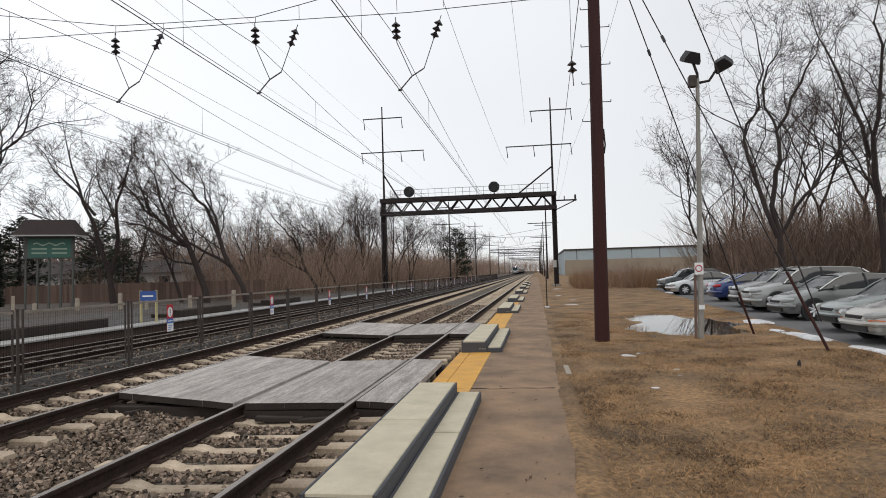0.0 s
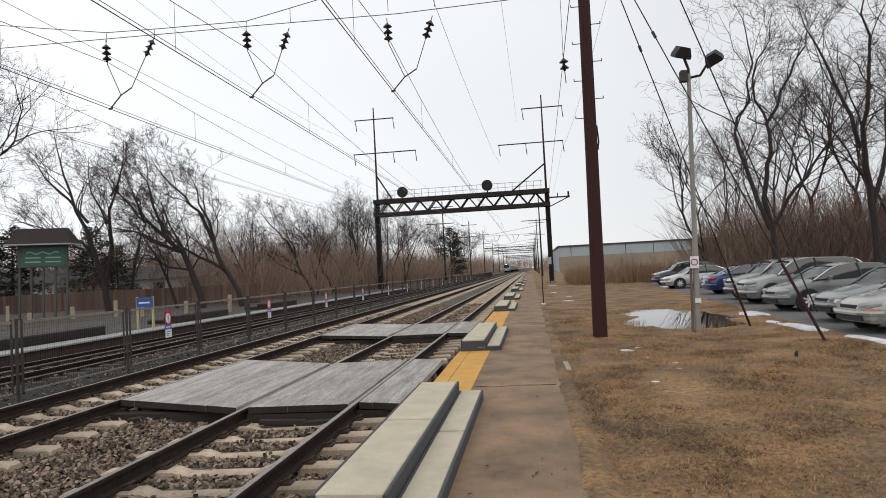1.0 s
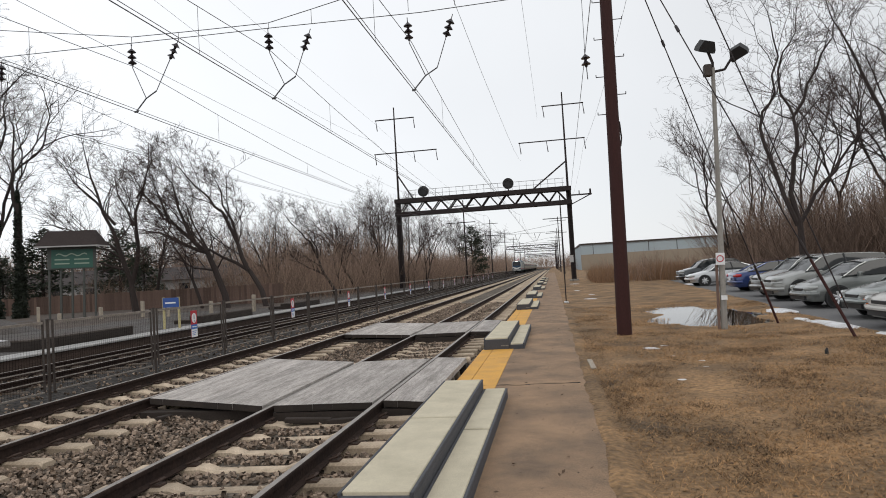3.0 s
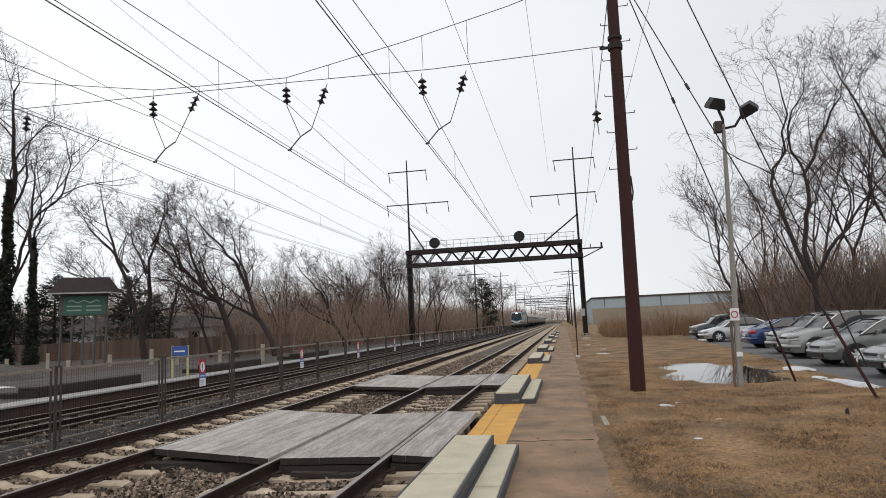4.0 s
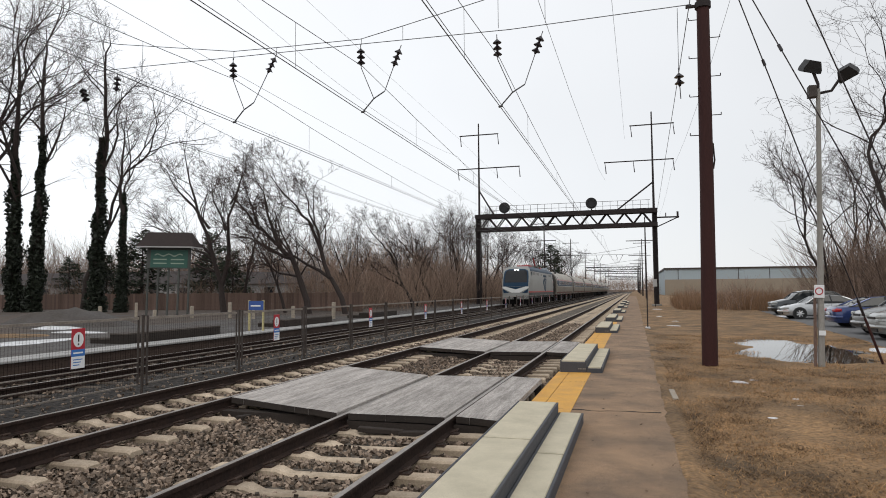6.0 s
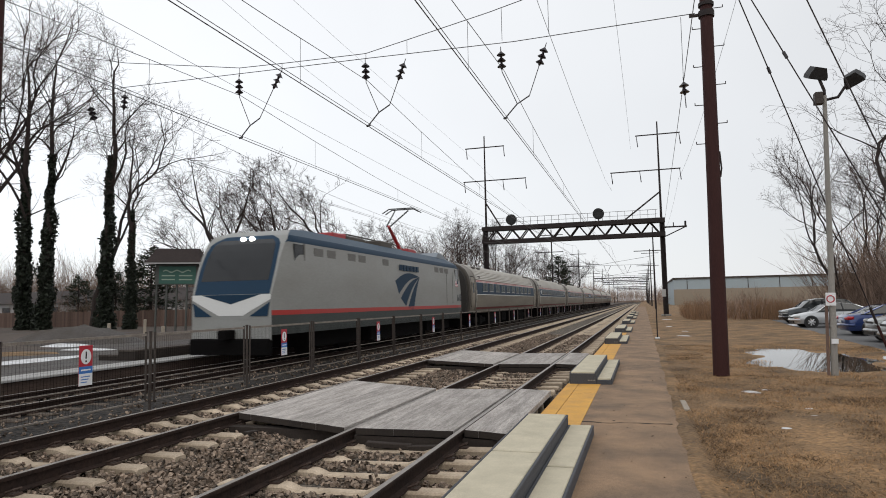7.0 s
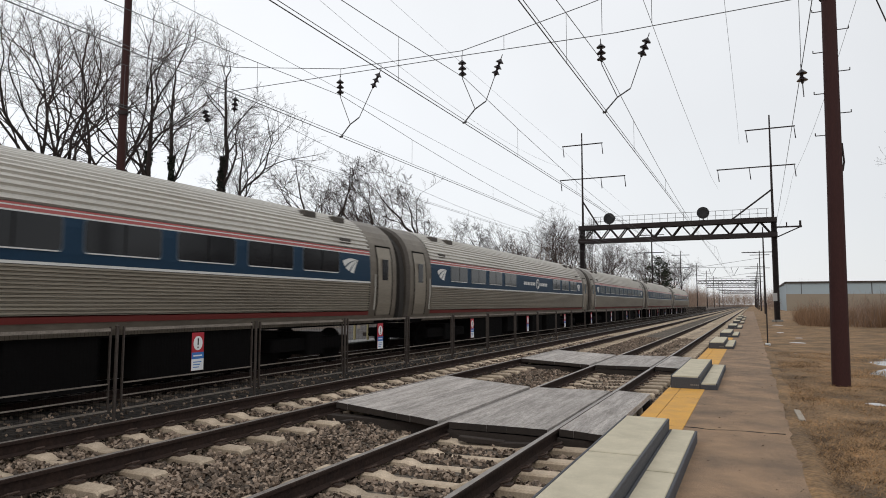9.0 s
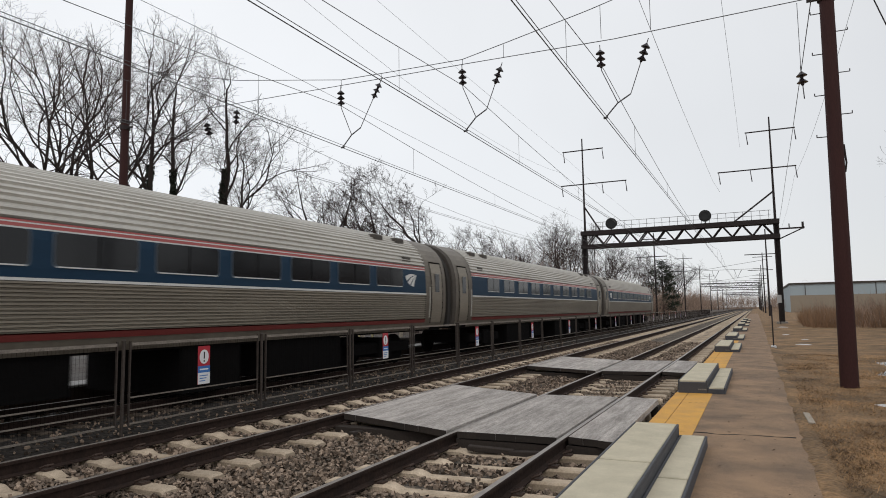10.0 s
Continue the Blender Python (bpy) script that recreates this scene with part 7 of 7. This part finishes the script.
    part("front_bumper", Geo().tube([(0.30, -W * 0.93, 0.46), (0.10, -W * 0.80, 0.46), (-0.01, -W * 0.5, 0.46), (-0.03, 0, 0.46), (-0.01, W * 0.5, 0.46), (0.10, W * 0.80, 0.46), (0.30, W * 0.93, 0.46)], 0.065, 8), material, c, "front bumper")
    part("air_intake", Geo().box(-0.02, 0.06, -0.5, 0.5, 0.28, 0.40, 0.01), M_TRIM, c, "dark lower intake")
    part("rear_bumper", Geo().tube([(L - 0.30, -W * 0.95, 0.48), (L - 0.08, -W * 0.80, 0.48), (L, -W * 0.5, 0.48), (L + 0.01, 0, 0.48), (L, W * 0.5, 0.48), (L - 0.08, W * 0.80, 0.48), (L - 0.30, W * 0.95, 0.48)], 0.07, 8), material, c, "rear bumper")
    part("plate_bar", Geo().box(L + 0.045, L + 0.056, -0.16, 0.16, 0.58, 0.70), M_WHITE, c, "blank pale plate")
    return c


LOTZ = -0.2
for kind, colour, label, x, y, turn in (
    ("sedan", (0.42, 0.40, 0.36), "beige-silver sedan parked nose to the lawn", 6.95, 15.8, 4),
    ("sedan", (0.20, 0.225, 0.215), "dark green-grey sedan parked nose to the lawn", 7.45, 18.4, 3),
    ("hatch", (0.20, 0.21, 0.20), "dark grey hatchback parked nose to the lawn", 7.6, 22.6, 4),
    ("suv", (0.33, 0.335, 0.32), "silver-grey crossover parked nose to the lawn", 7.9, 26.6, 3),
    ("suv", (0.22, 0.225, 0.225), "grey crossover parked beside another", 8.3, 29.6, 3),
    ("sedan", (0.022, 0.045, 0.16), "dark blue sedan parked tail to the lawn", 13.3, 35.0, 183),
    ("sedan", (0.52, 0.53, 0.54), "bright silver sedan parked nose to the lawn", 8.3, 43.8, 3),
    ("suv", (0.035, 0.04, 0.045), "dark sport utility car parked at the row's end", 8.95, 50.5, 3),
):
    car = build_car(kind, paint(label.split(" parked")[0].replace(" ", "_") + "_paint", colour), label)
    car.matrix_world = pose(x, y, LOTZ, 0, 0, turn)


# ---- what moves: the train, at an even speed ----
def motions():
    walk(LOCO, [(t, pose(TX, NOSE - SPEED * t, TZ)) for t in range(11)])
    for k, c in enumerate(COACHES):
        walk(c, [(t, pose(TX, NOSE + LL + 1.02 + k * PITCH - SPEED * t, TZ)) for t in range(11)])


motions()
